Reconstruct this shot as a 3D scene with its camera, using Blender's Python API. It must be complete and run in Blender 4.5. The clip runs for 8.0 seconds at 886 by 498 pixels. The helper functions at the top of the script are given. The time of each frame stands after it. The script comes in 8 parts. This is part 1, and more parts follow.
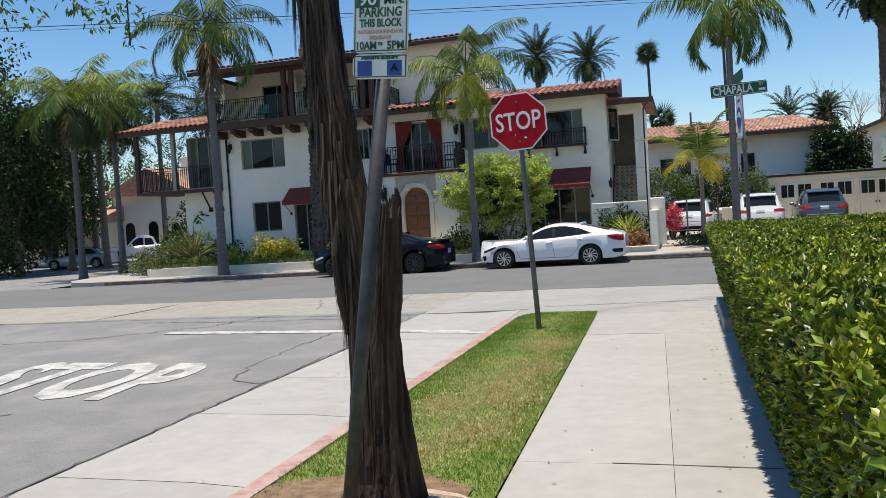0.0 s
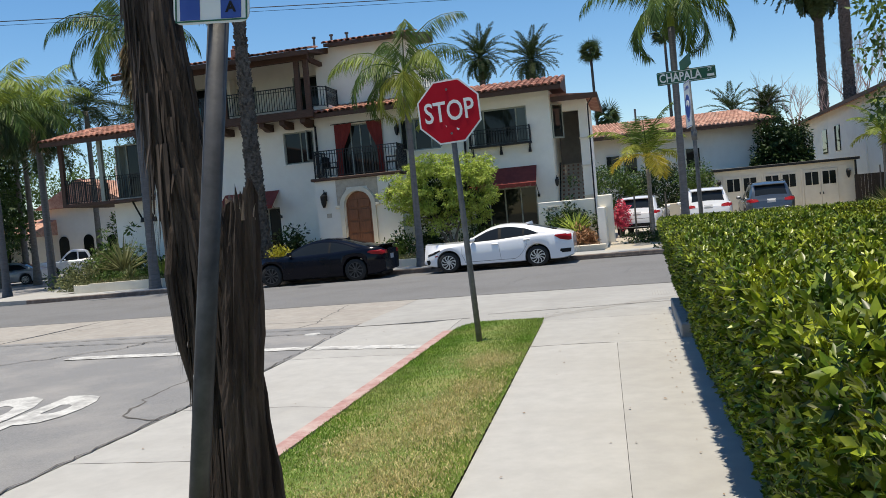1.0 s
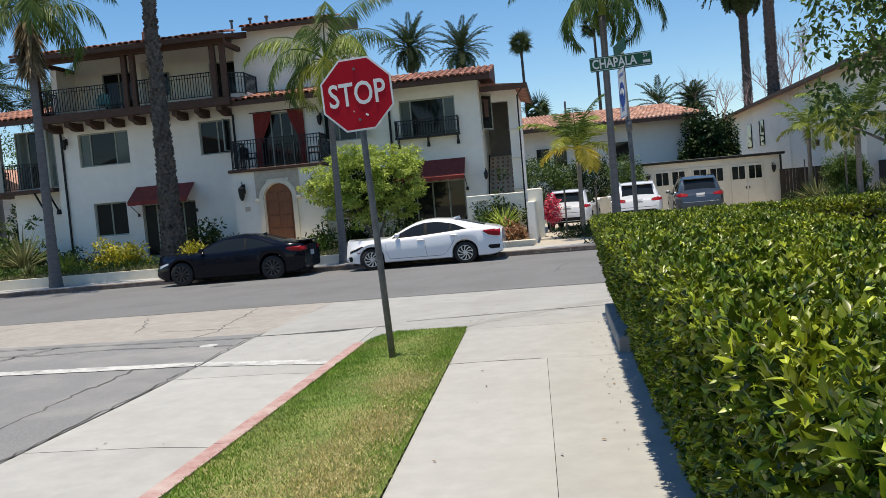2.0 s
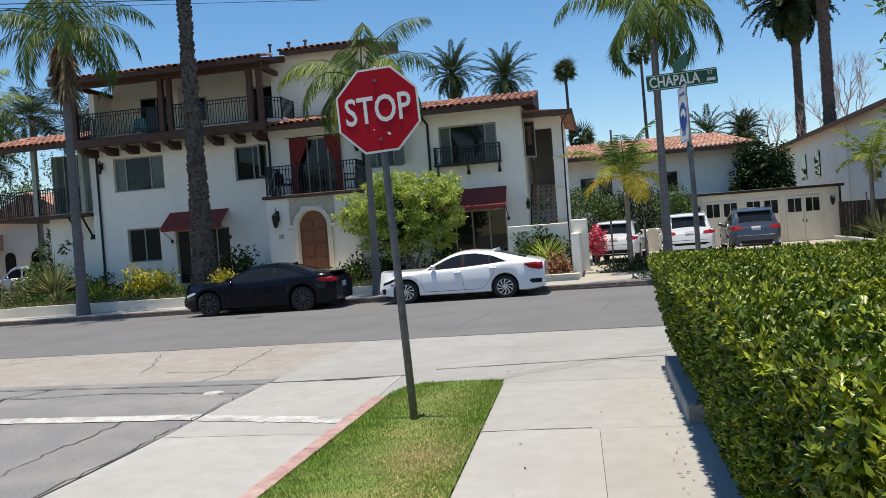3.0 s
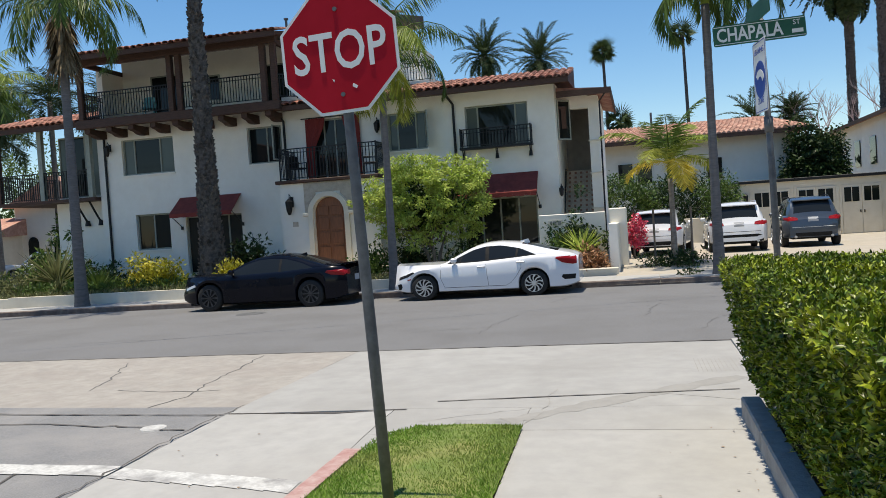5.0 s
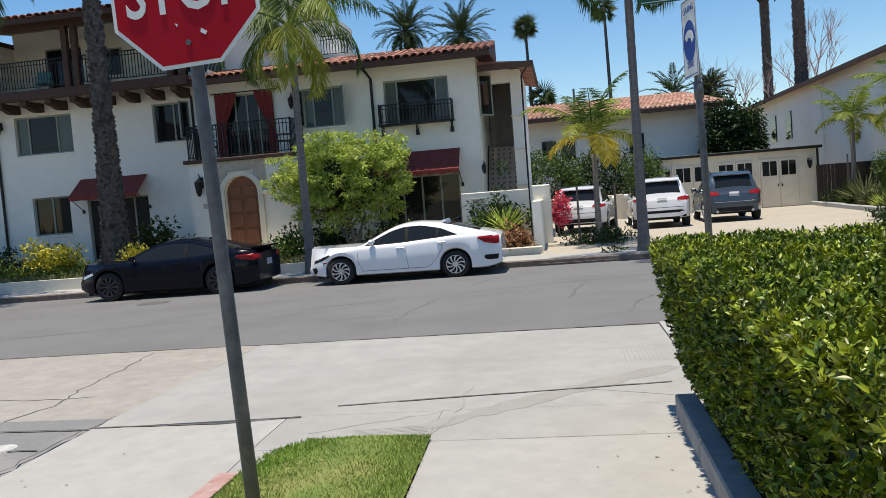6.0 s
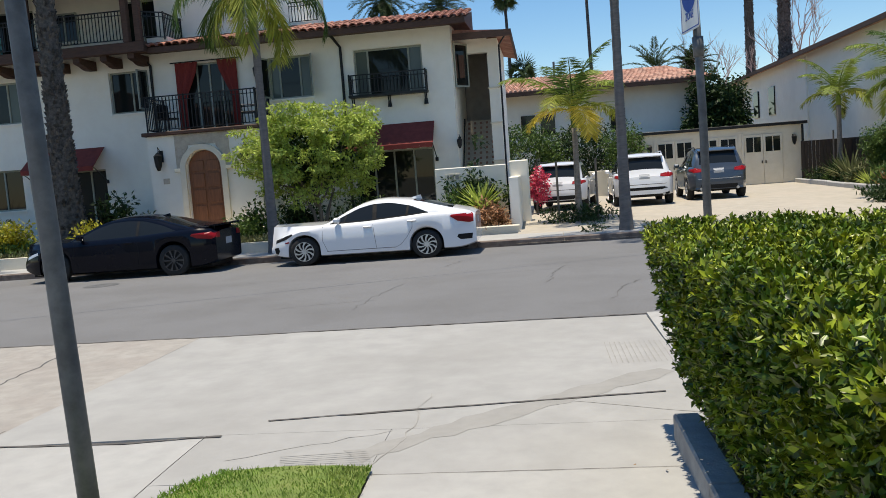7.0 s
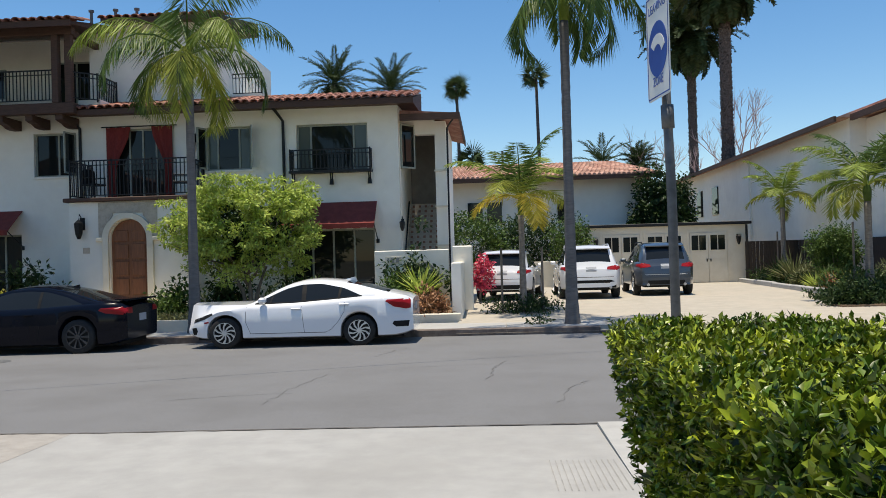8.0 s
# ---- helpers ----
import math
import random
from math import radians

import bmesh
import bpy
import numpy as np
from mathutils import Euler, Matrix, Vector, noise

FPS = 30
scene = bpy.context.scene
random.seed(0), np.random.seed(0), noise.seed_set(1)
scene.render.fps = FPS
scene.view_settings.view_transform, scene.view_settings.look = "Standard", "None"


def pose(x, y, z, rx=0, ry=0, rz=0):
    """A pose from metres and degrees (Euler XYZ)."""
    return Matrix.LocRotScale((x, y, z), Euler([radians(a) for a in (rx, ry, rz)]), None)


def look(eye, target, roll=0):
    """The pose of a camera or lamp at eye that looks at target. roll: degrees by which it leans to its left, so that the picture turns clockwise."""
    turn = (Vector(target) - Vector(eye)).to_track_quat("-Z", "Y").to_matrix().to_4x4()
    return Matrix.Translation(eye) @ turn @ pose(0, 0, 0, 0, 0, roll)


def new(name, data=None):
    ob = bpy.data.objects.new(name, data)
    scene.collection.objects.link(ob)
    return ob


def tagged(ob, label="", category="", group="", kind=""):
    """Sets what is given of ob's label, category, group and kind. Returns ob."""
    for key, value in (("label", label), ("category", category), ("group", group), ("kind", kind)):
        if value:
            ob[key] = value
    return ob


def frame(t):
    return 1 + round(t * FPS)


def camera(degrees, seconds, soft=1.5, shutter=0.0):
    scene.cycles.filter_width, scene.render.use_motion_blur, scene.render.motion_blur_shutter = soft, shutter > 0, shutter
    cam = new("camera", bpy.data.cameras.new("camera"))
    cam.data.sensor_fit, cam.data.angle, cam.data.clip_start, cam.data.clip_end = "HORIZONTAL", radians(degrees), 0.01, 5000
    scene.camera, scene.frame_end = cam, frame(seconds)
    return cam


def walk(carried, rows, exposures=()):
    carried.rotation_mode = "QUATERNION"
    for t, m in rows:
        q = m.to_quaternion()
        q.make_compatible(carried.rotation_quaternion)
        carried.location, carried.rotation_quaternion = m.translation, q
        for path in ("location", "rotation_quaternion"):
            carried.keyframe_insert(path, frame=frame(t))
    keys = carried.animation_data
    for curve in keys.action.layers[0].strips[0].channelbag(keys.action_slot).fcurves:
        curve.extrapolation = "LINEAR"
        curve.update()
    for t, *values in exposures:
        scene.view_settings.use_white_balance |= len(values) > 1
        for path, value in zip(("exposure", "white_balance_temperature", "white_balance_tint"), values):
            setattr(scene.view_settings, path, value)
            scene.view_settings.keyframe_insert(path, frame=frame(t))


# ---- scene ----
cam = camera(56.6, 8.0, soft=0.75)
PATH = [
    (0, (1.926, 0.217, 1.562), (1.357, 2.132, 1.488), -3.5),
    (0.5, (1.947, 0.791, 1.535), (1.479, 2.734, 1.474), -5.1),
    (1, (1.889, 1.372, 1.521), (1.434, 3.318, 1.447), -5.1),
    (1.5, (1.881, 1.936, 1.518), (1.573, 3.91, 1.417), -5.5),
    (1.7, (1.883, 2.187, 1.54), (1.584, 4.16, 1.416), -5.2),
    (2.8, (1.781, 3.66, 1.6), (1.476, 5.636, 1.572), -4.2),
    (3, (1.759, 3.889, 1.62), (1.371, 5.851, 1.589), -4.2),
    (3.5, (1.676, 4.434, 1.626), (1.218, 6.381, 1.609), -3.9),
    (4, (1.652, 5.016, 1.632), (1.142, 6.95, 1.594), -4.7),
    (4.2, (1.632, 5.259, 1.651), (1.11, 7.189, 1.617), -4.2),
    (5.3, (1.595, 6.433, 1.679), (1.137, 8.379, 1.616), -3.7),
    (5.5, (1.603, 6.61, 1.666), (1.138, 8.555, 1.606), -4.0),
    (6, (1.622, 7.104, 1.665), (1.321, 9.078, 1.544), -4.5),
    (6.5, (1.678, 7.684, 1.652), (1.438, 9.661, 1.459), -4.3),
    (7, (1.649, 8.277, 1.635), (1.393, 10.252, 1.453), -4.3),
    (7.5, (1.644, 8.855, 1.631), (1.503, 10.846, 1.513), -2.1),
    (8, (1.685, 9.477, 1.57), (1.571, 11.474, 1.589), -1.6),
]
walk(cam, [(t, look(eye, target, roll)) for t, eye, target, roll in PATH], exposures=[(0, 0.36, 6850, 10), (8, 0.36, 6850, 10)])

# ---- light ----
SUN_EL, SUN_AZ = 86.3, -120.0          # degrees; the azimuth is taken from +y towards +x
world = bpy.data.worlds.new("world")
scene.world = world
world.use_nodes = True
wn = world.node_tree
sky = wn.nodes.new("ShaderNodeTexSky")
sky.sky_type, sky.sun_disc = "NISHITA", False
sky.sun_elevation, sky.sun_rotation = radians(SUN_EL), radians(SUN_AZ)
sky.air_density, sky.dust_density, sky.ozone_density = 1.0, 0.1, 2.4
vivid = wn.nodes.new("ShaderNodeHueSaturation")
vivid.inputs["Saturation"].default_value = 1.27
wn.links.new(sky.outputs[0], vivid.inputs["Color"])
wn.links.new(vivid.outputs[0], wn.nodes["Background"].inputs[0])
wn.nodes["Background"].inputs[1].default_value = 0.116
sun = new("sun", bpy.data.lights.new("sun", "SUN"))
sun.data.energy, sun.data.angle, sun.data.color = 4.2, radians(0.5), (1.0, 0.925, 0.785)
s_dir = Vector((math.sin(radians(SUN_AZ)) * math.cos(radians(SUN_EL)), math.cos(radians(SUN_AZ)) * math.cos(radians(SUN_EL)), math.sin(radians(SUN_EL))))
sun.matrix_world = look(s_dir * 60, (0, 0, 0))

# ---- materials ----
def mat(name, c1, c2=None, rough=0.8, scale=4.0, metal=0.0, bump=0.0, bscale=40.0, c3=None, scale3=0.6, mix3=0.5, spec=0.5, rand=0.0, islands=0.0, stretch=(1, 1, 1), trans=0.0, coat=0.0):
    """Two noise scales of colour over a base, fine relief, and a random shade for each object or island."""
    m = bpy.data.materials.new(name)
    m.use_nodes = True
    n, l = m.node_tree.nodes, m.node_tree.links
    b = n["Principled BSDF"]
    b.inputs["Roughness"].default_value, b.inputs["Metallic"].default_value = rough, metal
    b.inputs["Specular IOR Level"].default_value = spec
    b.inputs["Coat Weight"].default_value = coat
    b.inputs["Coat Roughness"].default_value = 0.05
    tc, mp = n.new("ShaderNodeTexCoord"), n.new("ShaderNodeMapping")
    mp.inputs["Scale"].default_value = stretch
    l.new(tc.outputs["Object"], mp.inputs[0])
    def noisy(s, detail=6.0):
        t = n.new("ShaderNodeTexNoise")
        t.inputs["Scale"].default_value, t.inputs["Detail"].default_value, t.inputs["Roughness"].default_value = s, detail, 0.62
        l.new(mp.outputs[0], t.inputs["Vector"])
        return t
    def ramp(src, a, z, lo=0.35, hi=0.65):
        r = n.new("ShaderNodeValToRGB")
        r.color_ramp.elements[0].position, r.color_ramp.elements[1].position = lo, hi
        r.color_ramp.elements[0].color, r.color_ramp.elements[1].color = (*a, 1), (*z, 1)
        l.new(src, r.inputs[0])
        return r.outputs[0]
    col = ramp(noisy(scale).outputs[0], c1, c2 or c1)
    if c3:
        mx = n.new("ShaderNodeMix")
        mx.data_type = "RGBA"
        f = ramp(noisy(scale3, 8.0).outputs[0], (0, 0, 0), (mix3, mix3, mix3), 0.45, 0.7)
        l.new(f, mx.inputs[0]), l.new(col, mx.inputs[6])
        mx.inputs[7].default_value = (*c3, 1)
        col = mx.outputs[2]
    if rand or islands:
        src = n.new("ShaderNodeObjectInfo").outputs["Random"] if rand else n.new("ShaderNodeNewGeometry").outputs["Random Per Island"]
        k = rand or islands
        mr = n.new("ShaderNodeMapRange")
        mr.inputs[3].default_value, mr.inputs[4].default_value = 1 - k, 1 + k
        l.new(src, mr.inputs[0])
        hs = n.new("ShaderNodeHueSaturation")
        l.new(mr.outputs[0], hs.inputs["Value"]), l.new(col, hs.inputs["Color"])
        col = hs.outputs[0]
    l.new(col, b.inputs["Base Color"])
    if bump:
        bp = n.new("ShaderNodeBump")
        bp.inputs["Strength"].default_value, bp.inputs["Distance"].default_value = bump, 0.02
        l.new(noisy(bscale, 4.0).outputs[0], bp.inputs["Height"])
        l.new(bp.outputs[0], b.inputs["Normal"])
    if trans:
        out = n["Material Output"]
        tr, ad = n.new("ShaderNodeBsdfTranslucent"), n.new("ShaderNodeMixShader")
        l.new(col, tr.inputs[0])
        ad.inputs[0].default_value = trans
        l.new(b.outputs[0], ad.inputs[1]), l.new(tr.outputs[0], ad.inputs[2]), l.new(ad.outputs[0], out.inputs[0])
    return m


def glass(name, tint, rough=0.02):
    m = bpy.data.materials.new(name)
    m.use_nodes = True
    b = m.node_tree.nodes["Principled BSDF"]
    b.inputs["Base Color"].default_value = (*tint, 1)
    b.inputs["Roughness"].default_value, b.inputs["Specular IOR Level"].default_value = rough, 0.3
    return m


ASPHALT = mat("asphalt", (0.143, 0.144, 0.148), (0.197, 0.198, 0.202), 0.9, 90, bump=0.5, bscale=160, c3=(0.125, 0.123, 0.122), scale3=0.5, mix3=0.6)
ASPHALT_OLD = mat("old_asphalt", (0.185, 0.187, 0.192), (0.255, 0.256, 0.26), 0.9, 60, bump=0.6, bscale=140, c3=(0.36, 0.345, 0.33), scale3=0.9, mix3=0.6)
CONCRETE = mat("concrete", (0.352, 0.348, 0.335), (0.40, 0.395, 0.378), 0.85, 5, bump=0.1, bscale=120, c3=(0.31, 0.30, 0.28), scale3=0.6, mix3=0.5, rand=0.04)
CONCRETE_ROUGH = mat("worn_concrete", (0.295, 0.277, 0.252), (0.36, 0.338, 0.307), 0.9, 6, bump=0.3, bscale=90, c3=(0.27, 0.24, 0.216), scale3=1.4, mix3=0.6, rand=0.05)
CONCRETE_STAIN = mat("stained_concrete", (0.27, 0.262, 0.245), (0.335, 0.325, 0.303), 0.9, 9, bump=0.3, bscale=70)
CONCRETE_SOFT = mat("water_stained_concrete", (0.262, 0.256, 0.24), (0.305, 0.297, 0.279), 0.9, 4)
CONCRETE_CORNER = mat("corner_concrete", (0.312, 0.309, 0.297), (0.36, 0.356, 0.342), 0.85, 3, bump=0.1, bscale=120, c3=(0.265, 0.258, 0.243), scale3=0.5, mix3=0.6)
JOINT = mat("joint", (0.07, 0.065, 0.06), (0.13, 0.12, 0.11), 0.95, 20)
KERB_RED = mat("red_kerb", (0.35, 0.185, 0.17), (0.44, 0.30, 0.275), 0.8, 14, bump=0.3, c3=(0.5, 0.42, 0.38), scale3=3.0, mix3=0.7)
# red-brown kerb tone, darkened so that the face's shade is in the colour
KERB_SHADED = mat("shaded_kerb_concrete", (0.12, 0.093, 0.08), (0.215, 0.175, 0.15), 0.9, 7, bump=0.3, c3=(0.11, 0.075, 0.062), scale3=1.5, mix3=0.6)
ROADPAINT = mat("road_paint", (0.44, 0.44, 0.425), (0.60, 0.60, 0.58), 0.7, 25, bump=0.2, c3=(0.25, 0.245, 0.24), scale3=5, mix3=1.0)
SOIL = mat("soil", (0.16, 0.105, 0.065), (0.30, 0.20, 0.12), 0.95, 12, bump=0.8, bscale=50)
GROUND = mat("far_ground", (0.20, 0.19, 0.15), (0.30, 0.27, 0.21), 0.95, 0.4, c3=(0.11, 0.15, 0.06), scale3=0.05)
PAVING = mat("driveway_paving", (0.365, 0.33, 0.27), (0.43, 0.39, 0.325), 0.85, 3, bump=0.3, bscale=60, c3=(0.45, 0.39, 0.32), scale3=0.5, mix3=0.6)
TURF = mat("turf", (0.10, 0.155, 0.028), (0.16, 0.22, 0.05), 0.95, 9, c3=(0.32, 0.27, 0.11), scale3=0.9, mix3=0.8)
GRASS = mat("grass_blade", (0.132, 0.25, 0.024), (0.24, 0.385, 0.05), 0.6, 5, islands=0.35, trans=0.3, c3=(0.52, 0.46, 0.19), scale3=0.8, mix3=0.6)
HEDGE_LEAF = mat("hedge_leaf", (0.042, 0.085, 0.008), (0.175, 0.245, 0.018), 0.36, 6.0, islands=0.75, trans=0.1, spec=0.35, c3=(0.42, 0.43, 0.03), scale3=6.0, mix3=0.7)
ASPHALT_CRACK = mat("tarred_crack", (0.085, 0.084, 0.083), (0.125, 0.123, 0.122), 0.9, 30)
EDGE_GREY = mat("edging_concrete", (0.27, 0.26, 0.25), (0.36, 0.35, 0.33), 0.9, 9, bump=0.3, c3=(0.2, 0.19, 0.18), scale3=2.0, mix3=0.5)
# near-black: the shade deep in the hedge is put into this colour
HEDGE_SHADE = mat("hedge_shade", (0.008, 0.013, 0.004), (0.02, 0.028, 0.009), 1.0, 20)
STUCCO = mat("white_stucco", (0.90, 0.85, 0.745), (0.93, 0.885, 0.785), 0.92, 3, bump=0.25, bscale=35, c3=(0.70, 0.67, 0.60), scale3=0.5, mix3=0.35)
STUCCO_CREAM = mat("cream_stucco", (0.74, 0.67, 0.53), (0.80, 0.73, 0.59), 0.92, 3, bump=0.25, bscale=35, c3=(0.62, 0.55, 0.43), scale3=0.7, mix3=0.4)
STONE = mat("cast_stone", (0.44, 0.37, 0.29), (0.56, 0.49, 0.39), 0.9, 8, bump=0.3, bscale=30)
TILE = mat("clay_tile", (0.19, 0.07, 0.048), (0.33, 0.135, 0.09), 0.85, 7, bump=0.3, bscale=30, rand=0.45, c3=(0.60, 0.40, 0.30), scale3=2.0, mix3=0.5)
TILE_FAR = mat("clay_tile_far", (0.34, 0.165, 0.115), (0.48, 0.27, 0.20), 0.85, 4, islands=0.25, c3=(0.62, 0.42, 0.32), scale3=1.0, mix3=0.5)
WOOD_DARK = mat("dark_stained_wood", (0.055, 0.026, 0.016), (0.095, 0.045, 0.028), 0.7, 6, bump=0.3, stretch=(1, 1, 8))
WOOD_DOOR = mat("warm_door_wood", (0.17, 0.06, 0.024), (0.26, 0.10, 0.04), 0.5, 5, bump=0.2, stretch=(6, 6, 0.6))
IRON = mat("black_iron", (0.012, 0.012, 0.013), (0.025, 0.025, 0.025), 0.5, 20, metal=0.4)
FRAME_GREEN = mat("sage_window_frame", (0.27, 0.285, 0.235), (0.33, 0.345, 0.29), 0.6, 8)
WINDOW = glass("window_glass", (0.012, 0.015, 0.014))
# pale tint stands for curtains and for light reflected off the outer panes
WINDOW_PALE = glass("pale_glass", (0.11, 0.13, 0.115), 0.08)
CURTAIN = mat("rust_curtain", (0.17, 0.022, 0.018), (0.24, 0.035, 0.028), 0.95, 14, stretch=(4, 4, 0.5))
AWNING = mat("rust_awning", (0.19, 0.032, 0.026), (0.25, 0.045, 0.035), 0.9, 5, bump=0.15)
SHEER = mat("sheer_curtain", (0.45, 0.47, 0.48), (0.60, 0.61, 0.60), 0.9, 9, stretch=(6, 6, 0.3))
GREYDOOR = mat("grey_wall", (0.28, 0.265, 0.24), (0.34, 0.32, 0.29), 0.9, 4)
RISER = mat("riser_tile", (0.50, 0.44, 0.36), (0.62, 0.57, 0.48), 0.4, 9, c3=(0.25, 0.14, 0.10), scale3=9, mix3=0.7)
BARK = mat("shaggy_bark", (0.018, 0.012, 0.009), (0.07, 0.046, 0.033), 0.95, 7, bump=0.9, bscale=22, stretch=(3, 3, 0.25), c3=(0.19, 0.14, 0.105), scale3=6, mix3=0.5)
BARK_PALE = mat("split_wood", (0.22, 0.16, 0.115), (0.44, 0.35, 0.27), 0.9, 8, stretch=(3, 3, 0.3), bump=0.5)
ROOT = mat("bare_root", (0.40, 0.30, 0.22), (0.60, 0.49, 0.39), 0.9, 8, bump=0.5)
PALM_BARK = mat("palm_trunk", (0.16, 0.14, 0.12), (0.27, 0.24, 0.21), 0.9, 7, bump=0.6, bscale=20, stretch=(1, 1, 3), c3=(0.14, 0.11, 0.085), scale3=4, mix3=0.5)
PALM_BOOT = mat("palm_boots", (0.042, 0.036, 0.031), (0.13, 0.112, 0.096), 0.95, 9, bump=0.8, bscale=25, islands=0.5)
SKIRT = mat("dry_frond", (0.15, 0.11, 0.06), (0.27, 0.205, 0.125), 0.9, 9, islands=0.3, trans=0.2)
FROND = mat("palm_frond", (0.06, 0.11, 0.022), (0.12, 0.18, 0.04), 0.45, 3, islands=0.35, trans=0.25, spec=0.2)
# lit copy of palm_frond: the sunshine is put into the colour
FROND_SUNLIT = mat("sunlit_frond", (0.17, 0.24, 0.03), (0.30, 0.36, 0.07), 0.45, 3, islands=0.35, trans=0.3, spec=0.2)
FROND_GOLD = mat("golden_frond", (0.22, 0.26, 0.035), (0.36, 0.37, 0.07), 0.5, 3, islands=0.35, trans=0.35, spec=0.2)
PALM_SMOOTH = mat("ringed_palm_trunk", (0.105, 0.10, 0.10), (0.18, 0.17, 0.165), 0.85, 6, bump=0.4, bscale=16, stretch=(1, 1, 4), c3=(0.09, 0.075, 0.065), scale3=3, mix3=0.5)
FROND_YELLOW = mat("yellow_frond", (0.58, 0.48, 0.05), (0.66, 0.55, 0.12), 0.55, 3, islands=0.3, trans=0.45, spec=0.2)
# darker copy of palm_frond, for distant palms and for crowns seen against the light
FROND_DARK = mat("dark_frond", (0.035, 0.062, 0.022), (0.065, 0.095, 0.035), 0.6, 2, islands=0.3, trans=0.15, spec=0.2)
LEAF_LIME = mat("lime_leaf", (0.32, 0.42, 0.065), (0.50, 0.58, 0.16), 0.5, 3, islands=0.35, trans=0.35, spec=0.2)
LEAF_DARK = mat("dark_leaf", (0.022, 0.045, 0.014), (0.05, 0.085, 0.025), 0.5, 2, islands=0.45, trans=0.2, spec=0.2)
LEAF_MID = mat("mid_leaf", (0.06, 0.11, 0.025), (0.11, 0.17, 0.04), 0.5, 2, islands=0.45, trans=0.25, spec=0.2)
LEAF_OLIVE = mat("olive_leaf", (0.12, 0.14, 0.06), (0.20, 0.21, 0.10), 0.6, 2, islands=0.4, trans=0.25, spec=0.2)
FLOWER_YELLOW = mat("yellow_leaf", (0.26, 0.27, 0.02), (0.55, 0.47, 0.04), 0.6, 4, islands=0.5, trans=0.2)
FLOWER_RED = mat("magenta_blossom", (0.55, 0.03, 0.08), (0.70, 0.08, 0.14), 0.6, 4, islands=0.3)
TWIG = mat("bare_twig", (0.30, 0.25, 0.24), (0.40, 0.34, 0.33), 0.9, 6)
BARK_GREY = mat("grey_bark", (0.13, 0.105, 0.08), (0.22, 0.18, 0.145), 0.9, 8, bump=0.5, stretch=(2, 2, 0.4))
STEEL = mat("weathered_steel", (0.10, 0.105, 0.11), (0.17, 0.175, 0.18), 0.6, 12, metal=0.3, bump=0.1, c3=(0.08, 0.075, 0.07), scale3=2.0, mix3=0.5)
# shaded copy of weathered_steel: the unlit side is put into the colour
STEEL_SHADED = mat("shaded_weathered_steel", (0.045, 0.047, 0.052), (0.085, 0.088, 0.095), 0.6, 12, metal=0.2, bump=0.1, c3=(0.04, 0.036, 0.032), scale3=2.0, mix3=0.5)
SIGN_RED = mat("sign_red", (0.36, 0.004, 0.014), (0.42, 0.007, 0.02), 0.55, 3, spec=0.15)
SIGN_FADED = mat("faded_sign_red", (0.52, 0.34, 0.29), (0.58, 0.40, 0.34), 0.6, 6)
SIGN_WHITE = mat("sign_white", (0.74, 0.75, 0.72), (0.80, 0.81, 0.78), 0.5, 3)
SIGN_GREEN = mat("sign_green", (0.012, 0.09, 0.045), (0.02, 0.12, 0.06), 0.5, 3)
SIGN_BLUE = mat("sign_blue", (0.02, 0.06, 0.30), (0.03, 0.09, 0.36), 0.5, 3)
SIGN_GREY = mat("sign_back", (0.30, 0.31, 0.32), (0.38, 0.39, 0.40), 0.5, 3, metal=0.6)
PAINT_WHITE = mat("white_car_paint", (0.76, 0.77, 0.79), (0.79, 0.80, 0.82), 0.3, 1, coat=1.0)
PAINT_BLACK = mat("black_car_paint", (0.003, 0.004, 0.008), (0.004, 0.005, 0.011), 0.12, 1, spec=0.22)
PAINT_GREY = mat("blue_grey_car_paint", (0.055, 0.07, 0.09), (0.07, 0.085, 0.105), 0.3, 1, coat=1.0, metal=0.4)
PAINT_SILVER = mat("silver_car_paint", (0.42, 0.45, 0.50), (0.50, 0.53, 0.57), 0.3, 1, coat=1.0, metal=0.4)
CARGLASS = glass("car_glass", (0.015, 0.018, 0.02))
RUBBER = mat("tyre_rubber", (0.012, 0.012, 0.012), (0.025, 0.025, 0.025), 0.9, 20)
TRIM = mat("black_trim", (0.008, 0.008, 0.008), (0.015, 0.015, 0.015), 0.6, 20, spec=0.2)
SEAM = mat("panel_gap", (0.10, 0.10, 0.11), (0.16, 0.16, 0.17), 0.8, 20, spec=0.2)
PLATE = mat("plate_paint", (0.38, 0.40, 0.43), (0.46, 0.47, 0.49), 0.5, 20)
ALLOY = mat("alloy", (0.50, 0.51, 0.53), (0.60, 0.61, 0.63), 0.35, 8, metal=0.8)
LIGHT_RED = mat("tail_lamp", (0.27, 0.004, 0.008), (0.36, 0.008, 0.012), 0.3, 6, spec=0.3)
LIGHT_CLEAR = mat("head_lamp", (0.35, 0.37, 0.40), (0.50, 0.52, 0.55), 0.1, 9, coat=1.0)
BARK_STRIP = mat("bark_strip", (0.045, 0.031, 0.024), (0.12, 0.086, 0.066), 0.95, 9, islands=0.6, stretch=(3, 3, 0.3))
STRAW = mat("straw_blade", (0.55, 0.46, 0.20), (0.70, 0.61, 0.32), 0.8, 6, islands=0.3, trans=0.2)
RISER_RUST = mat("rust_tile", (0.22, 0.09, 0.055), (0.30, 0.14, 0.08), 0.4, 9)
FENCE = mat("dark_fence", (0.035, 0.026, 0.021), (0.065, 0.049, 0.038), 0.9, 5, stretch=(6, 6, 0.5))

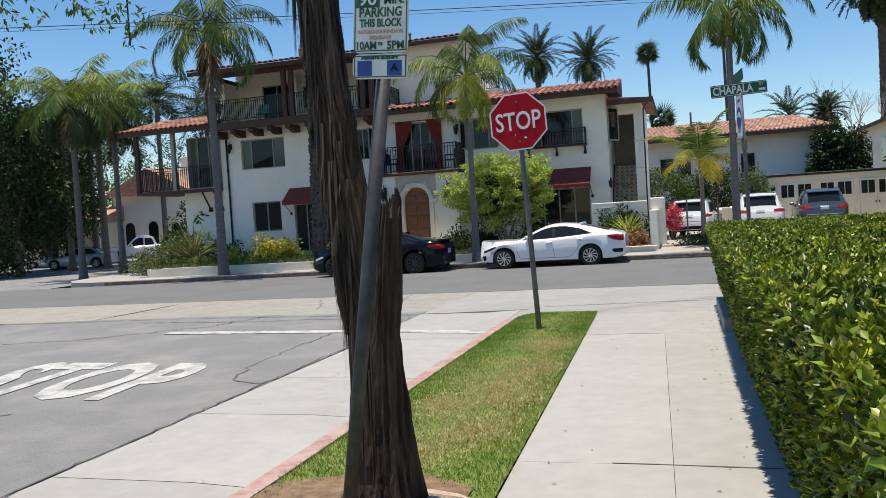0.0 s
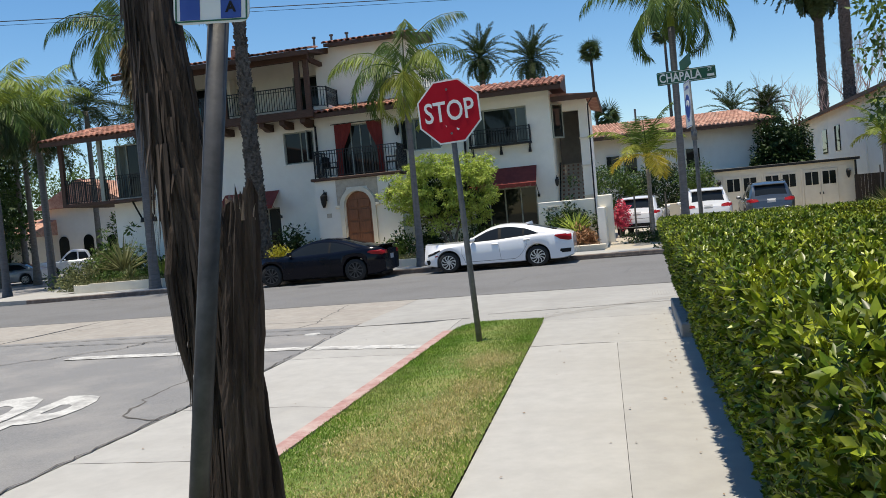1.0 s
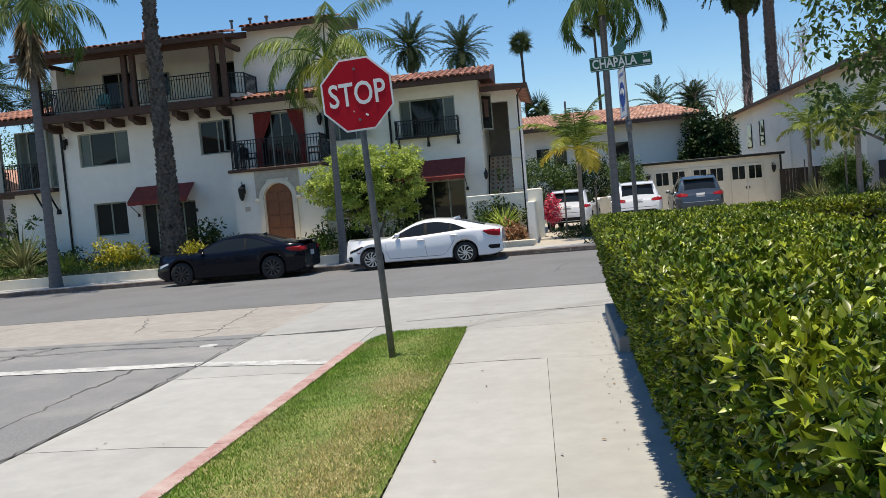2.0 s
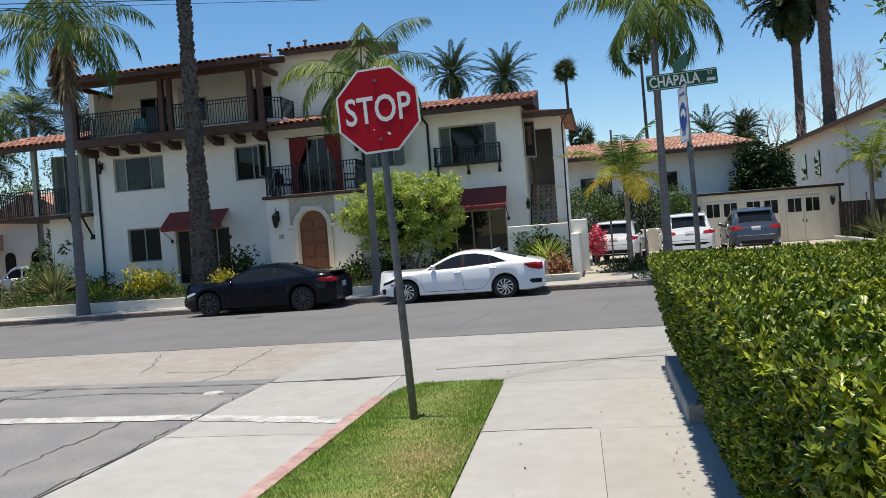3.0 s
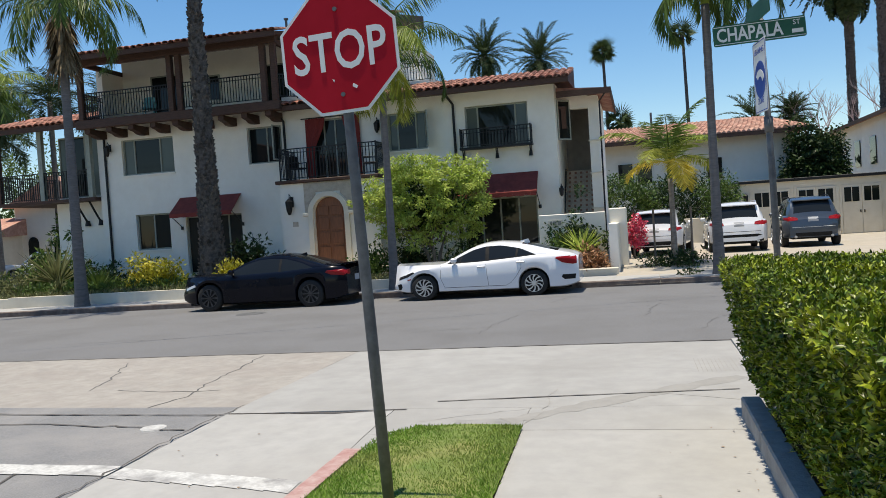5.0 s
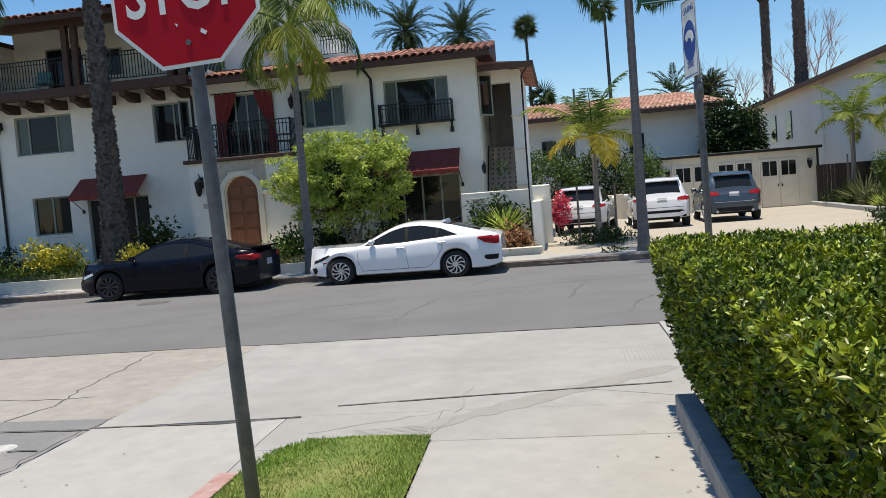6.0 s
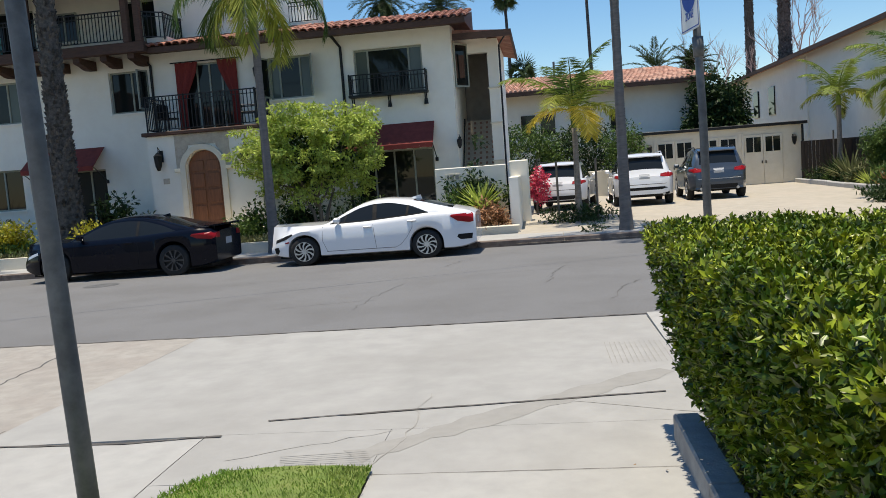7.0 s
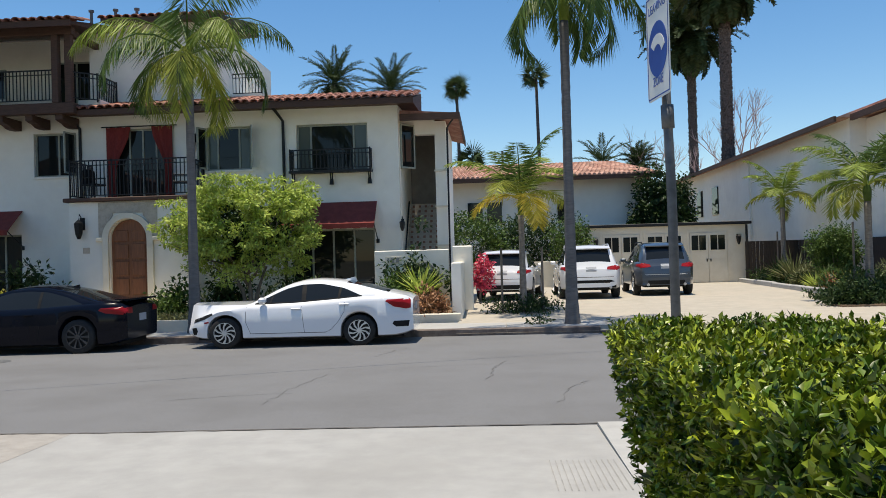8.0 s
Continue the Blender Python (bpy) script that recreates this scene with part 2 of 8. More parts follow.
# ---- tools ----
class Shape:
    """Collects vertices and faces; M is laid over all that is added."""
    def __init__(self):
        self.v, self.f = [], []

    def add(self, verts, faces, m=None):
        k = len(self.v)
        self.v += [tuple(m @ Vector(p)) for p in verts] if m is not None else [tuple(p) for p in verts]
        self.f += [tuple(i + k for i in q) for q in faces]
        return self

    def box(self, x0, x1, y0, y1, z0, z1, m=None, bevel=0.0):
        b = min(bevel, (x1 - x0) / 3, (y1 - y0) / 3, (z1 - z0) / 3)
        if b <= 0:
            p = [(x, y, z) for x in (x0, x1) for y in (y0, y1) for z in (z0, z1)]
            return self.add(p, [(0, 1, 3, 2), (4, 6, 7, 5), (0, 4, 5, 1), (2, 3, 7, 6), (0, 2, 6, 4), (1, 5, 7, 3)], m)
        bm = bmesh.new()
        bmesh.ops.create_cube(bm, size=1, matrix=Matrix.Translation(((x0 + x1) / 2, (y0 + y1) / 2, (z0 + z1) / 2)) @ Matrix.Diagonal((x1 - x0, y1 - y0, z1 - z0, 1)))
        bmesh.ops.bevel(bm, geom=bm.edges[:], offset=b, segments=1, affect="EDGES", profile=0.7)
        bm.verts.index_update()
        self.add([v.co[:] for v in bm.verts], [[v.index for v in f.verts] for f in bm.faces], m)
        bm.free()
        return self

    def tube(self, pts, radii, n=10, caps=True, wob=0.0, rng=None):
        """A round limb through points, one radius a point."""
        rows = []
        pts = [Vector(p) for p in pts]
        for i, p in enumerate(pts):
            d = (pts[min(i + 1, len(pts) - 1)] - pts[max(i - 1, 0)]).normalized()
            a = d.cross(Vector((0, 0, 1)) if abs(d.z) < 0.95 else Vector((0, 1, 0))).normalized()
            if abs(d.z) >= 0.95:
                a = Vector((1, 0, 0)) - d * d.x
                a.normalize()
            b = d.cross(a)
            rows.append([p + (a * math.cos(2 * math.pi * k / n) + b * math.sin(2 * math.pi * k / n)) * radii[i] * (1 + (rng.uniform(-wob, wob) if wob else 0)) for k in range(n)])
        v = [q for r in rows for q in r]
        f = [(i * n + k, i * n + (k + 1) % n, (i + 1) * n + (k + 1) % n, (i + 1) * n + k) for i in range(len(rows) - 1) for k in range(n)]
        if caps:
            f += [tuple(range(n))[::-1], tuple((len(rows) - 1) * n + k for k in range(n))]
        return self.add(v, f)

    def prism(self, outline, y0, y1, m=None):
        """An outline in x and z, drawn out from y0 to y1."""
        n = len(outline)
        v = [(x, y0, z) for x, z in outline] + [(x, y1, z) for x, z in outline]
        f = [tuple(range(n)), tuple(range(2 * n - 1, n - 1, -1))] + [(k, k + n, (k + 1) % n + n, (k + 1) % n) for k in range(n)]
        return self.add(v, f, m)

    def slab(self, outline, z0, z1):
        """An outline in x and y, drawn out from z0 to z1; either may be a function of x and y."""
        n = len(outline)
        h = lambda z, x, y: z(x, y) if callable(z) else z
        v = [(x, y, h(z0, x, y)) for x, y in outline] + [(x, y, h(z1, x, y)) for x, y in outline]
        f = [tuple(range(n))[::-1], tuple(range(n, 2 * n))] + [(k, (k + 1) % n, (k + 1) % n + n, k + n) for k in range(n)]
        return self.add(v, f)

    def mesh(self, name, smooth=False):
        me = bpy.data.meshes.new(name)
        me.from_pydata(self.v, [], self.f)
        if smooth:
            me.shade_smooth()
        return me


def shade(me, material, fix=True):
    if fix:
        bm = bmesh.new()
        bm.from_mesh(me)
        bmesh.ops.recalc_face_normals(bm, faces=bm.faces[:])
        bm.to_mesh(me)
        bm.free()
    me.materials.append(material)
    return me


def part(name, shape, material, parent=None, label="", smooth=False, fix=True):
    me = shape if isinstance(shape, bpy.types.Mesh) else shape.mesh(name, smooth)
    ob = new(name, me if me.materials else shade(me, material, fix))
    if parent is not None:
        ob.parent = parent
        ob.matrix_parent_inverse = parent.matrix_basis.inverted()
    return tagged(ob, label)


def thing(name, label, category, group="", kind="", m=None):
    ob = new(name)
    ob.empty_display_size = 0.2
    if m is not None:
        ob.matrix_basis = m
    return tagged(ob, label, category, group, kind)


def local(name, shape, material, parent, label="", smooth=False, fix=True):
    """A part whose shape is given in its parent's own axes."""
    ob = part(name, shape, material, None, label, smooth, fix)
    ob.parent = parent
    return ob


def solid(name, shape, material, label, category, kind="", smooth=False, group=""):
    return tagged(part(name, shape, material, None, "", smooth), label, category, group, kind)


def writing(text, size, m, material, parent, name="lettering", width=None, depth=0.002, bold=0.0):
    """Words in the built-in font as a mesh; m puts their centre, x along the line and z out of the face."""
    cu = bpy.data.curves.new(name, "FONT")
    cu.body, cu.size, cu.align_x, cu.align_y, cu.extrude, cu.offset, cu.resolution_u = text, size, "CENTER", "CENTER", depth, bold, 3
    tmp = bpy.data.objects.new(name, cu)
    scene.collection.objects.link(tmp)
    bpy.context.view_layer.update()
    me = bpy.data.meshes.new_from_object(tmp.evaluated_get(bpy.context.evaluated_depsgraph_get()))
    bpy.data.objects.remove(tmp)
    xs = [v.co.x for v in me.vertices]
    k = width / (max(xs) - min(xs)) if width else 1
    me.transform(m @ Matrix.Diagonal((k, 1, 1, 1)))
    me.materials.clear()
    ob = new(name, shade(me, material, False))
    ob.parent = parent
    return ob


def leaf_mesh(name, centres, dirs, normals, length, width, material, fold=0.15, round_=False):
    """Many leaves from arrays: four corners each, or six for rounder ones."""
    c, d, n = (np.asarray(a, float) for a in (centres, dirs, normals))
    d /= np.linalg.norm(d, axis=1, keepdims=True) + 1e-9
    s = np.cross(d, n)
    s /= np.linalg.norm(s, axis=1, keepdims=True) + 1e-9
    up = np.cross(s, d)
    L, W = np.asarray(length).reshape(-1, 1), np.asarray(width).reshape(-1, 1)
    if round_:
        pts = [c, c + d * L * 0.28 + s * W * 0.46 + up * W * fold, c + d * L * 0.62 + s * W * 0.42 + up * W * fold, c + d * L - up * W * fold, c + d * L * 0.62 - s * W * 0.42 + up * W * fold, c + d * L * 0.28 - s * W * 0.46 + up * W * fold]
        tri = [0, 1, 2, 0, 2, 3, 0, 3, 4, 0, 4, 5]
    else:
        pts = [c, c + d * L * 0.45 + s * W / 2 + up * W * fold, c + d * L, c + d * L * 0.45 - s * W / 2 + up * W * fold]
        tri = [0, 1, 2, 0, 2, 3]
    k, n_v, n_t = len(c), len(pts), len(tri)
    v = np.stack(pts, 1).reshape(-1, 3)
    me = bpy.data.meshes.new(name)
    me.vertices.add(n_v * k)
    me.vertices.foreach_set("co", v.ravel())
    me.loops.add(n_t * k)
    me.loops.foreach_set("vertex_index", (np.arange(k)[:, None] * n_v + np.array(tri)).ravel().astype(np.int32))
    me.polygons.add(n_t // 3 * k)
    me.polygons.foreach_set("loop_start", np.arange(0, n_t * k, 3, dtype=np.int32))
    me.update(calc_edges=True)
    me.validate()
    me.materials.append(material)
    return me


def clumps(rng, spots, radius, count, length, width, material, name="crown", droop=0.2, flat=1.0):
    """Leaves in many small clumps: spots are the clumps' centres."""
    spots = np.asarray(spots, float)
    k = len(spots) * count
    off = rng.normal(size=(k, 3))
    off /= np.linalg.norm(off, axis=1, keepdims=True)
    off *= radius * rng.uniform(0.2, 1.0, (k, 1)) ** 0.6
    off[:, 2] *= flat
    c = np.repeat(spots, count, 0) + off
    d = off + rng.normal(size=(k, 3)) * radius * 0.6
    d[:, 2] -= droop * radius
    n = rng.normal(size=(k, 3)) * 0.6 + (0, 0, 1)
    return leaf_mesh(name, c, d, n, length * rng.uniform(0.6, 1.2, k), width * rng.uniform(0.7, 1.2, k), material)


def smooth_step(a, b, x):
    t = min(1.0, max(0.0, (x - a) / (b - a)))
    return t * t * (3 - 2 * t)


def slope(x):
    """The far street falls a little towards -x."""
    return -0.006 * max(0.0, -x)

# ---- ground, street, pavements ----
rng = np.random.default_rng(7)
g = Shape()
g.add([(-900, -900, -0.45), (900, -900, -0.45), (900, 1200, -0.45), (-900, 1200, -0.45)], [(0, 1, 2, 3)])
solid("ground", g, GROUND, "dry earth ground reaching to the horizon", "ground", "structure")

KERB_Y = 27.25            # face of the far kerb
EDGE_Y = 17.35            # where asphalt meets the near concrete


def strip(xs, rows, hz, thick=0.3):
    """A sheet over a grid of x and y with its own height, closed below."""
    s = Shape()
    nx, ny = len(xs), len(rows)
    for y in rows:
        for x in xs:
            s.v.append((x, y, hz(x, y)))
    for j in range(ny - 1):
        for i in range(nx - 1):
            s.f.append((j * nx + i, j * nx + i + 1, (j + 1) * nx + i + 1, (j + 1) * nx + i))
    return s


def road_z(x, y):
    crown = -0.06 - 0.09 * ((y - EDGE_Y) / (KERB_Y - EDGE_Y)) ** 2
    return crown + slope(x) * smooth_step(14, 24, y)


xs_long = [-140, -90, -60, -45, -35, -28, -22, -18, -14, -10, -6, -3, 0, 3, 6, 10, 20, 40, 80, 140]
road = strip(xs_long, [EDGE_Y, 19, 21, 23, 25, 26.3, KERB_Y + 0.02], road_z)
ROAD = solid("road", road, ASPHALT, "smooth grey asphalt street with fine cracks", "road", "structure", smooth=True)
side = strip([-11.5, -9, -7, -5, -3.6, -2.45], [-14, -8, -4, 0, 4, 8, 11, 13.8], lambda x, y: -0.085 + 0.03 * smooth_step(9, 13.8, y) + 0.04 * math.exp(-((x + 7) / 3) ** 2))
SIDE = solid("side_road", side, ASPHALT_OLD, "old cracked grey asphalt of the side street", "road", "structure")
far_side = strip([-46.0, -40, -33.0, -30, -27, -23.6], [KERB_Y, 32, 40, 55, 80, 120], lambda x, y: -0.36 + 0.004 * (y - KERB_Y))
solid("side_road_far", far_side, ASPHALT_OLD, "side street running on beyond the crossing", "road", "structure")


def corner_z(x, y):
    """Gutter along the red kerb, rising to the level corner."""
    w = smooth_step(-1.35, -0.65, x)
    low, top = -0.085 - 0.03 * w, -0.035 + 0.03 * w
    flat = low + (top - low) * smooth_step(9.8, 13.4, y)
    return flat + (-0.06 - flat) * smooth_step(13.6, EDGE_Y, y)


def pieces(name, parent, cells, hz, material, gap=0.006, thick=0.12, skew=0.0):
    """Cast slabs with open joints; each is an object of its own. skew: how far x shifts for each metre of y past 4.8."""
    for x0, y0, x1, y1 in cells:
        s = Shape()
        n = max(1, int((y1 - y0) / (0.25 if hz is corner_z else 0.8)))
        m = max(1, int((x1 - x0) / (0.25 if hz is corner_z else 0.8)))
        xs = [x0 + gap + (x1 - x0 - 2 * gap) * i / m for i in range(m + 1)]
        ys = [y0 + gap + (y1 - y0 - 2 * gap) * j / n for j in range(n + 1)]
        top = strip(xs, ys, hz)
        s.add(top.v, top.f)
        for (ax, ay, bx, by) in ((xs[0], ys[0], xs[-1], ys[0]), (xs[-1], ys[0], xs[-1], ys[-1]), (xs[-1], ys[-1], xs[0], ys[-1]), (xs[0], ys[-1], xs[0], ys[0])):
            s.add([(ax, ay, hz(ax, ay)), (bx, by, hz(bx, by)), (bx, by, hz(bx, by) - thick), (ax, ay, hz(ax, ay) - thick)], [(0, 1, 2, 3)])
        s.v = [(x + skew * (y - 4.8), y, z) for x, y, z in s.v]
        part(name, s, material, parent)


WALK = thing("pavement", "pale concrete footpath of cast slabs beside a hedge", "pavement", kind="structure")
bed = Shape().box(-2.5, 2.75, -14, EDGE_Y, -0.4, -0.145)
part("slab_bed", bed, JOINT, WALK)
cells = []
ys = [-14, -9.5, -4.6, 0.3, 5.27, 10.53]
for a, b in zip(ys, ys[1:]):
    cells += [(0.84, a, 1.80, b), (1.80, a, 2.78, b)]
cells.append((0.84, 10.53, 2.78, 12.62))
pieces("slab", WALK, cells, lambda x, y: 0.0, CONCRETE, 0.0016, skew=-0.033)
pieces("slab", WALK, [(0.55, 12.62, 2.65, 13.45), (-0.72, 12.6, 0.55, 13.45), (-0.72, 12.002, 0.3, 12.598), (-2.45, 13.45, 2.65, EDGE_Y)], corner_z, CONCRETE_CORNER, 0.0015)
pieces("slab", WALK, [(-2.45, y0, -0.72, y1) for y0, y1 in zip([-14, -10, -6, -2, 1.8, 4.9, 6.73, 8.37, 10.9], [-10, -6, -2, 1.8, 4.9, 6.73, 8.37, 10.9, 13.45])], corner_z, CONCRETE, 0.005)
pieces("slab", WALK, [(2.65, 14.0, 9.0, EDGE_Y), (9.0, 14.0, 16, EDGE_Y), (16, 14.0, 40, EDGE_Y)], lambda x, y: -0.03, CONCRETE, 0.004)
GUT = thing("cross_gutter", "worn pinkish concrete gutter apron with cracks", "pavement", kind="structure")
part("slab_bed", Shape().box(-30, -2.45, 13.8, EDGE_Y, -0.4, -0.18), JOINT, GUT)
pieces("slab", GUT, [(-9.6, 13.8, -2.45, EDGE_Y), (-17.5, 13.8, -9.6, EDGE_Y), (-30, 13.8, -17.5, EDGE_Y)],
       lambda x, y: -0.057 - 0.02 * math.sin(math.pi * (y - 13.8) / 3.55) + slope(x) * smooth_step(14, 24, y), CONCRETE_ROUGH, 0.0025)


def crack(name, pts, width, hz, parent, material=JOINT, lift=0.003, jag=0.03, seed=1, step=0.12):
    """A jagged line laid on the ground."""
    r = np.random.default_rng(seed)
    s = Shape()
    line = []
    for (ax, ay), (bx, by) in zip(pts, pts[1:]):
        k = max(2, int(math.hypot(bx - ax, by - ay) / step))
        for i in range(k):
            t = i / k
            line.append((ax + (bx - ax) * t + r.uniform(-jag, jag), ay + (by - ay) * t + r.uniform(-jag, jag)))
    line.append(pts[-1])
    left, right = [], []
    for i, (x, y) in enumerate(line):
        ax, ay = line[max(0, i - 1)]
        bx, by = line[min(len(line) - 1, i + 1)]
        L = math.hypot(bx - ax, by - ay) or 1
        nx, ny = -(by - ay) / L, (bx - ax) / L
        w = width * r.uniform(0.4, 1.0) / 2
        left.append((x + nx * w, y + ny * w, hz(x + nx * w, y + ny * w) + lift))
        right.append((x - nx * w, y - ny * w, hz(x - nx * w, y - ny * w) + lift))
    n = len(line)
    s.add(left + right, [(i, i + 1, n + i + 1, n + i) for i in range(n - 1)])
    return part(name, s, material, parent)


gut_z = lambda x, y: -0.057 - 0.02 * math.sin(math.pi * min(1, max(0, (y - 13.8) / 3.55))) + slope(x) * smooth_step(14, 24, y)
side_z = lambda x, y: -0.085 + 0.03 * smooth_step(9, 13.8, y) + 0.04 * math.exp(-((x + 7) / 3) ** 2) + 0.003
crack("crack", [(-2.45, -6), (-2.42, 3), (-2.47, 8), (-2.5, 12.6), (-2.45, 13.8)], 0.024, lambda x, y: max(side_z(x, y), corner_z(x, y)) + 0.004, SIDE, seed=3)
crack("crack", [(-2.5, 8.0), (-3.0, 8.2), (-3.2, 9.0), (-3.25, 10.1), (-3.28, 11.6)], 0.035, side_z, SIDE, seed=4, jag=0.05)
crack("crack", [(-4.4, 6.5), (-4.9, 6.2), (-5.6, 6.3)], 0.03, side_z, SIDE, seed=5, jag=0.06)
crack("crack", [(-5.5, 13.6), (-5.9, 12.4), (-7.4, 11.2), (-8.8, 10.9)], 0.04, side_z, SIDE, seed=6, jag=0.06)
crack("crack", [(-2.6, 12.9), (-4.2, 13.1), (-5.6, 12.9), (-7.8, 13.1)], 0.035, side_z, SIDE, seed=16, jag=0.04)
crack("crack", [(-3.9, 17.2), (-3.83, 16.7), (-3.68, 15.3), (-3.48, 14.4), (-3.6, 13.85)], 0.026, gut_z, GUT, ASPHALT_CRACK, seed=7, jag=0.035)
crack("crack", [(-3.25, 14.75), (-4.1, 14.76), (-4.7, 14.9)], 0.026, gut_z, GUT, ASPHALT_CRACK, seed=8, jag=0.035)
crack("crack", [(-5.95, 16.9), (-5.5, 16.0), (-5.1, 14.9)], 0.026, gut_z, GUT, ASPHALT_CRACK, seed=9, jag=0.035)
crack("crack", [(-8.3, 17.0), (-9.4, 15.4), (-10.4, 14.2)], 0.026, gut_z, GUT, ASPHALT_CRACK, seed=19, jag=0.035)
crack("crack", [(-0.39, 13.73), (2.4, 14.1)], 0.035, corner_z, WALK, seed=10, jag=0.006, lift=0.006)
crack("crack", [(-0.6, 13.41), (-6.5, 13.5), (-12, 13.6)], 0.04, lambda x, y: max(side_z(x, y), -0.05 if x < -2.45 else corner_z(x, y)), WALK, seed=11, jag=0.006, lift=0.006)
crack("crack", [(0.53, 12.66), (0.62, 13.1), (0.72, 13.5), (0.66, 13.9), (0.7, 14.3)], 0.013, corner_z, WALK, CONCRETE_STAIN, seed=12, jag=0.03, lift=0.003)
crack("crack", [(0.55, 13.4), (-0.4, 12.95)], 0.009, corner_z, WALK, CONCRETE_STAIN, seed=13, jag=0.02, lift=0.002)
crack("crack", [(1.73, 13.95), (2.6, 13.55)], 0.012, corner_z, WALK, CONCRETE_STAIN, seed=14, jag=0.008, lift=0.002)
crack("crack", [(0.62, 10.5), (1.05, 10.54), (1.55, 10.55)], 0.016, lambda x, y: 0.0, WALK, seed=21, jag=0.002, lift=0.003)
crack("crack", [(1.42, 5.28), (2.1, 5.26), (2.4, 5.25)], 0.02, lambda x, y: 0.0, WALK, seed=22, jag=0.002, lift=0.003)
crack("crack", [(0.57, 12.62), (2.28, 12.62)], 0.010, lambda x, y: 0.0, WALK, seed=20, jag=0.002, lift=0.003)
crack("crack", [(0.4, 12.95), (1.0, 13.45), (1.63, 14.0), (2.5, 14.75)], 0.30, corner_z, WALK, CONCRETE_SOFT, seed=15, jag=0.008, lift=0.0015)
crack("crack", [(-3.1, 17.37), (-2.3, 17.32), (-0.4, 17.36), (2.7, 17.4), (9, 17.36), (20, 17.36)], 0.05, lambda x, y: road_z(x, y) + 0.004, ROAD, seed=17, jag=0.012)
crack("crack", [(-24, 17.33), (-12, 17.36), (-3.1, 17.36)], 0.06, lambda x, y: road_z(x, y) + 0.004, ROAD, seed=18, jag=0.02)
for k, (x, y, dx, dy) in enumerate([(-2.2, 19.2, 1.4, 0.35), (-1.0, 18.8, 0.3, 2.4), (1.6, 20.4, 0.3, 2.0), (-4.3, 22.4, 1.2, 0.5), (0.6, 21.8, 1.8, 0.3), (-0.3, 23.4, 0.4, 1.3), (2.4, 18.6, 0.5, 1.5), (-9, 19.4, 2.6, 0.3)]):
    crack("crack", [(x, y), (x + dx * 0.4, y + dy * 0.6), (x + dx, y + dy)], 0.014, road_z, ROAD, ASPHALT_CRACK, seed=30 + k, jag=0.05)

# fine grooves cast into the ramp slabs
for i in range(8):
    crack("groove", [(0.0 - 0.008 * i, 12.79 + i * 0.028), (0.56 - 0.012 * i, 12.80 + i * 0.034)], 0.007, corner_z, WALK, CONCRETE_STAIN, seed=70 + i, jag=0.001, lift=0.004)
for i in range(12):
    crack("groove", [(2.10 + i * 0.045, 15.05), (2.10 + i * 0.045, 15.95)], 0.011, corner_z, WALK, CONCRETE_STAIN, seed=90 + i, jag=0.001, lift=0.004)

# white stop bar and the worn word on the side street
bar_z = lambda x, y: max(side_z(x, y), corner_z(x, y) if x > -2.45 else -9) + 0.004
def on_ground(cells, hz, material, name, parent):
    s = Shape()
    for a in cells:
        k = len(s.v)
        s.v += [(x, y, hz(x, y)) for x, y in a]
        s.f.append(tuple(range(k, k + len(a))))
    return part(name, s, material, parent)
BAR = thing("stop_bar", "worn white stop bar painted across the side street", "road marking", kind="structure")
on_ground([[(x, 11.58), (x + 0.42, 11.56), (x + 0.42, 11.80), (x, 11.82)] for x in np.arange(-6.25, -2.6, 0.42)], bar_z, ROADPAINT, "paint", BAR)
on_ground([[(x, 11.52 - (x + 2.45) * 0.15), (x + 0.2, 11.468 - (x + 2.45) * 0.15), (x + 0.2, 11.70 - (x + 2.45) * 0.15), (x, 11.75 - (x + 2.45) * 0.15)] for x in np.arange(-2.43, -0.95, 0.2)], lambda x, y: corner_z(x, y) + 0.006, ROADPAINT, "paint", BAR)
WORD = thing("road_word", "worn white word STOP painted on the side street", "road marking", kind="structure")
writing("STOP", 1.0, Matrix.Translation((-4.95, 8.05, 0)) @ Matrix.Diagonal((1.0, 2.7, 0.1, 1)), ROADPAINT, WORD, "paint", width=2.65, depth=0.001, bold=0.035)
for child in WORD.children:
    for v in child.data.vertices:
        v.co.x -= 0.11 * (v.co.y - 8.05)
        v.co.z = side_z(v.co.x, v.co.y) + 0.004 + (0.002 if v.co.z > 0 else 0)
COVER = solid("utility_cover", Shape().tube([(-2.95, 12.95, -0.06), (-2.95, 12.95, -0.042)], [0.13, 0.12], 20), ROADPAINT, "small round cover daubed with pale paint in the asphalt", "cover")
MAN = Shape().tube([(-7.6, 24.2, road_z(-7.6, 24.2) - 0.02), (-7.6, 24.2, road_z(-7.6, 24.2) + 0.006)], [0.36, 0.35], 24)
solid("manhole_cover", MAN, STEEL, "round dark iron manhole cover in the street", "cover")

# red kerb and lawn strip
KERB1 = thing("red_kerb", "faded red painted kerb along a lawn strip", "kerb", kind="structure")
for y0, y1 in zip(np.arange(-14, 11.5, 2.0), np.arange(-12, 13.5, 2.0)):
    s = Shape()
    for y in (y0 + 0.004, y1 - 0.004):
        top = 0.03 - 0.0 * y
        s.v += [(-0.72, y, -0.3), (-0.705, y, top - 0.02), (-0.685, y, top), (-0.55, y, top), (-0.55, y, -0.3)]
    s.f += [(0, 1, 6, 5), (1, 2, 7, 6), (2, 3, 8, 7), (3, 4, 9, 8), (0, 4, 3, 2, 1), (5, 6, 7, 8, 9)]
    part("kerb_stone", s, KERB_RED, KERB1)
def lawn_edge(y):
    return 0.835 - 0.033 * (y - 4.8)
lx = []
turf = Shape()
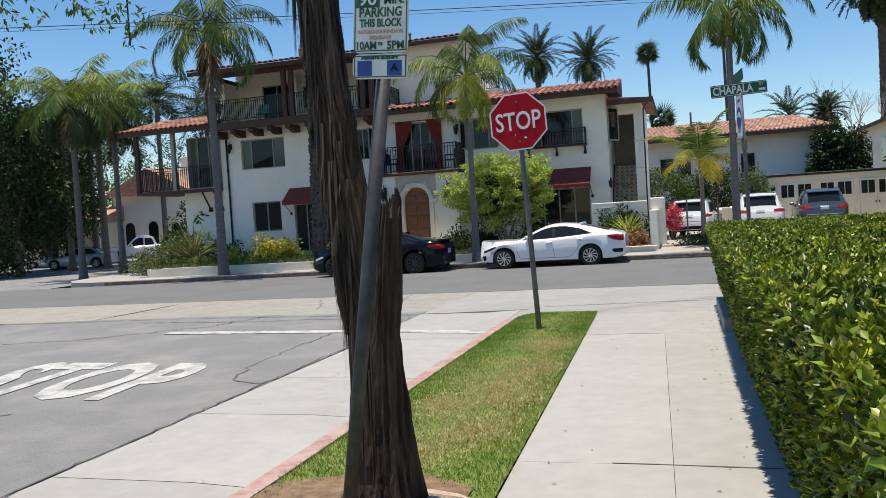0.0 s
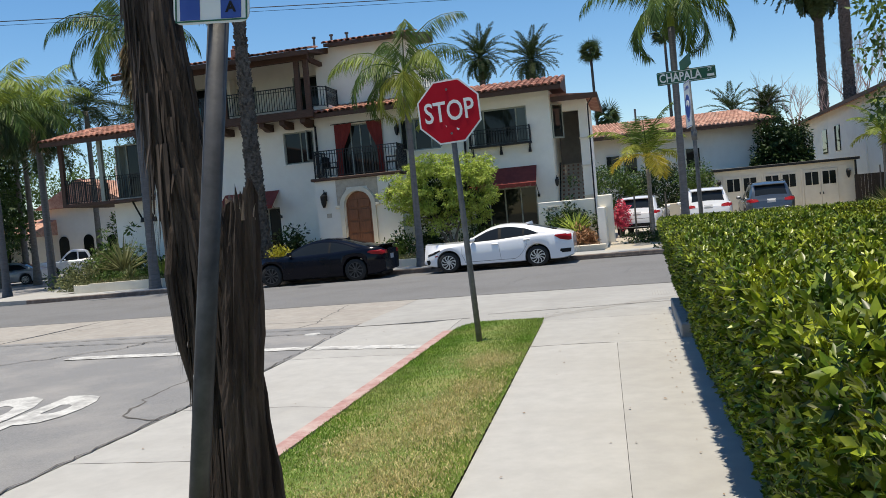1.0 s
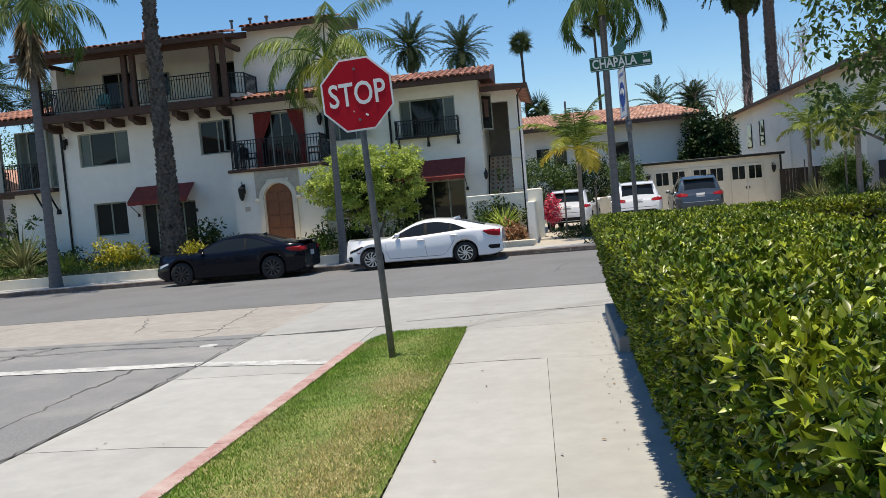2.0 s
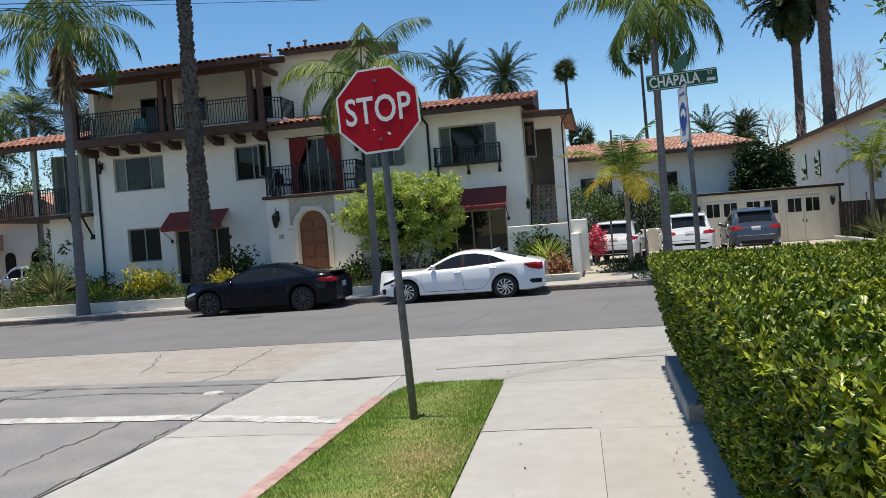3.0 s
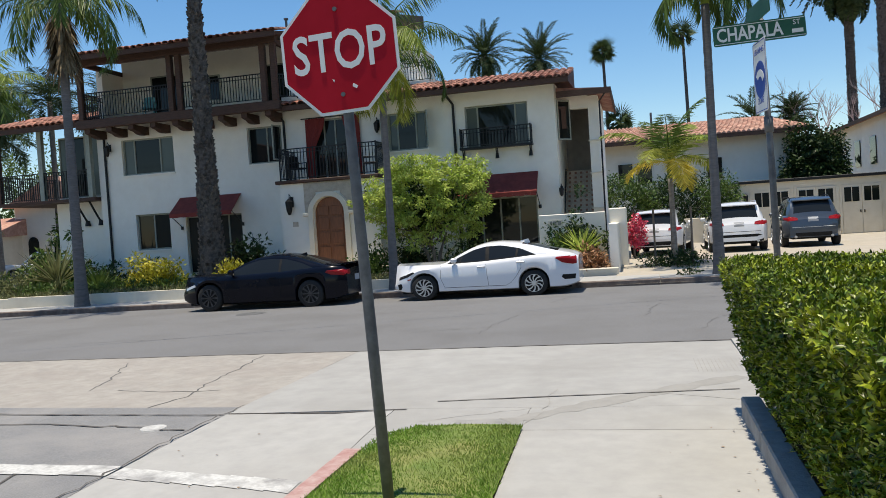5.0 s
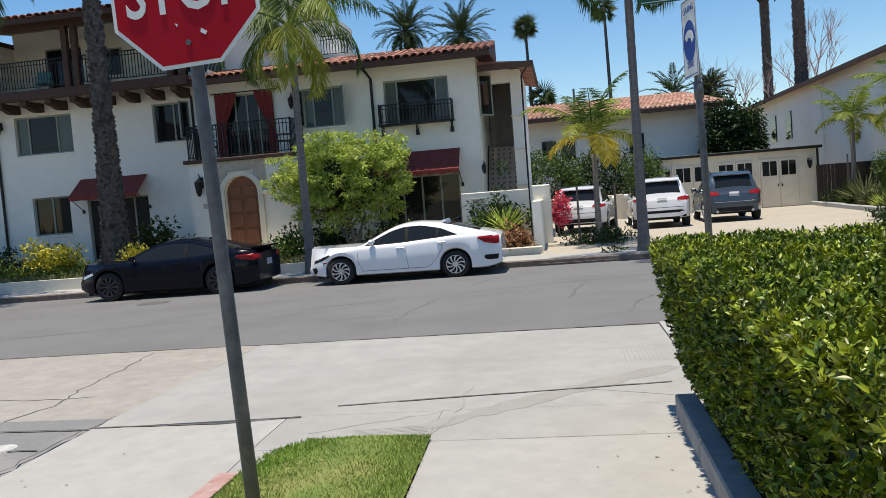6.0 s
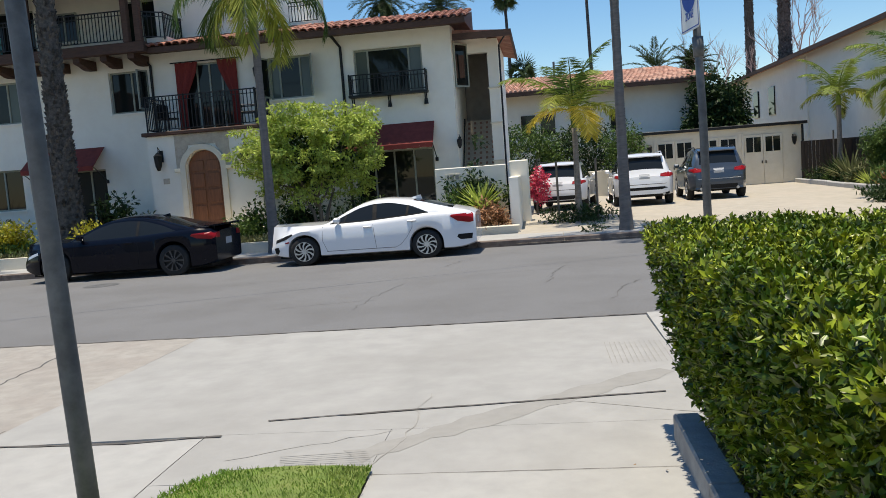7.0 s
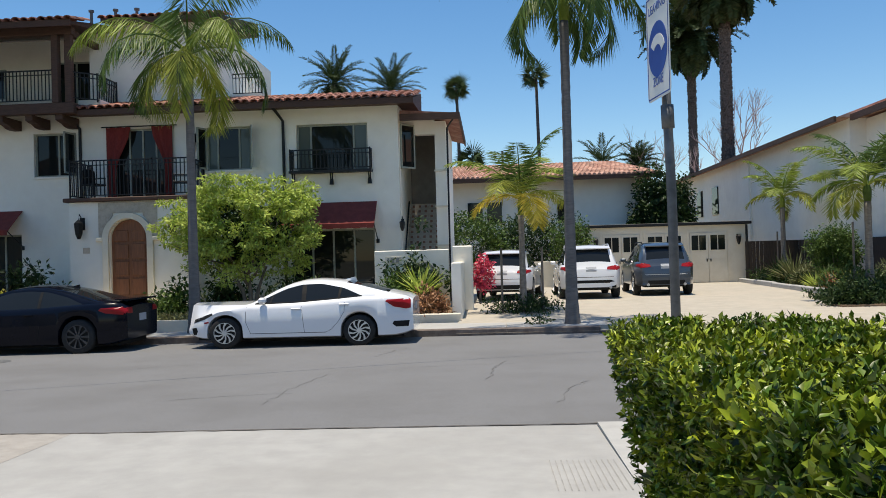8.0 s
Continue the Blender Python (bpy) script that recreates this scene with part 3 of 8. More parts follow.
rows = [y for y in np.arange(-14, 12.75, 0.5)]
for y in rows + [12.72]:
    l = -0.55 if y < 12.2 else -0.55 + 0.25 * ((y - 12.2) / 0.5) ** 2
    turf.v += [(l + (lawn_edge(y) - l) * k / 4, y, 0.012 + 0.02 * math.sin(math.pi * k / 4)) for k in range(5)]
n = len(rows) + 1
turf.f += [(j * 5 + i, j * 5 + i + 1, j * 5 + i + 6, j * 5 + i + 5) for j in range(n - 1) for i in range(4)]
solid("lawn", turf, TURF, "green lawn strip with straw-coloured dry patches", "lawn", "structure")
k = 105000
yy = rng.uniform(0, 1, k) ** 0.8 * 13.0 - 0.3
left = np.where(yy < 12.2, -0.55, -0.55 + 0.25 * ((yy - 12.2) / 0.5) ** 2)
xx = left + rng.uniform(0, 1, k) * (0.845 - 0.033 * (yy - 4.8) - left)
bare = np.hypot((xx - 0.18) / 0.75, (yy - 4.3) / 0.5) > rng.uniform(0.75, 1.2, k)
bare &= yy < 12.75
xx, yy = xx[bare], yy[bare]
k = len(xx)
d = np.stack([rng.normal(0, 0.55, k), rng.normal(0, 0.55, k), np.ones(k)], 1)
nn = rng.normal(size=(k, 3))
blades = leaf_mesh("grass", np.stack([xx, yy, np.full(k, 0.015)], 1), d, nn, rng.uniform(0.02, 0.042, k), rng.uniform(0.0045, 0.0075, k), GRASS)
tagged(new("grass", blades), "mown grass blades of the lawn strip", "grass", kind="stuff")
k = 42000
pick_ = rng.integers(0, 7, k)
cx_, cy_ = np.array([0.1, 0.4, 0.0, 0.42, 0.2, 0.45, 0.3])[pick_], np.array([5.3, 5.9, 6.6, 7.0, 7.6, 8.3, 9.6])[pick_]
xx, yy = cx_ + rng.normal(0, 0.17, k), cy_ + rng.normal(0, 0.26, k)
ok = (xx > -0.5) & (xx < 0.81 - 0.033 * (yy - 4.8))
xx, yy = xx[ok], yy[ok]
k = len(xx)
dry = leaf_mesh("dry_grass", np.stack([xx, yy, np.full(k, 0.02)], 1), np.stack([rng.normal(0, 0.8, k), rng.normal(0, 0.8, k), np.full(k, 0.8)], 1), rng.normal(size=(k, 3)), rng.uniform(0.02, 0.042, k), rng.uniform(0.005, 0.008, k), STRAW)
tagged(new("dry_grass", dry), "straw-coloured dry grass in patches on the lawn", "grass", kind="stuff")
patch = Shape()
ring = [(0.15 + 0.85 * math.cos(a) * (1 + 0.12 * math.sin(3 * a)), 4.3 + 0.55 * math.sin(a) * (1 + 0.1 * math.cos(4 * a))) for a in np.linspace(0, 2 * math.pi, 25)[:-1]]
patch.v = [(max(-0.54, min(0.7, x)), y, 0.03) for x, y in ring] + [(0.28, 4.3, 0.06)]
patch.f = [(i, (i + 1) % 24, 24) for i in range(24)]
solid("soil_patch", patch, SOIL, "bare brown soil round the foot of a tree", "soil", "structure")

k = 150
lx_, ly_ = rng.uniform(-2.3, 2.3, k), rng.uniform(3.0, 15.0, k)
off_lawn = (lx_ < -0.8) | (lx_ > 0.9)
near_hedge = rng.uniform(0, 1, k) < 0.35
lx_ = np.where(near_hedge, 2.25 - np.abs(rng.normal(0, 0.15, k)), lx_)
keep_ = (off_lawn | near_hedge) & (ly_ < 13.0)
lx_, ly_ = lx_[keep_], ly_[keep_]
lz_ = np.array([corner_z(a, b) if a < -0.72 else 0.0 for a, b in zip(lx_, ly_)]) + 0.006
k = len(lx_)
litter = leaf_mesh("leaf_litter", np.stack([lx_, ly_, lz_], 1), np.stack([rng.normal(size=k), rng.normal(size=k), np.full(k, 0.1)], 1), np.stack([rng.normal(0, 0.2, k), rng.normal(0, 0.2, k), np.ones(k)], 1), rng.uniform(0.015, 0.045, k), rng.uniform(0.008, 0.02, k), SOIL)
tagged(new("leaf_litter", litter), "dry fallen leaves and crumbs on the pavement", "litter", kind="stuff")

# far kerb, footpath and driveway apron
FAR = thing("far_pavement", "pale concrete footpath beyond the street", "pavement", kind="structure")
far_z = lambda x, y: slope(x) + 0.0 + 0.03 * (y - KERB_Y) / 2
KERB2 = thing("far_kerb", "weathered red-brown concrete kerb of the far footpath, darkened for shade", "kerb", kind="structure")
kx = [-20.0 + 2.0 * i for i in range(13)]
for a, b in zip(kx, kx[1:]):
    s = Shape()
    for x in (a + 0.004, b - 0.004):
        drop = smooth_step(3.9, 5.2, x) * 0.11
        z = slope(x) - drop
        s.v += [(x, KERB_Y, z - 0.35), (x, KERB_Y, z - 0.02), (x, KERB_Y + 0.02, z), (x, KERB_Y + 0.16, z), (x, KERB_Y + 0.16, z - 0.35)]
    s.f += [(0, 1, 6, 5), (1, 2, 7, 6), (2, 3, 8, 7), (3, 4, 9, 8), (0, 4, 3, 2, 1), (5, 6, 7, 8, 9)]
    part("kerb_stone", s, KERB_SHADED, KERB2)
pieces("slab", FAR, [(x, KERB_Y + 0.16, x + 2.2, 28.75) for x in np.arange(-20.0, 3.2, 2.2)], far_z, CONCRETE, 0.006)
corner = Shape().slab([(-20, 27.3), (-20, 40), (-23.4, 40), (-23.4, 30.5), (-23.0, 28.9), (-22.0, 27.8), (-20.8, 27.35)], -0.45, -0.12)
part("slab", corner, CONCRETE, FAR)
def drive_z(x, y):
    return -0.1 + 0.13 * smooth_step(27.2, 28.6, y) + 0.12 * smooth_step(28.6, 34, y)
drive = strip([0.9, 3, 5, 7.5, 10.5, 14.0], [KERB_Y - 0.01, 27.8, 28.6, 30, 32, 34, 38, 45.6], drive_z)
DRIVE = solid("driveway", drive, PAVING, "sunlit pale paved driveway in front of garages", "driveway", "structure")
LIP = thing("drive_lip", "low worn concrete lip at the driveway edge", "kerb", kind="structure")
for a in range(4, 44, 4):
    part("kerb_stone", Shape().box(a + 0.004, a + 3.996, KERB_Y - 0.05, KERB_Y + 0.06, -0.4, -0.094, bevel=0.012), KERB_SHADED, LIP)
right = strip([14.0, 18, 26, 40, 80, 140], [KERB_Y, 28.6, 30], lambda x, y: -0.1 + 0.1 * smooth_step(27.2, 28.6, y))
solid("far_pavement_side", right, CONCRETE, "pale concrete footpath beyond the driveway", "pavement", "structure")

# ---- white apartment house ----
FY = 34.03
HOUSE = thing("apartment_house", "white stucco house of three storeys with clay tile roofs", "house")
def wall_with_holes(x0, x1, z0, z1, holes, y0, y1, name="wall", material=STUCCO, parent=HOUSE):
    """A thick wall along x; holes are x0, x1, z0, z1 and go right through."""
    s = Shape()
    cx = sorted({x0, x1, *[h[0] for h in holes], *[h[1] for h in holes]})
    cz = sorted({z0, z1, *[h[2] for h in holes], *[h[3] for h in holes]})
    open_ = lambda i, j: any(h[0] <= (cx[i] + cx[i + 1]) / 2 <= h[1] and h[2] <= (cz[j] + cz[j + 1]) / 2 <= h[3] for h in holes)
    ni, nj = len(cx) - 1, len(cz) - 1
    solid_ = lambda i, j: 0 <= i < ni and 0 <= j < nj and not open_(i, j)
    for i in range(ni):
        for j in range(nj):
            if not solid_(i, j):
                continue
            a, b, c, d = cx[i], cx[i + 1], cz[j], cz[j + 1]
            s.add([(a, y0, c), (b, y0, c), (b, y0, d), (a, y0, d)], [(0, 1, 2, 3)])
            s.add([(a, y1, c), (b, y1, c), (b, y1, d), (a, y1, d)], [(3, 2, 1, 0)])
            if not solid_(i - 1, j): s.add([(a, y0, c), (a, y0, d), (a, y1, d), (a, y1, c)], [(0, 1, 2, 3)])
            if not solid_(i + 1, j): s.add([(b, y0, c), (b, y1, c), (b, y1, d), (b, y0, d)], [(0, 1, 2, 3)])
            if not solid_(i, j - 1): s.add([(a, y0, c), (a, y1, c), (b, y1, c), (b, y0, c)], [(0, 1, 2, 3)])
            if not solid_(i, j + 1): s.add([(a, y0, d), (b, y0, d), (b, y1, d), (a, y1, d)], [(0, 1, 2, 3)])
    return part(name, s, material, parent, fix=False)

WINS = [(-17.5, -15.3, 4.34, 5.70), (-12.25, -10.9, 4.36, 5.70), (-6.85, -5.45, 4.38, 5.70), (-4.07, -1.9, 4.24, 5.68), (-17.1, -15.67, 1.46, 2.82)]
DOORS = [(-15.0, -12.7, 0.45, 2.62), (-9.75, -7.95, 3.56, 5.75), (-4.3, -1.75, 0.4, 2.5)]
wall_with_holes(-18.55, -0.97, -0.4, 6.3, WINS + DOORS, FY, FY + 0.25)
part("side_wall", Shape().box(-18.55, -18.3, FY + 0.25, 44, -0.4, 8.6), STUCCO, HOUSE)
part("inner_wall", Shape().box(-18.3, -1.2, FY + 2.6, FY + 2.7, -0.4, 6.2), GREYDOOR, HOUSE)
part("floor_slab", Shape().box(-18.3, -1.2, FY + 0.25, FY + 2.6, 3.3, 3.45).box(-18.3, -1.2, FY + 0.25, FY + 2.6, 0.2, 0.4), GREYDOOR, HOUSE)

def window(x0, x1, z0, z1, y, panes, parent=HOUSE, depth=0.14, frame=0.055, material=FRAME_GREEN, name="window", open_sash=False):
    w = part(name, Shape().box(x0, x1, y + depth - 0.03, y + depth + 0.04, z0, z0 + frame).box(x0, x1, y + depth - 0.03, y + depth + 0.04, z1 - frame, z1)
             .box(x0, x0 + frame, y + depth - 0.03, y + depth + 0.04, z0 + frame, z1 - frame).box(x1 - frame, x1, y + depth - 0.03, y + depth + 0.04, z0 + frame, z1 - frame), material, parent, "sage green window frame")
    edges = [x0 + frame] + [x0 + (x1 - x0) * p for p in panes] + [x1 - frame]
    for i, (a, b) in enumerate(zip(edges, edges[1:])):
        if i:
            part("mullion", Shape().box(a - frame / 2, a + frame / 2, y + depth - 0.035, y + depth + 0.04, z0 + frame, z1 - frame), material, w)
        part("pane", Shape().box(a + (frame / 2 if i else 0), b - (frame / 2 if i < len(edges) - 2 else 0), y + depth, y + depth + 0.01, z0 + frame, z1 - frame), WINDOW_PALE if len(edges) == 4 and i != 1 else WINDOW, w, "dark reflecting pane")
    part("sill", Shape().box(x0 - 0.04, x1 + 0.04, y - 0.05, y + depth - 0.03, z0 - 0.06, z0 - 0.002), STUCCO, w)
    return w

window(*WINS[0], FY, (0.22, 0.72))
window(*WINS[1], FY, (0.55,))
window(*WINS[2], FY, (0.24, 0.72))
window(*WINS[3], FY, (0.2, 0.8))
window(*WINS[4], FY, (0.5,))
for x0, x1, z0, z1 in (DOORS[0], DOORS[2]):
    window(x0, x1, z0, z1, FY, (0.25, 0.5, 0.75), name="french_door")
window(*DOORS[1], FY, (0.27, 0.5, 0.73), name="french_door")
def sash(x0, z0, z1, w, turn, y=FY):
    """A casement standing open."""
    m = pose(x0, y - 0.02, 0, 0, 0, turn)
    ob = part("casement", Shape().box(0, w, -0.02, 0.02, z0, z0 + 0.05, m).box(0, w, -0.02, 0.02, z1 - 0.05, z1, m).box(0, 0.05, -0.02, 0.02, z0 + 0.05, z1 - 0.05, m).box(w - 0.05, w, -0.02, 0.02, z0 + 0.05, z1 - 0.05, m), FRAME_GREEN, HOUSE, "sage casement standing open")
    part("pane", Shape().box(0.05, w - 0.05, -0.004, 0.004, z0 + 0.05, z1 - 0.05, m), WINDOW, ob)
sash(-6.83, 4.42, 5.66, 0.42, 250)
sash(-5.47, 4.42, 5.66, 0.5, 290)
sash(-10.92, 4.4, 5.66, 0.55, 262)

# entrance block with the balcony on it
EY = 32.73
ENT = part("entrance_block", Shape().box(-10.5, -9.3, EY, FY, -0.3, 3.44), STUCCO, HOUSE)
part("entrance_block", Shape().box(-8.2, -6.95, EY, FY, -0.3, 3.44), STUCCO, HOUSE)
part("entrance_block", Shape().box(-9.3, -8.2, EY, FY, 3.0, 3.44), STUCCO, HOUSE)
def arch(x0, x1, zs, z1, n=14):
    """Points of a round arch from the right springing to the left one."""
    r, c = (x1 - x0) / 2, (x0 + x1) / 2
    return [(c + r * math.cos(math.pi * i / n), zs + (z1 - zs) * math.sin(math.pi * i / n)) for i in range(n + 1)]
top = arch(-9.3, -8.2, 2.35, 2.92)
part("arch_head", Shape().prism([(-8.2, 3.0), *top, (-9.3, 3.0)], EY + 0.01, EY + 0.45), STUCCO, HOUSE)
surr = [(-8.0, 0.6), *arch(-9.5, -8.0, 2.35, 3.1), (-9.5, 0.6), (-9.32, 0.6), *reversed(arch(-9.32, -8.18, 2.35, 2.94)), (-8.18, 0.6)]
part("door_surround", Shape().prism(surr, EY - 0.09, EY - 0.002), STUCCO_CREAM, HOUSE, "moulded pale arch round the door")
for x in (-9.58, -7.92):
    part("impost", Shape().box(x - 0.1, x + 0.1, EY - 0.11, EY, 2.28, 2.4, bevel=0.02), STUCCO_CREAM, HOUSE)
part("door_panel", Shape().box(-9.62, -7.88, EY - 0.03, EY - 0.004, 3.1, 3.42), STONE, HOUSE)
part("door_panel", Shape().prism([(-9.62, 2.4), (-9.5, 2.4), (-9.42, 2.75), (-9.2, 3.02), (-9.2, 3.1), (-9.62, 3.1)], EY - 0.03, EY - 0.004), STONE, HOUSE)
part("door_panel", Shape().prism([(-7.88, 2.4), (-8.0, 2.4), (-8.08, 2.75), (-8.3, 3.02), (-8.3, 3.1), (-7.88, 3.1)], EY - 0.03, EY - 0.004), STONE, HOUSE)
door = part("door", Shape().prism([(-8.2, 0.6), *arch(-9.3, -8.2, 2.35, 2.9), (-9.3, 0.6)], EY + 0.12, EY + 0.18), WOOD_DOOR, HOUSE, "warm brown wooden arched door with panels")
for x0, x1 in ((-9.2, -8.8), (-8.7, -8.3)):
    for z0, z1 in ((0.72, 1.2), (1.28, 1.7), (1.78, 2.2), (2.28, 2.6)):
        part("panel", Shape().box(x0, x1, EY + 0.085, EY + 0.12, z0, z1, bevel=0.03), WOOD_DOOR, door)
part("threshold", Shape().box(-9.9, -6.6, EY - 0.75, EY - 0.02, -0.2, 0.45).box(-9.6, -7.9, EY - 0.4, EY, 0.45, 0.6), STUCCO_CREAM, HOUSE)
part("balcony_floor", Shape().box(-10.62, -6.85, EY - 0.14, FY, 3.442, 3.56, bevel=0.02), WOOD_DARK, HOUSE, "dark balcony floor edge")

def railing(pts, z0, z1, gap=0.11, parent=HOUSE, name="railing", bar=0.012, post=0.02):
    """Black iron railing along points x, y: rails, posts and bars, each a mesh under it."""
    segs = list(zip(pts, pts[1:]))
    r = None
    for z, h in ((z1 - 0.035, 0.035), (z1 - 0.16, 0.02), (z0 + 0.06, 0.025)):
        for (ax, ay), (bx, by) in segs:
            s = Shape().box(0, math.hypot(bx - ax, by - ay), -0.02, 0.02, z, z + h, pose(ax, ay, 0, 0, 0, math.degrees(math.atan2(by - ay, bx - ax))))
            if r is None:
                r = part(name, s, IRON, parent, "black iron railing")
            else:
                part("rail", s, IRON, r)
    for x, y in pts:
        part("post", Shape().box(x - post, x + post, y - post, y + post, z0, z1 + 0.02), IRON, r)
    shared = None
    for (ax, ay), (bx, by) in segs:
        L = math.hypot(bx - ax, by - ay)
        n = int(L / gap)
        for i in range(1, n):
            x, y = ax + (bx - ax) * i / n, ay + (by - ay) * i / n
            if shared is None:
                shared = shade(Shape().box(-bar, bar, -bar, bar, z0 + 0.06, z1 - 0.04).mesh("bar"), IRON)
            ob = part("bar", shared, IRON, r)
            ob.location = (x, y, 0)
    return r

railing([(-10.45, FY), (-10.45, EY), (-9.2, EY), (-8.0, EY), (-6.93, EY), (-6.93, FY)], 3.56, 4.66)
railing([(-4.2, FY - 0.02), (-4.2, FY - 0.32), (-1.8, FY - 0.32), (-1.8, FY - 0.02)], 4.24, 4.88)
part("balconette_floor", Shape().box(-4.24, -1.76, FY - 0.36, FY - 0.004, 4.18, 4.25), IRON, HOUSE)
for x in (-4.15, -3.0, -1.85):
    part("bracket", Shape().prism([(0, 0), (0.03, 0), (0.03, 0.34), (0, 0.34)], -0.02, 0.02, pose(x, FY - 0.05, 3.85)).tube([(x, FY - 0.05, 3.9), (x, FY - 0.22, 3.98), (x, FY - 0.3, 4.18)], [0.02] * 3, 6).tube([(x, FY - 0.1, 3.83), (x, FY - 0.1, 4.0)], [0.07, 0.05], 8), IRON, HOUSE)
for x0, x1, lean in ((-9.9, -9.15, 1), (-8.5, -7.85, -1)):
    s = Shape()
    for i in range(9):
        for j in range(8):
            t, u = i / 8, j / 7
            pin = 1 - 0.62 * smooth_step(0, 0.6, u)
            a = (x0 if lean > 0 else x1) + (x1 - x0) * lean * t * pin
            s.v.append((a, FY - 0.12 + 0.05 * math.sin(i * 2.4), 5.78 - u * 2.2))
    s.f += [(i * 8 + j, i * 8 + j + 1, (i + 1) * 8 + j + 1, (i + 1) * 8 + j) for i in range(8) for j in range(7)]
    s.v += [(x, y + 0.02, z) for x, y, z in s.v[:72]]
    s.f += [tuple(72 + q for q in f[::-1]) for f in s.f[:56]]
    part("curtain", s, CURTAIN, HOUSE, "rust red curtain tied back", smooth=True)
part("curtain_rod", Shape().tube([(-10.05, FY - 0.12, 5.8), (-7.7, FY - 0.12, 5.8)], [0.018, 0.018], 8), IRON, HOUSE)
part("sheer", Shape().box(-9.1, -8.6, FY + 0.2, FY + 0.22, 3.6, 5.7), SHEER, HOUSE)

def awning(x0, x1, z1, z0, reach):
    a = part("awning", Shape().prism([(0, 0), (0, 0)][:0] or [(x0, z1), (x1, z1), (x1, z1 - 0.02), (x0, z1 - 0.02)], FY - 0.03, FY - 0.004), AWNING, HOUSE, "faded rust red cloth awning")
    s = Shape()
    s.add([(x0, FY - 0.03, z1), (x1, FY - 0.03, z1), (x1 + 0.02, FY - reach, z0), (x0 - 0.02, FY - reach, z0), (x0, FY - 0.03, z1 - 0.03), (x1, FY - 0.03, z1 - 0.03), (x1 + 0.02, FY - reach, z0 - 0.03), (x0 - 0.02, FY - reach, z0 - 0.03)],
          [(0, 1, 2, 3), (7, 6, 5, 4), (0, 4, 5, 1), (1, 5, 6, 2), (2, 6, 7, 3), (3, 7, 4, 0)])
    part("cloth", s, AWNING, a)
    n = 14
    for i in range(n):
        u0, u1 = x0 + (x1 - x0) * i / n, x0 + (x1 - x0) * (i + 1) / n
        part("valance", Shape().box(u0 + 0.001, u1 - 0.001, FY - reach - 0.012, FY - reach, z0 - 0.14 - 0.01 * (i % 2), z0), AWNING, a)
    for x in (x0, x1):
        part("arm", Shape().tube([(x, FY, z0 - 0.5), (x, FY - reach, z0 - 0.02)], [0.015, 0.015], 6).tube([(x, FY - 0.03, z0 - 0.58), (x, FY - 0.03, z0 - 0.46)], [0.05, 0.05], 8), IRON, a)
awning(-15.15, -12.65, 3.34, 2.72, 0.85)
awning(-4.45, -1.66, 3.30, 2.62, 0.85)
for x in (-10.75, -4.45, -18.2):
    part("downspout", Shape().tube([(x - 0.25, FY - 0.5, 6.2), (x - 0.15, FY - 0.25, 6.05), (x, FY - 0.06, 5.8), (x, FY - 0.06, 0.2 if x < -11 else 3.6 if x < -6 else 0.4)], [0.045] * 4, 8), IRON, HOUSE)

def lantern(x, y, z, s=1.0):
    l = part("wall_lantern", Shape().box(x - 0.06 * s, x + 0.06 * s, y - 0.03, y, z - 0.1 * s, z + 0.2 * s).tube([(x, y - 0.02, z + 0.15 * s), (x, y - 0.16 * s, z + 0.28 * s), (x, y - 0.2 * s, z + 0.12 * s)], [0.015] * 3, 6), IRON, HOUSE, "black iron wall lantern")
    part("lamp_body", Shape().tube([(x, y - 0.2 * s, z - 0.32 * s), (x, y - 0.2 * s, z - 0.2 * s), (x, y - 0.2 * s, z + 0.06 * s), (x, y - 0.2 * s, z + 0.14 * s)], [0.04 * s, 0.09 * s, 0.12 * s, 0.03 * s], 6), IRON, l)
lantern(-10.1, EY, 2.75, 1.2), lantern(-7.35, EY, 2.75, 1.2), lantern(-7.2, FY, 5.35, 0.9), lantern(-18.0, FY, 5.4, 0.9)
part("house_sign", Shape().box(-10.1, -9.9, EY - 0.02, EY - 0.002, 1.95, 2.12), STONE, HOUSE, "small stone plaque")

def balcony_chair(label, x, y, z, turn, material):
    m = pose(x, y, z, 0, 0, turn)
    c = thing("chair", label, "chair", "balcony chairs", m=m)
    local("seat", Shape().box(-0.24, 0.24, -0.23, 0.23, 0.40, 0.45, bevel=0.015), material, c)
    local("backrest", Shape().prism([(-0.24, 0.45), (0.24, 0.45), (0.22, 0.86), (0.0, 0.90), (-0.22, 0.86)], 0.20, 0.235), material, c)
    for lx in (-0.21, 0.21):
        local("armrest", Shape().box(lx - 0.025, lx + 0.025, -0.22, 0.22, 0.62, 0.65, bevel=0.008).box(lx - 0.015, lx + 0.015, -0.21, -0.18, 0.45, 0.62), material, c)
        for ly in (-0.2, 0.2):
            local("leg", Shape().tube([(lx, ly, 0), (lx * 0.95, ly * 0.95, 0.41)], [0.016, 0.02], 8), material, c)
balcony_chair("dark metal armchair on the entrance balcony", -9.98, 33.25, 3.56, 70, IRON)
balcony_chair("dark metal armchair on the entrance balcony", -7.35, 33.25, 3.56, -70, IRON)
balcony_chair("turquoise armchair on the upper timber balcony", -16.35, 34.3, 6.42, 20, mat("turquoise_paint", (0.10, 0.33, 0.34), (0.14, 0.40, 0.41), 0.5, 6))

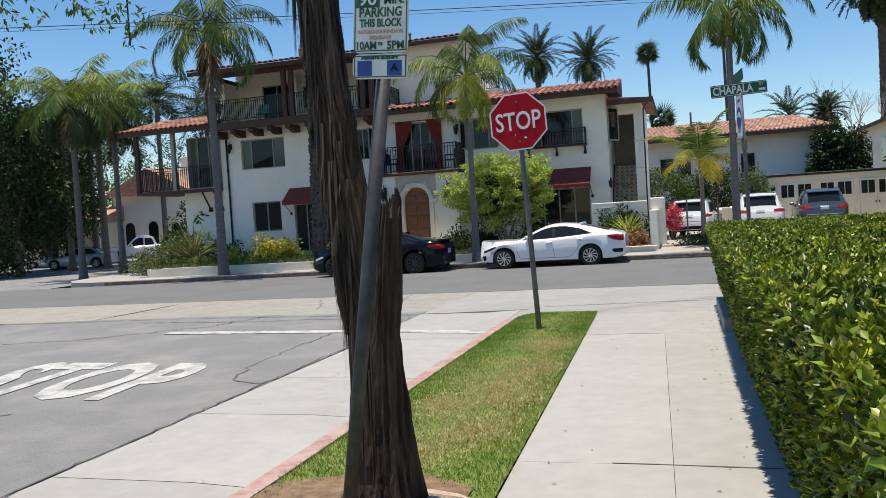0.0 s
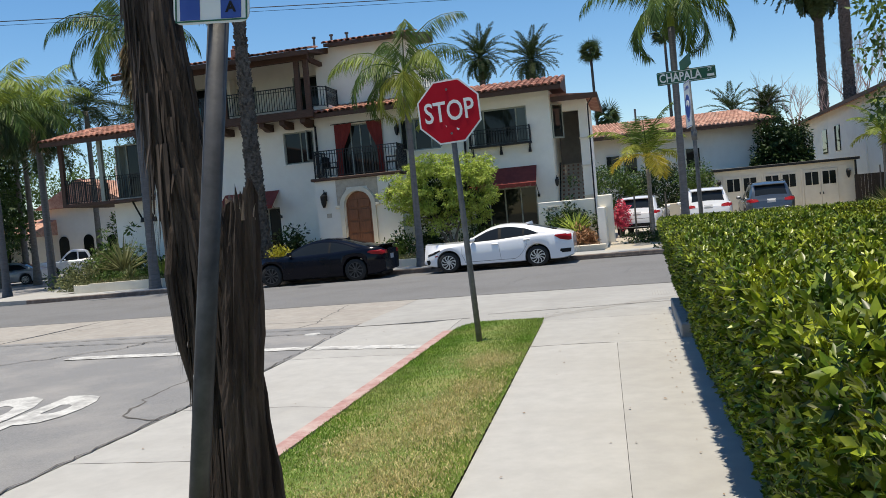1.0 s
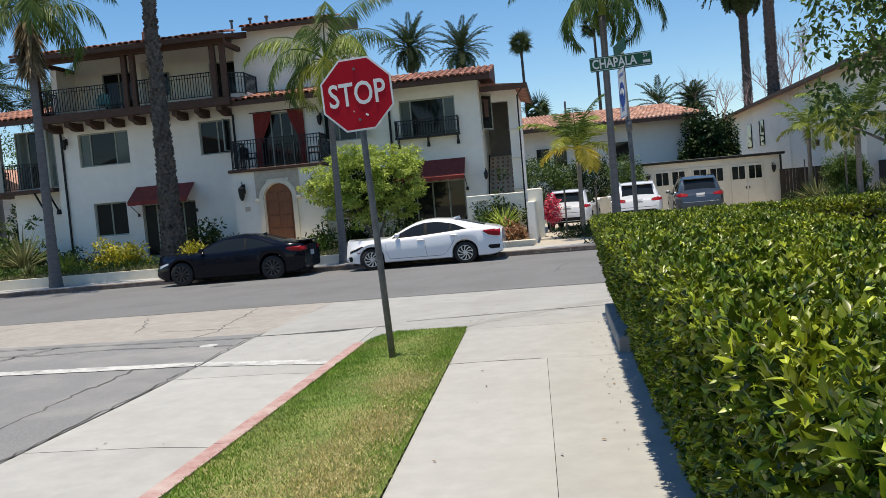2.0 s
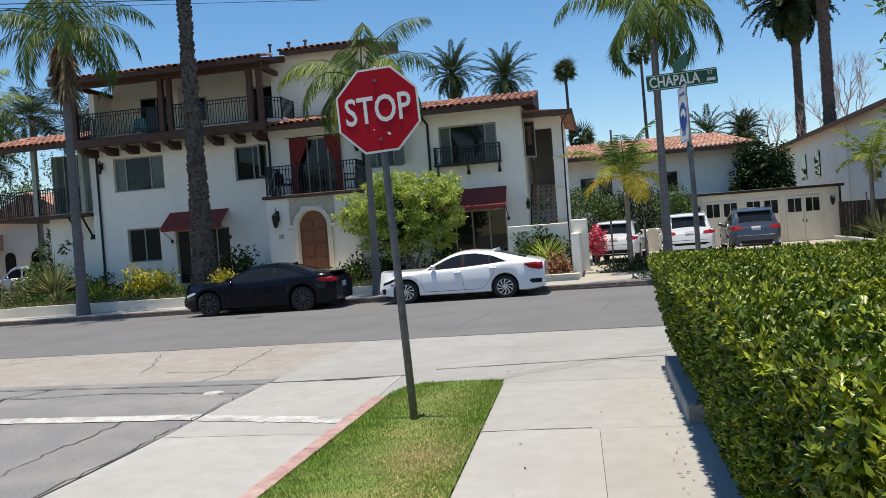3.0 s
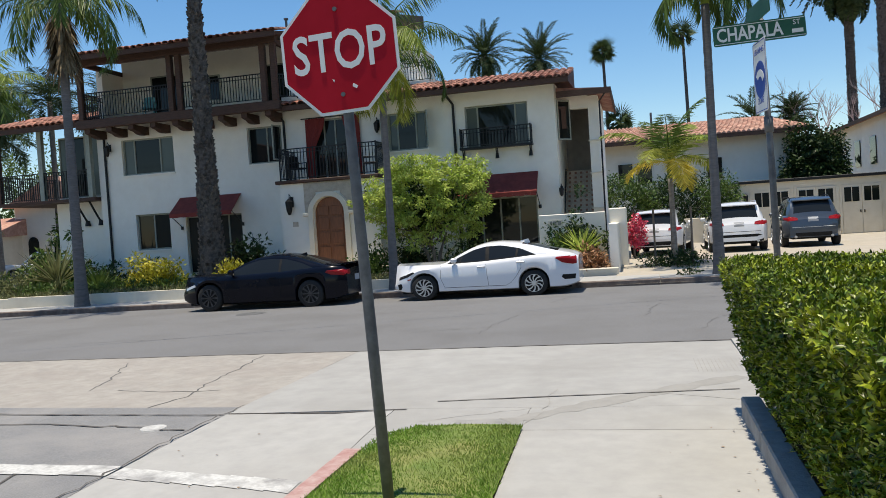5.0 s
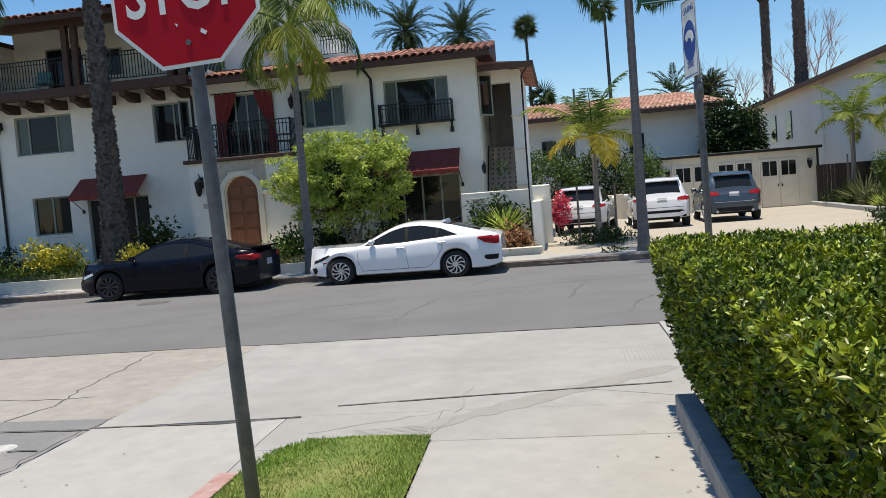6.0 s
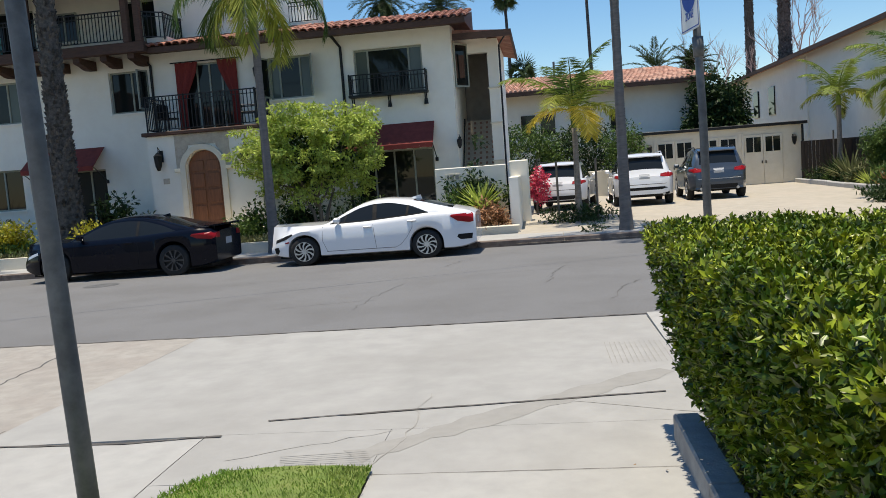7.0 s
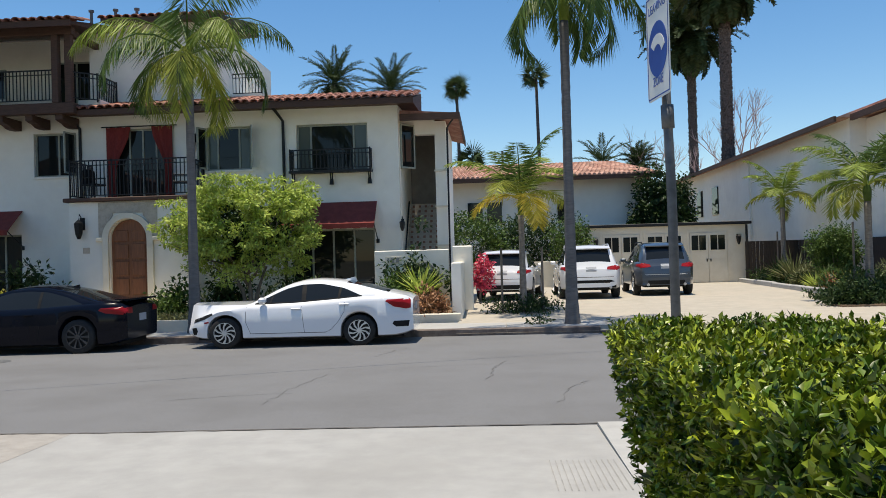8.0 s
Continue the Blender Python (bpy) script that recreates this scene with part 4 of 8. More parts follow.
# lower roof of barrel tiles
def tile_mesh(w, l, name="tile"):
    s = Shape()
    n = 6
    for y, r in ((0, w * 0.52), (l, w * 0.44)):
        for k in range(n + 1):
            a = math.pi * k / n
            s.v.append((-math.cos(a) * r, y, math.sin(a) * r * 0.75))
        for k in range(n + 1):
            a = math.pi * k / n
            s.v.append((-math.cos(a) * r * 0.8, y, math.sin(a) * r * 0.58))
    m = n + 1
    s.f += [(k, k + 1, 2 * m + k + 1, 2 * m + k) for k in range(n)] + [(m + k, 3 * m + k, 3 * m + k + 1, m + k + 1) for k in range(n)] + [(k, m + k, m + k + 1, k + 1) for k in range(n)]
    return shade(s.mesh(name, False), TILE)
TILE_A = tile_mesh(0.24, 0.46)
r3 = random.Random(3)
def tiled(parent, x0, x1, y0, z0, pitch, rows, step=0.25, run=0.4, hip=(0, 0)):
    for j in range(rows):
        y, z = y0 + j * run * math.cos(pitch), z0 + j * run * math.sin(pitch)
        a, b = x0 + hip[0] * j * run, x1 - hip[1] * j * run
        n = int((b - a) / step)
        for i in range(n + 1):
            ob = part("tile", TILE_A, TILE, parent)
            ob.matrix_basis = Matrix.Translation((a + i * (b - a) / max(1, n) + r3.uniform(-0.01, 0.01), y + r3.uniform(-0.02, 0.02), z + r3.uniform(0, 0.012))) @ Matrix.Rotation(pitch, 4, "X")
ROOF1 = part("roof", Shape().prism([(-10.75, 6.16), (-0.45, 6.16), (-0.45, 6.24), (-10.75, 6.24)], FY - 0.82, FY - 0.6).add([(-10.75, FY - 0.8, 6.2), (-0.45, FY - 0.8, 6.2), (-0.45, FY + 2.6, 7.0), (-10.75, FY + 2.6, 7.0), (-10.75, FY - 0.8, 6.12), (-0.45, FY - 0.8, 6.12), (-0.45, FY + 2.6, 6.3), (-10.75, FY + 2.6, 6.3)], [(0, 1, 2, 3), (7, 6, 5, 4), (0, 4, 5, 1), (1, 5, 6, 2), (2, 6, 7, 3), (3, 7, 4, 0)]), WOOD_DARK, HOUSE, "low roof of red clay barrel tiles")
part("eave_board", Shape().box(-10.78, -0.42, FY - 0.86, FY - 0.82, 6.06, 6.22), WOOD_DARK, ROOF1)

# third storey with its timber balcony
BY = 33.03
part("wall", Shape().box(-18.3, -10.6, 35.6, 35.85, 6.3, 9.0), STUCCO, HOUSE)
part("wall", Shape().box(-10.6, -6.9, 34.9, 35.15, 6.3, 9.2).box(-7.15, -6.9, 35.15, 42, 6.3, 9.2).box(-10.85, -10.6, 34.9, 35.85, 6.3, 9.2), STUCCO, HOUSE)
part("parapet", Shape().box(-10.6, -9.9, 33.6, 34.9, 6.45, 6.6), STUCCO, HOUSE)
part("balcony_floor", Shape().box(-18.5, -10.45, BY, 35.6, 6.3, 6.42), WOOD_DARK, HOUSE)
part("beam", Shape().box(-18.6, -10.4, BY - 0.1, BY + 0.14, 6.1, 6.42, bevel=0.015), WOOD_DARK, HOUSE, "dark stained timber edge beam")
part("beam", Shape().box(-18.6, -10.4, BY - 0.12, BY + 0.12, 8.42, 8.66, bevel=0.015), WOOD_DARK, HOUSE)
for x in np.linspace(-18.2, -10.9, 9):
    part("corbel", Shape().prism([(0, 0.0), (0, 0.3), (1.0, 0.3), (1.0, 0.14), (0.85, 0.1), (0.7, 0.08), (0.5, -0.0), (0.3, -0.02)], -0.11, 0.11, Matrix.Translation((x, FY, 5.8)) @ Matrix.Rotation(radians(-90), 4, "Z")), WOOD_DARK, HOUSE)
for x in (-18.35, -14.6, -14.25, -10.95, -10.55):
    part("column", Shape().box(x - 0.1, x + 0.1, BY - 0.1, BY + 0.1, 6.42, 8.42, bevel=0.015), WOOD_DARK, HOUSE, "dark timber post")
for x in (-18.35, -10.6):
    part("brace", Shape().box(x - 0.08, x + 0.08, BY + 0.12, 35.6, 8.45, 8.62), WOOD_DARK, HOUSE)
railing([(-18.35, 35.5), (-18.35, BY), (-14.6, BY)], 6.45, 7.42)
railing([(-14.25, BY), (-10.95, BY)], 6.45, 7.42)
railing([(-10.5, BY), (-9.95, BY + 0.5), (-9.95, 34.8)], 6.5, 7.35)
for x0, x1, z0, z1 in ((-17.0, -15.5, 6.5, 8.3), (-14.9, -14.0, 7.1, 8.1), (-12.2, -11.0, 6.5, 8.25)):
    window(x0, x1, z0, z1, 35.46, (0.5,), name="french_door" if z0 < 7 else "window", depth=0.1)
part("pillar", Shape().box(-15.3, -15.0, 35.1, 35.6, 6.42, 8.5), STUCCO, HOUSE)
window(-8.3, -7.7, 7.2, 8.2, 34.78, (), depth=0.1)
def roof_slab(x0, x1, y0, y1, z0, z1, t=0.08):
    return Shape().add([(x0, y0, z0), (x1, y0, z0), (x1, y1, z1), (x0, y1, z1), (x0, y0, z0 - t), (x1, y0, z0 - t), (x1, y1, z1 - 0.5), (x0, y1, z1 - 0.5)], [(0, 1, 2, 3), (7, 6, 5, 4), (0, 4, 5, 1), (1, 5, 6, 2), (2, 6, 7, 3), (3, 7, 4, 0)])
ROOF3 = part("roof", roof_slab(-18.9, -10.2, 32.4, 38.5, 8.66, 10.0), WOOD_DARK, HOUSE, "upper roof of red clay barrel tiles")
part("eave_board", Shape().box(-18.95, -10.15, 32.34, 32.4, 8.5, 8.68), WOOD_DARK, ROOF3)
ROOF5 = part("roof", roof_slab(-10.15, -6.4, 34.3, 38.5, 9.22, 10.1), WOOD_DARK, HOUSE, "upper roof of red clay barrel tiles")
part("eave_board", Shape().box(-10.15, -6.36, 34.24, 34.3, 9.1, 9.24), WOOD_DARK, ROOF5)
part("chimney", Shape().box(-14.75, -14.5, 35, 35.25, 9.1, 9.75, bevel=0.02).tube([(-14.62, 35.12, 9.75), (-14.62, 35.12, 9.9)], [0.08, 0.1], 8), TILE, HOUSE)
for x in (-10.9, -10.1, -9.4):
    part("vent_pipe", Shape().tube([(x, 35.2, 9.3), (x, 35.2, 9.75)], [0.05, 0.05], 8).tube([(x, 35.2, 9.75), (x, 35.2, 9.81)], [0.09, 0.09], 8), STEEL, HOUSE)
railing([(-7.9, 37), (-5.9, 37)], 7.25, 8.0)
part("terrace_floor", Shape().box(-8.2, -5.6, 36.5, 40, 6.9, 7.2), STUCCO, HOUSE)

# stair bay at the end of the house
part("end_wall", Shape().box(-1.2, -0.95, FY + 0.25, 38.5, -0.3, 6.2), STUCCO, HOUSE)
part("stair_pier", Shape().box(0.08, 0.42, 34.7, 39, -0.3, 5.75), STUCCO, HOUSE)
for z in (1.9, 3.1, 4.2):
    part("pier_band", Shape().box(0.04, 0.44, 34.62, 34.72, z, z + 0.05), STUCCO_CREAM, HOUSE)
part("stair_back", Shape().box(-0.95, 0.08, 37.6, 37.8, 1.5, 6.0), GREYDOOR, HOUSE)
part("stair_lintel", Shape().box(-0.95, 0.08, 34.72, 35.0, 5.35, 5.9), STUCCO, HOUSE)
for i in range(17):
    st = part("step", Shape().box(-0.95, 0.08, 34.45 + i * 0.17, 34.45 + (i + 1) * 0.17 + 0.02, 0.4, 0.58 + i * 0.175), STONE, HOUSE)
    for k in range(5):
        part("riser_tile", Shape().box(-0.94 + k * 0.205, -0.745 + k * 0.205, 34.438 + i * 0.17, 34.447 + i * 0.17, 0.42 + i * 0.175, 0.56 + i * 0.175), RISER, st)
        part("riser_inset", Shape().box(-0.88 + k * 0.205, -0.80 + k * 0.205, 34.432 + i * 0.17, 34.438 + i * 0.17, 0.45 + i * 0.175, 0.53 + i * 0.175), RISER_RUST, st)
part("handrail", Shape().tube([(-0.9, 34.4, 1.5), (-0.9, 36.2, 3.4)], [0.025, 0.025], 8), IRON, HOUSE)
ROOF2 = part("roof", Shape().add([(-0.9, 33.9, 5.98), (0.85, 33.9, 5.85), (0.85, 40, 5.85), (-0.9, 40, 6.4), (-0.9, 33.9, 5.86), (0.85, 33.9, 5.73), (0.85, 40, 5.73), (-0.9, 40, 6.2)], [(0, 1, 2, 3), (7, 6, 5, 4), (0, 4, 5, 1), (1, 5, 6, 2), (2, 6, 7, 3), (3, 7, 4, 0)]), TILE, HOUSE, "small red tile roof over the stair")
part("eave_board", Shape().box(-0.9, 0.9, 33.85, 33.9, 5.66, 5.86).box(0.85, 0.9, 33.9, 40, 5.66, 5.86), WOOD_DARK, ROOF2)
sash(-0.93, 4.3, 5.65, 0.6, 50, 34.3)
part("downspout", Shape().tube([(0.7, 34.0, 5.7), (0.48, 34.5, 5.5), (0.46, 34.6, 0.2)], [0.03] * 3, 8), IRON, HOUSE)
lantern(-0.9, 34.0, 2.6, 0.7)

# lower wing with an open porch
wing = part("wing_wall", Shape().box(-21.0, -18.55, 34.6, 34.85, -0.4, 3.5).box(-21.0, -20.75, 34.85, 44, -0.4, 3.5).box(-19.9, -18.55, 36.4, 36.6, 3.5, 6.3), STUCCO, HOUSE)
part("porch_floor", Shape().box(-23.0, -18.6, 33.7, 37, 3.5, 3.62), WOOD_DARK, HOUSE)
railing([(-22.9, 37), (-22.9, 33.75), (-18.7, 33.75)], 3.62, 4.7)
for x in (-22.9, -20.9, -18.75):
    part("porch_post", Shape().box(x - 0.09, x + 0.09, 33.7, 33.88, 3.62, 6.35), WOOD_DARK if x < -22 else FRAME_GREEN, HOUSE)
window(-20.7, -18.9, 3.7, 6.1, 34.5, (0.33, 0.66), name="french_door", depth=0.1)
for x in (-19.6, -19.0):
    part("bracket", Shape().tube([(x, 34.6, 2.6), (x, 34.2, 3.1), (x, 33.9, 3.5)], [0.04] * 3, 8).tube([(x, 34.55, 2.55), (x, 34.55, 2.75)], [0.12, 0.08], 8), IRON, HOUSE)
window(-20.3, -19.5, 0.6, 2.6, 34.6, (), name="door")
ROOF4 = part("roof", Shape().add([(-23.4, 33.2, 6.4), (-18.6, 33.2, 6.4), (-18.6, 38, 7.6), (-23.4, 38, 7.6), (-23.4, 33.2, 6.3), (-18.6, 33.2, 6.3), (-18.6, 38, 7.3), (-23.4, 38, 7.3)], [(0, 1, 2, 3), (7, 6, 5, 4), (0, 4, 5, 1), (1, 5, 6, 2), (2, 6, 7, 3), (3, 7, 4, 0)]), WOOD_DARK, HOUSE, "wing roof of red clay barrel tiles")
part("eave_board", Shape().box(-23.45, -18.6, 33.14, 33.2, 6.22, 6.4), WOOD_DARK, ROOF4)

# ---- clipped hedge ----
HX, HY, HZ = 2.43, 13.3, 1.24           # foot of the face, far end, height; the face leans out by 0.21 m
def hedge_x(z):
    return HX - 0.21 * z / HZ
HEDGE = thing("hedge", "clipped dense green hedge beside the footpath", "hedge")
# solid block behind the leaves that stands in for the hedge's inner shade
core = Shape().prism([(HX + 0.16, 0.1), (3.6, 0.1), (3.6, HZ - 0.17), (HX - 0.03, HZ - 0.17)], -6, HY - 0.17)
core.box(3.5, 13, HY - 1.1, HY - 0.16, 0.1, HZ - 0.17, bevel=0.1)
part("inner_growth", core, HEDGE_SHADE, HEDGE)
def hedge_face(count, pick, normal, L, W, seed, per=7):
    """Shoots over a clipped face, each with a whorl of pointed leaves."""
    r = np.random.default_rng(seed)
    p = pick(r, count)
    nrm = np.tile(np.array(normal, float), (count, 1))
    bulge = np.array([noise.noise(Vector(q) * 2.3) + 0.9 * noise.noise(Vector(q) * 7.5) for q in p]) * (0.05 if normal[2] else 0.07)
    p = p + nrm * np.minimum(bulge + r.normal(-0.05 if normal[2] else -0.09, 0.04 if normal[2] else 0.065, count), 0.012)[:, None]
    axis = nrm * 0.55 + r.normal(size=(count, 3)) * 0.42 + (0, 0, 0.5 if normal[2] else 0.3)
    axis /= np.linalg.norm(axis, axis=1, keepdims=True)
    p, axis = np.repeat(p, per, 0), np.repeat(axis, per, 0)
    k = count * per
    radial = r.normal(size=(k, 3))
    radial -= axis * (radial * axis).sum(1, keepdims=True)
    radial /= np.linalg.norm(radial, axis=1, keepdims=True)
    open_ = r.uniform(0.35, 1.25, k)[:, None]
    d = axis * np.cos(open_) + radial * np.sin(open_)
    nn = axis * np.sin(open_) - radial * np.cos(open_) + r.normal(size=(k, 3)) * 0.2
    size = np.repeat(r.uniform(0.65, 1.15, count), per)
    return p + axis * r.uniform(-0.035, 0.012, k)[:, None], d, nn, L * size * r.uniform(0.7, 1.2, k), W * size * r.uniform(0.8, 1.15, k)
def side_points(r, k, y0, y1):
    y = r.uniform(y0, y1, k)
    low = np.where(y > 10.4, 0.30, 0.06)
    z = low + (HZ - 0.03 - low) * r.uniform(0, 1, k)
    return np.stack([hedge_x(z), y, z], 1)
sets = [
    hedge_face(14500, lambda r, k: side_points(r, k, 1.5, 8.5), (-1, 0, 0), 0.045, 0.021, 1),
    hedge_face(11000, lambda r, k: side_points(r, k, 8.5, HY), (-1, 0, 0), 0.042, 0.020, 11),
    hedge_face(700, lambda r, k: side_points(r, k, -5, 1.5), (-1, 0, 0), 0.08, 0.04, 2),
    hedge_face(13000, lambda r, k: np.stack([r.uniform(HX - 0.21, 3.72, k), r.uniform(2.0, 8.0, k), np.full(k, HZ)], 1), (0, 0, 1), 0.040, 0.019, 3),
    hedge_face(19000, lambda r, k: np.stack([r.uniform(HX - 0.21, 3.72, k), r.uniform(8.0, HY, k), np.full(k, HZ)], 1), (0, 0, 1), 0.036, 0.018, 13),
    hedge_face(10500, lambda r, k: np.stack([r.uniform(3.6, 9, k), r.uniform(HY - 1.2, HY, k), np.full(k, HZ)], 1), (0, 0, 1), 0.034, 0.017, 5),
    hedge_face(1200, lambda r, k: np.stack([r.uniform(3.6, 9, k), np.full(k, HY - 1.2), r.uniform(0.3, HZ, k)], 1), (0, -1, 0), 0.07, 0.035, 9),
    hedge_face(1200, lambda r, k: np.stack([r.uniform(HX + 0.03, 8, k), np.full(k, HY), r.uniform(0.12, HZ, k)], 1), (0, 1, 0), 0.06, 0.03, 6),
]
leaves = leaf_mesh("foliage", *[np.concatenate([s[i] for s in sets]) for i in range(5)], HEDGE_LEAF, 0.2)
tagged(part("foliage", leaves, HEDGE_LEAF, HEDGE), kind="stuff")
EDGING = thing("hedge_kerb", "low grey concrete edging at the hedge foot", "edging", kind="structure")
for a, b in zip([10.6, 12.0], [12.0, 13.08]):
    part("edging_stone", Shape().box(2.30, 2.45, a + 0.004, b - 0.004, -0.15, 0.15, bevel=0.012), EDGE_GREY, EDGING)
part("slab", Shape().box(2.66, 14, 13.16, 13.99, -0.3, -0.01), CONCRETE_CORNER, WALK)
solid("hedge_bed", Shape().box(2.46, 14, -10, 13.15, -0.3, 0.02), SOIL, "dark soil bed under the hedge", "soil", "structure")

# ---- cars ----
def along_keys(keys, x):
    """Height along keys of (x, value), rounded off at the bends."""
    kx, kv = [k[0] for k in keys], [k[1] for k in keys]
    return float(np.mean([np.interp(x + o, kx, kv) for o in (-0.07, -0.035, 0.0, 0.035, 0.07)]))


def wheel(parent, x, y, r, w, rim_mat, spokes, side, skew=0.3):
    wh = local("wheel", Shape().tube([(x, y - w / 2 + 0.03, r), (x, y + w / 2 - 0.03, r)], [r * 0.67, r * 0.67], 20), TRIM, parent)
    ty = Shape()
    prof = [(r * 0.68, -w / 2), (r * 0.93, -w / 2), (r, -w * 0.36), (r, w * 0.36), (r * 0.93, w / 2), (r * 0.68, w / 2)]
    n = 32
    for k in range(n):
        a = 2 * math.pi * k / n
        ty.v += [(x + q * math.cos(a), y + o, r + q * math.sin(a)) for q, o in prof]
    ty.f += [(k * 6 + i, k * 6 + i + 1, ((k + 1) % n) * 6 + i + 1, ((k + 1) % n) * 6 + i) for k in range(n) for i in range(5)]
    local("tyre", ty, RUBBER, wh, "black rubber tyre", smooth=True)
    rim = Shape()
    ring = [(r * 0.69, w / 2 - 0.01), (r * 0.69, w / 2 + 0.004), (r * 0.66, w / 2 + 0.004), (r * 0.65, w / 2 - 0.02)]
    for k in range(n):
        a = 2 * math.pi * k / n
        rim.v += [(x + q * math.cos(a), y + o * side, r + q * math.sin(a)) for q, o in ring]
    rim.f += [(k * 4 + i, k * 4 + i + 1, ((k + 1) % n) * 4 + i + 1, ((k + 1) % n) * 4 + i) for k in range(n) for i in range(3)]
    y0, y1 = y + side * (w / 2 - 0.03), y + side * (w / 2 - 0.002)
    for k in range(spokes):
        a = 2 * math.pi * k / spokes
        blade = []
        for q, da, half in ((0.16 * r, 0.0, 0.22), (0.42 * r, skew * 0.45, 0.11), (0.66 * r, skew, 0.115)):
            blade.append([(x + q * math.cos(a + da - half), r + q * math.sin(a + da - half)), (x + q * math.cos(a + da + half), r + q * math.sin(a + da + half))])
        outline = [b[0] for b in blade] + [b[1] for b in reversed(blade)]
        rim.prism(outline, min(y0, y1), max(y0, y1))
    rim.tube([(x, y + side * (w / 2 - 0.03), r), (x, y + side * (w / 2 + 0.004), r)], [0.06, 0.05], 12)
    local("rim", rim, rim_mat, wh, "spoked alloy rim")
    return wh


class Car:
    """A lofted car body, front towards +x, with real wheel openings. Keys give heights along x: belt for bonnet, waist and boot;
    roof for the cabin's outline; dlo for the upper edge of the side windows."""
    def __init__(self, label, paint, m, width, sill, belt, roof, dlo, wheels, r, ends, screen, back, rim_mat=ALLOY, spokes=10, skew=0.3, group="", lean=0.42):
        self.c = thing("car", label, "car", group, m=m)
        self.paint, self.hw, self.sill, self.belt, self.roof, self.dlo, self.wheels, self.r, self.ends, self.lean = paint, width / 2, sill, belt, roof, dlo, wheels, r, ends, lean
        x0, x1 = ends
        ra = r * 1.14
        xs = set(np.linspace(x0, x1, 78)) | {x0 + 0.01, x0 + 0.03, x0 + 0.06, x1 - 0.01, x1 - 0.03, x1 - 0.06}
        for wx in wheels:
            xs = {x for x in xs if abs(x - wx) > ra + 0.02}
            xs |= {wx + ra * math.cos(math.pi * i / 18) for i in range(19)} | {wx - ra - 0.008, wx + ra + 0.008}
        xs = sorted(xs)
        rows = [self.section(x) for x in xs]
        k = len(rows[0])
        v = [p for row in rows for p in row] + [(x, -y, z) for row in rows for x, y, z in row]
        half = len(rows) * k
        body, side_glass, front_glass, rear_glass = [], {1: [], -1: []}, [], []
        for i in range(len(xs) - 1):
            mid = (xs[i] + xs[i + 1]) / 2
            tall = along_keys(dlo, mid) - along_keys(belt, mid)
            for j in range(k - 1):
                f = (i * k + j, i * k + j + 1, (i + 1) * k + j + 1, (i + 1) * k + j)
                g = tuple(q + half for q in reversed(f))
                if j in (7, 8) and tall > 0.012 and dlo[0][0] <= mid <= dlo[-1][0]:
                    side_glass[1].append(f), side_glass[-1].append(g)
                elif j >= 11 and screen[0] <= mid <= screen[1]:
                    front_glass += [f, g]
                elif j >= 11 and back[0] <= mid <= back[1]:
                    rear_glass += [f, g]
                else:
                    body += [f, g]
        for i in (0, len(xs) - 1):
            body += [tuple(i * k + j for j in range(k)), tuple(half + i * k + j for j in reversed(range(k)))]
        self.mesh("body", v, body, paint)
        for sd in (1, -1):
            self.mesh("side_window", v, side_glass[sd], CARGLASS, "dark side window")
        self.mesh("windscreen", v, front_glass, CARGLASS, "dark windscreen")
        self.mesh("rear_window", v, rear_glass, CARGLASS, "dark rear window")
        liner = Shape().box(x0 + 0.2, x1 - 0.2, -self.hw * 0.68, self.hw * 0.68, sill - 0.03, sill + 0.42)
        local("underbody", liner, TRIM, self.c)
        for sd in (-1, 1):
            for wx in wheels:
                wheel(self.c, wx, sd * (self.width(wx) - 0.125), r, 0.21, rim_mat, spokes, sd, skew * sd)

    def mesh(self, name, v, faces, material, label=""):
        used = sorted({q for f in faces for q in f})
        at = {q: i for i, q in enumerate(used)}
        s = Shape()
        s.v, s.f = [v[q] for q in used], [tuple(at[q] for q in f) for f in faces]
        me = s.mesh(name, True)
        bm = bmesh.new()
        bm.from_mesh(me)
        bmesh.ops.remove_doubles(bm, verts=bm.verts[:], dist=0.0005)
        bmesh.ops.recalc_face_normals(bm, faces=bm.faces[:])
        bm.to_mesh(me)
        bm.free()
        me.set_sharp_from_angle(angle=radians(38))
        me.materials.append(material)
        return local(name, me, material, self.c, label)

    def width(self, x):
        x0, x1 = self.ends
        k = 1.0
        for e, reach, cut in (((x1 - x) / 0.95, 0.95, 0.34), ((x - x0) / 0.75, 0.75, 0.2)):
            k -= cut * max(0.0, 1 - max(0.0, e)) ** 2.4
        return self.hw * k

    def low(self, x):
        x0, x1 = self.ends
        z = self.sill + 0.10 * max(0.0, 1 - min(x1 - x, x - x0) / 0.45) ** 2
        for wx in self.wheels:
            d = abs(x - wx)
            ra = self.r * 1.14
            if d <= ra + 1e-6:
                z = max(z, self.r + math.sqrt(max(0.0, ra * ra - d * d)))
        return z

    def section(self, x):
        w, zb, zt = self.width(x), self.low(x), along_keys(self.belt, x)
        zr = max(zt + 0.001, along_keys(self.roof, x))
        zd = min(max(zt + 0.0005, along_keys(self.dlo, x)), zr - 0.0005)
        zb = min(zb, zt - 0.08)
        zs = zt - 0.11 * min(1.0, (zt - zb) / 0.3)
        zm = zb + (zs - zb) * 0.55
        yb = w * 0.90
        high = zr - zt
        yr = yb - self.lean * high - 0.05 * min(1.0, high / 0.1)
        up = lambda z: yb + (yr - yb) * ((z - zt) / high) ** 1.15 if high > 0.004 else yb
        edge = yr - 0.05 - 0.03 * min(1.0, high / 0.2)
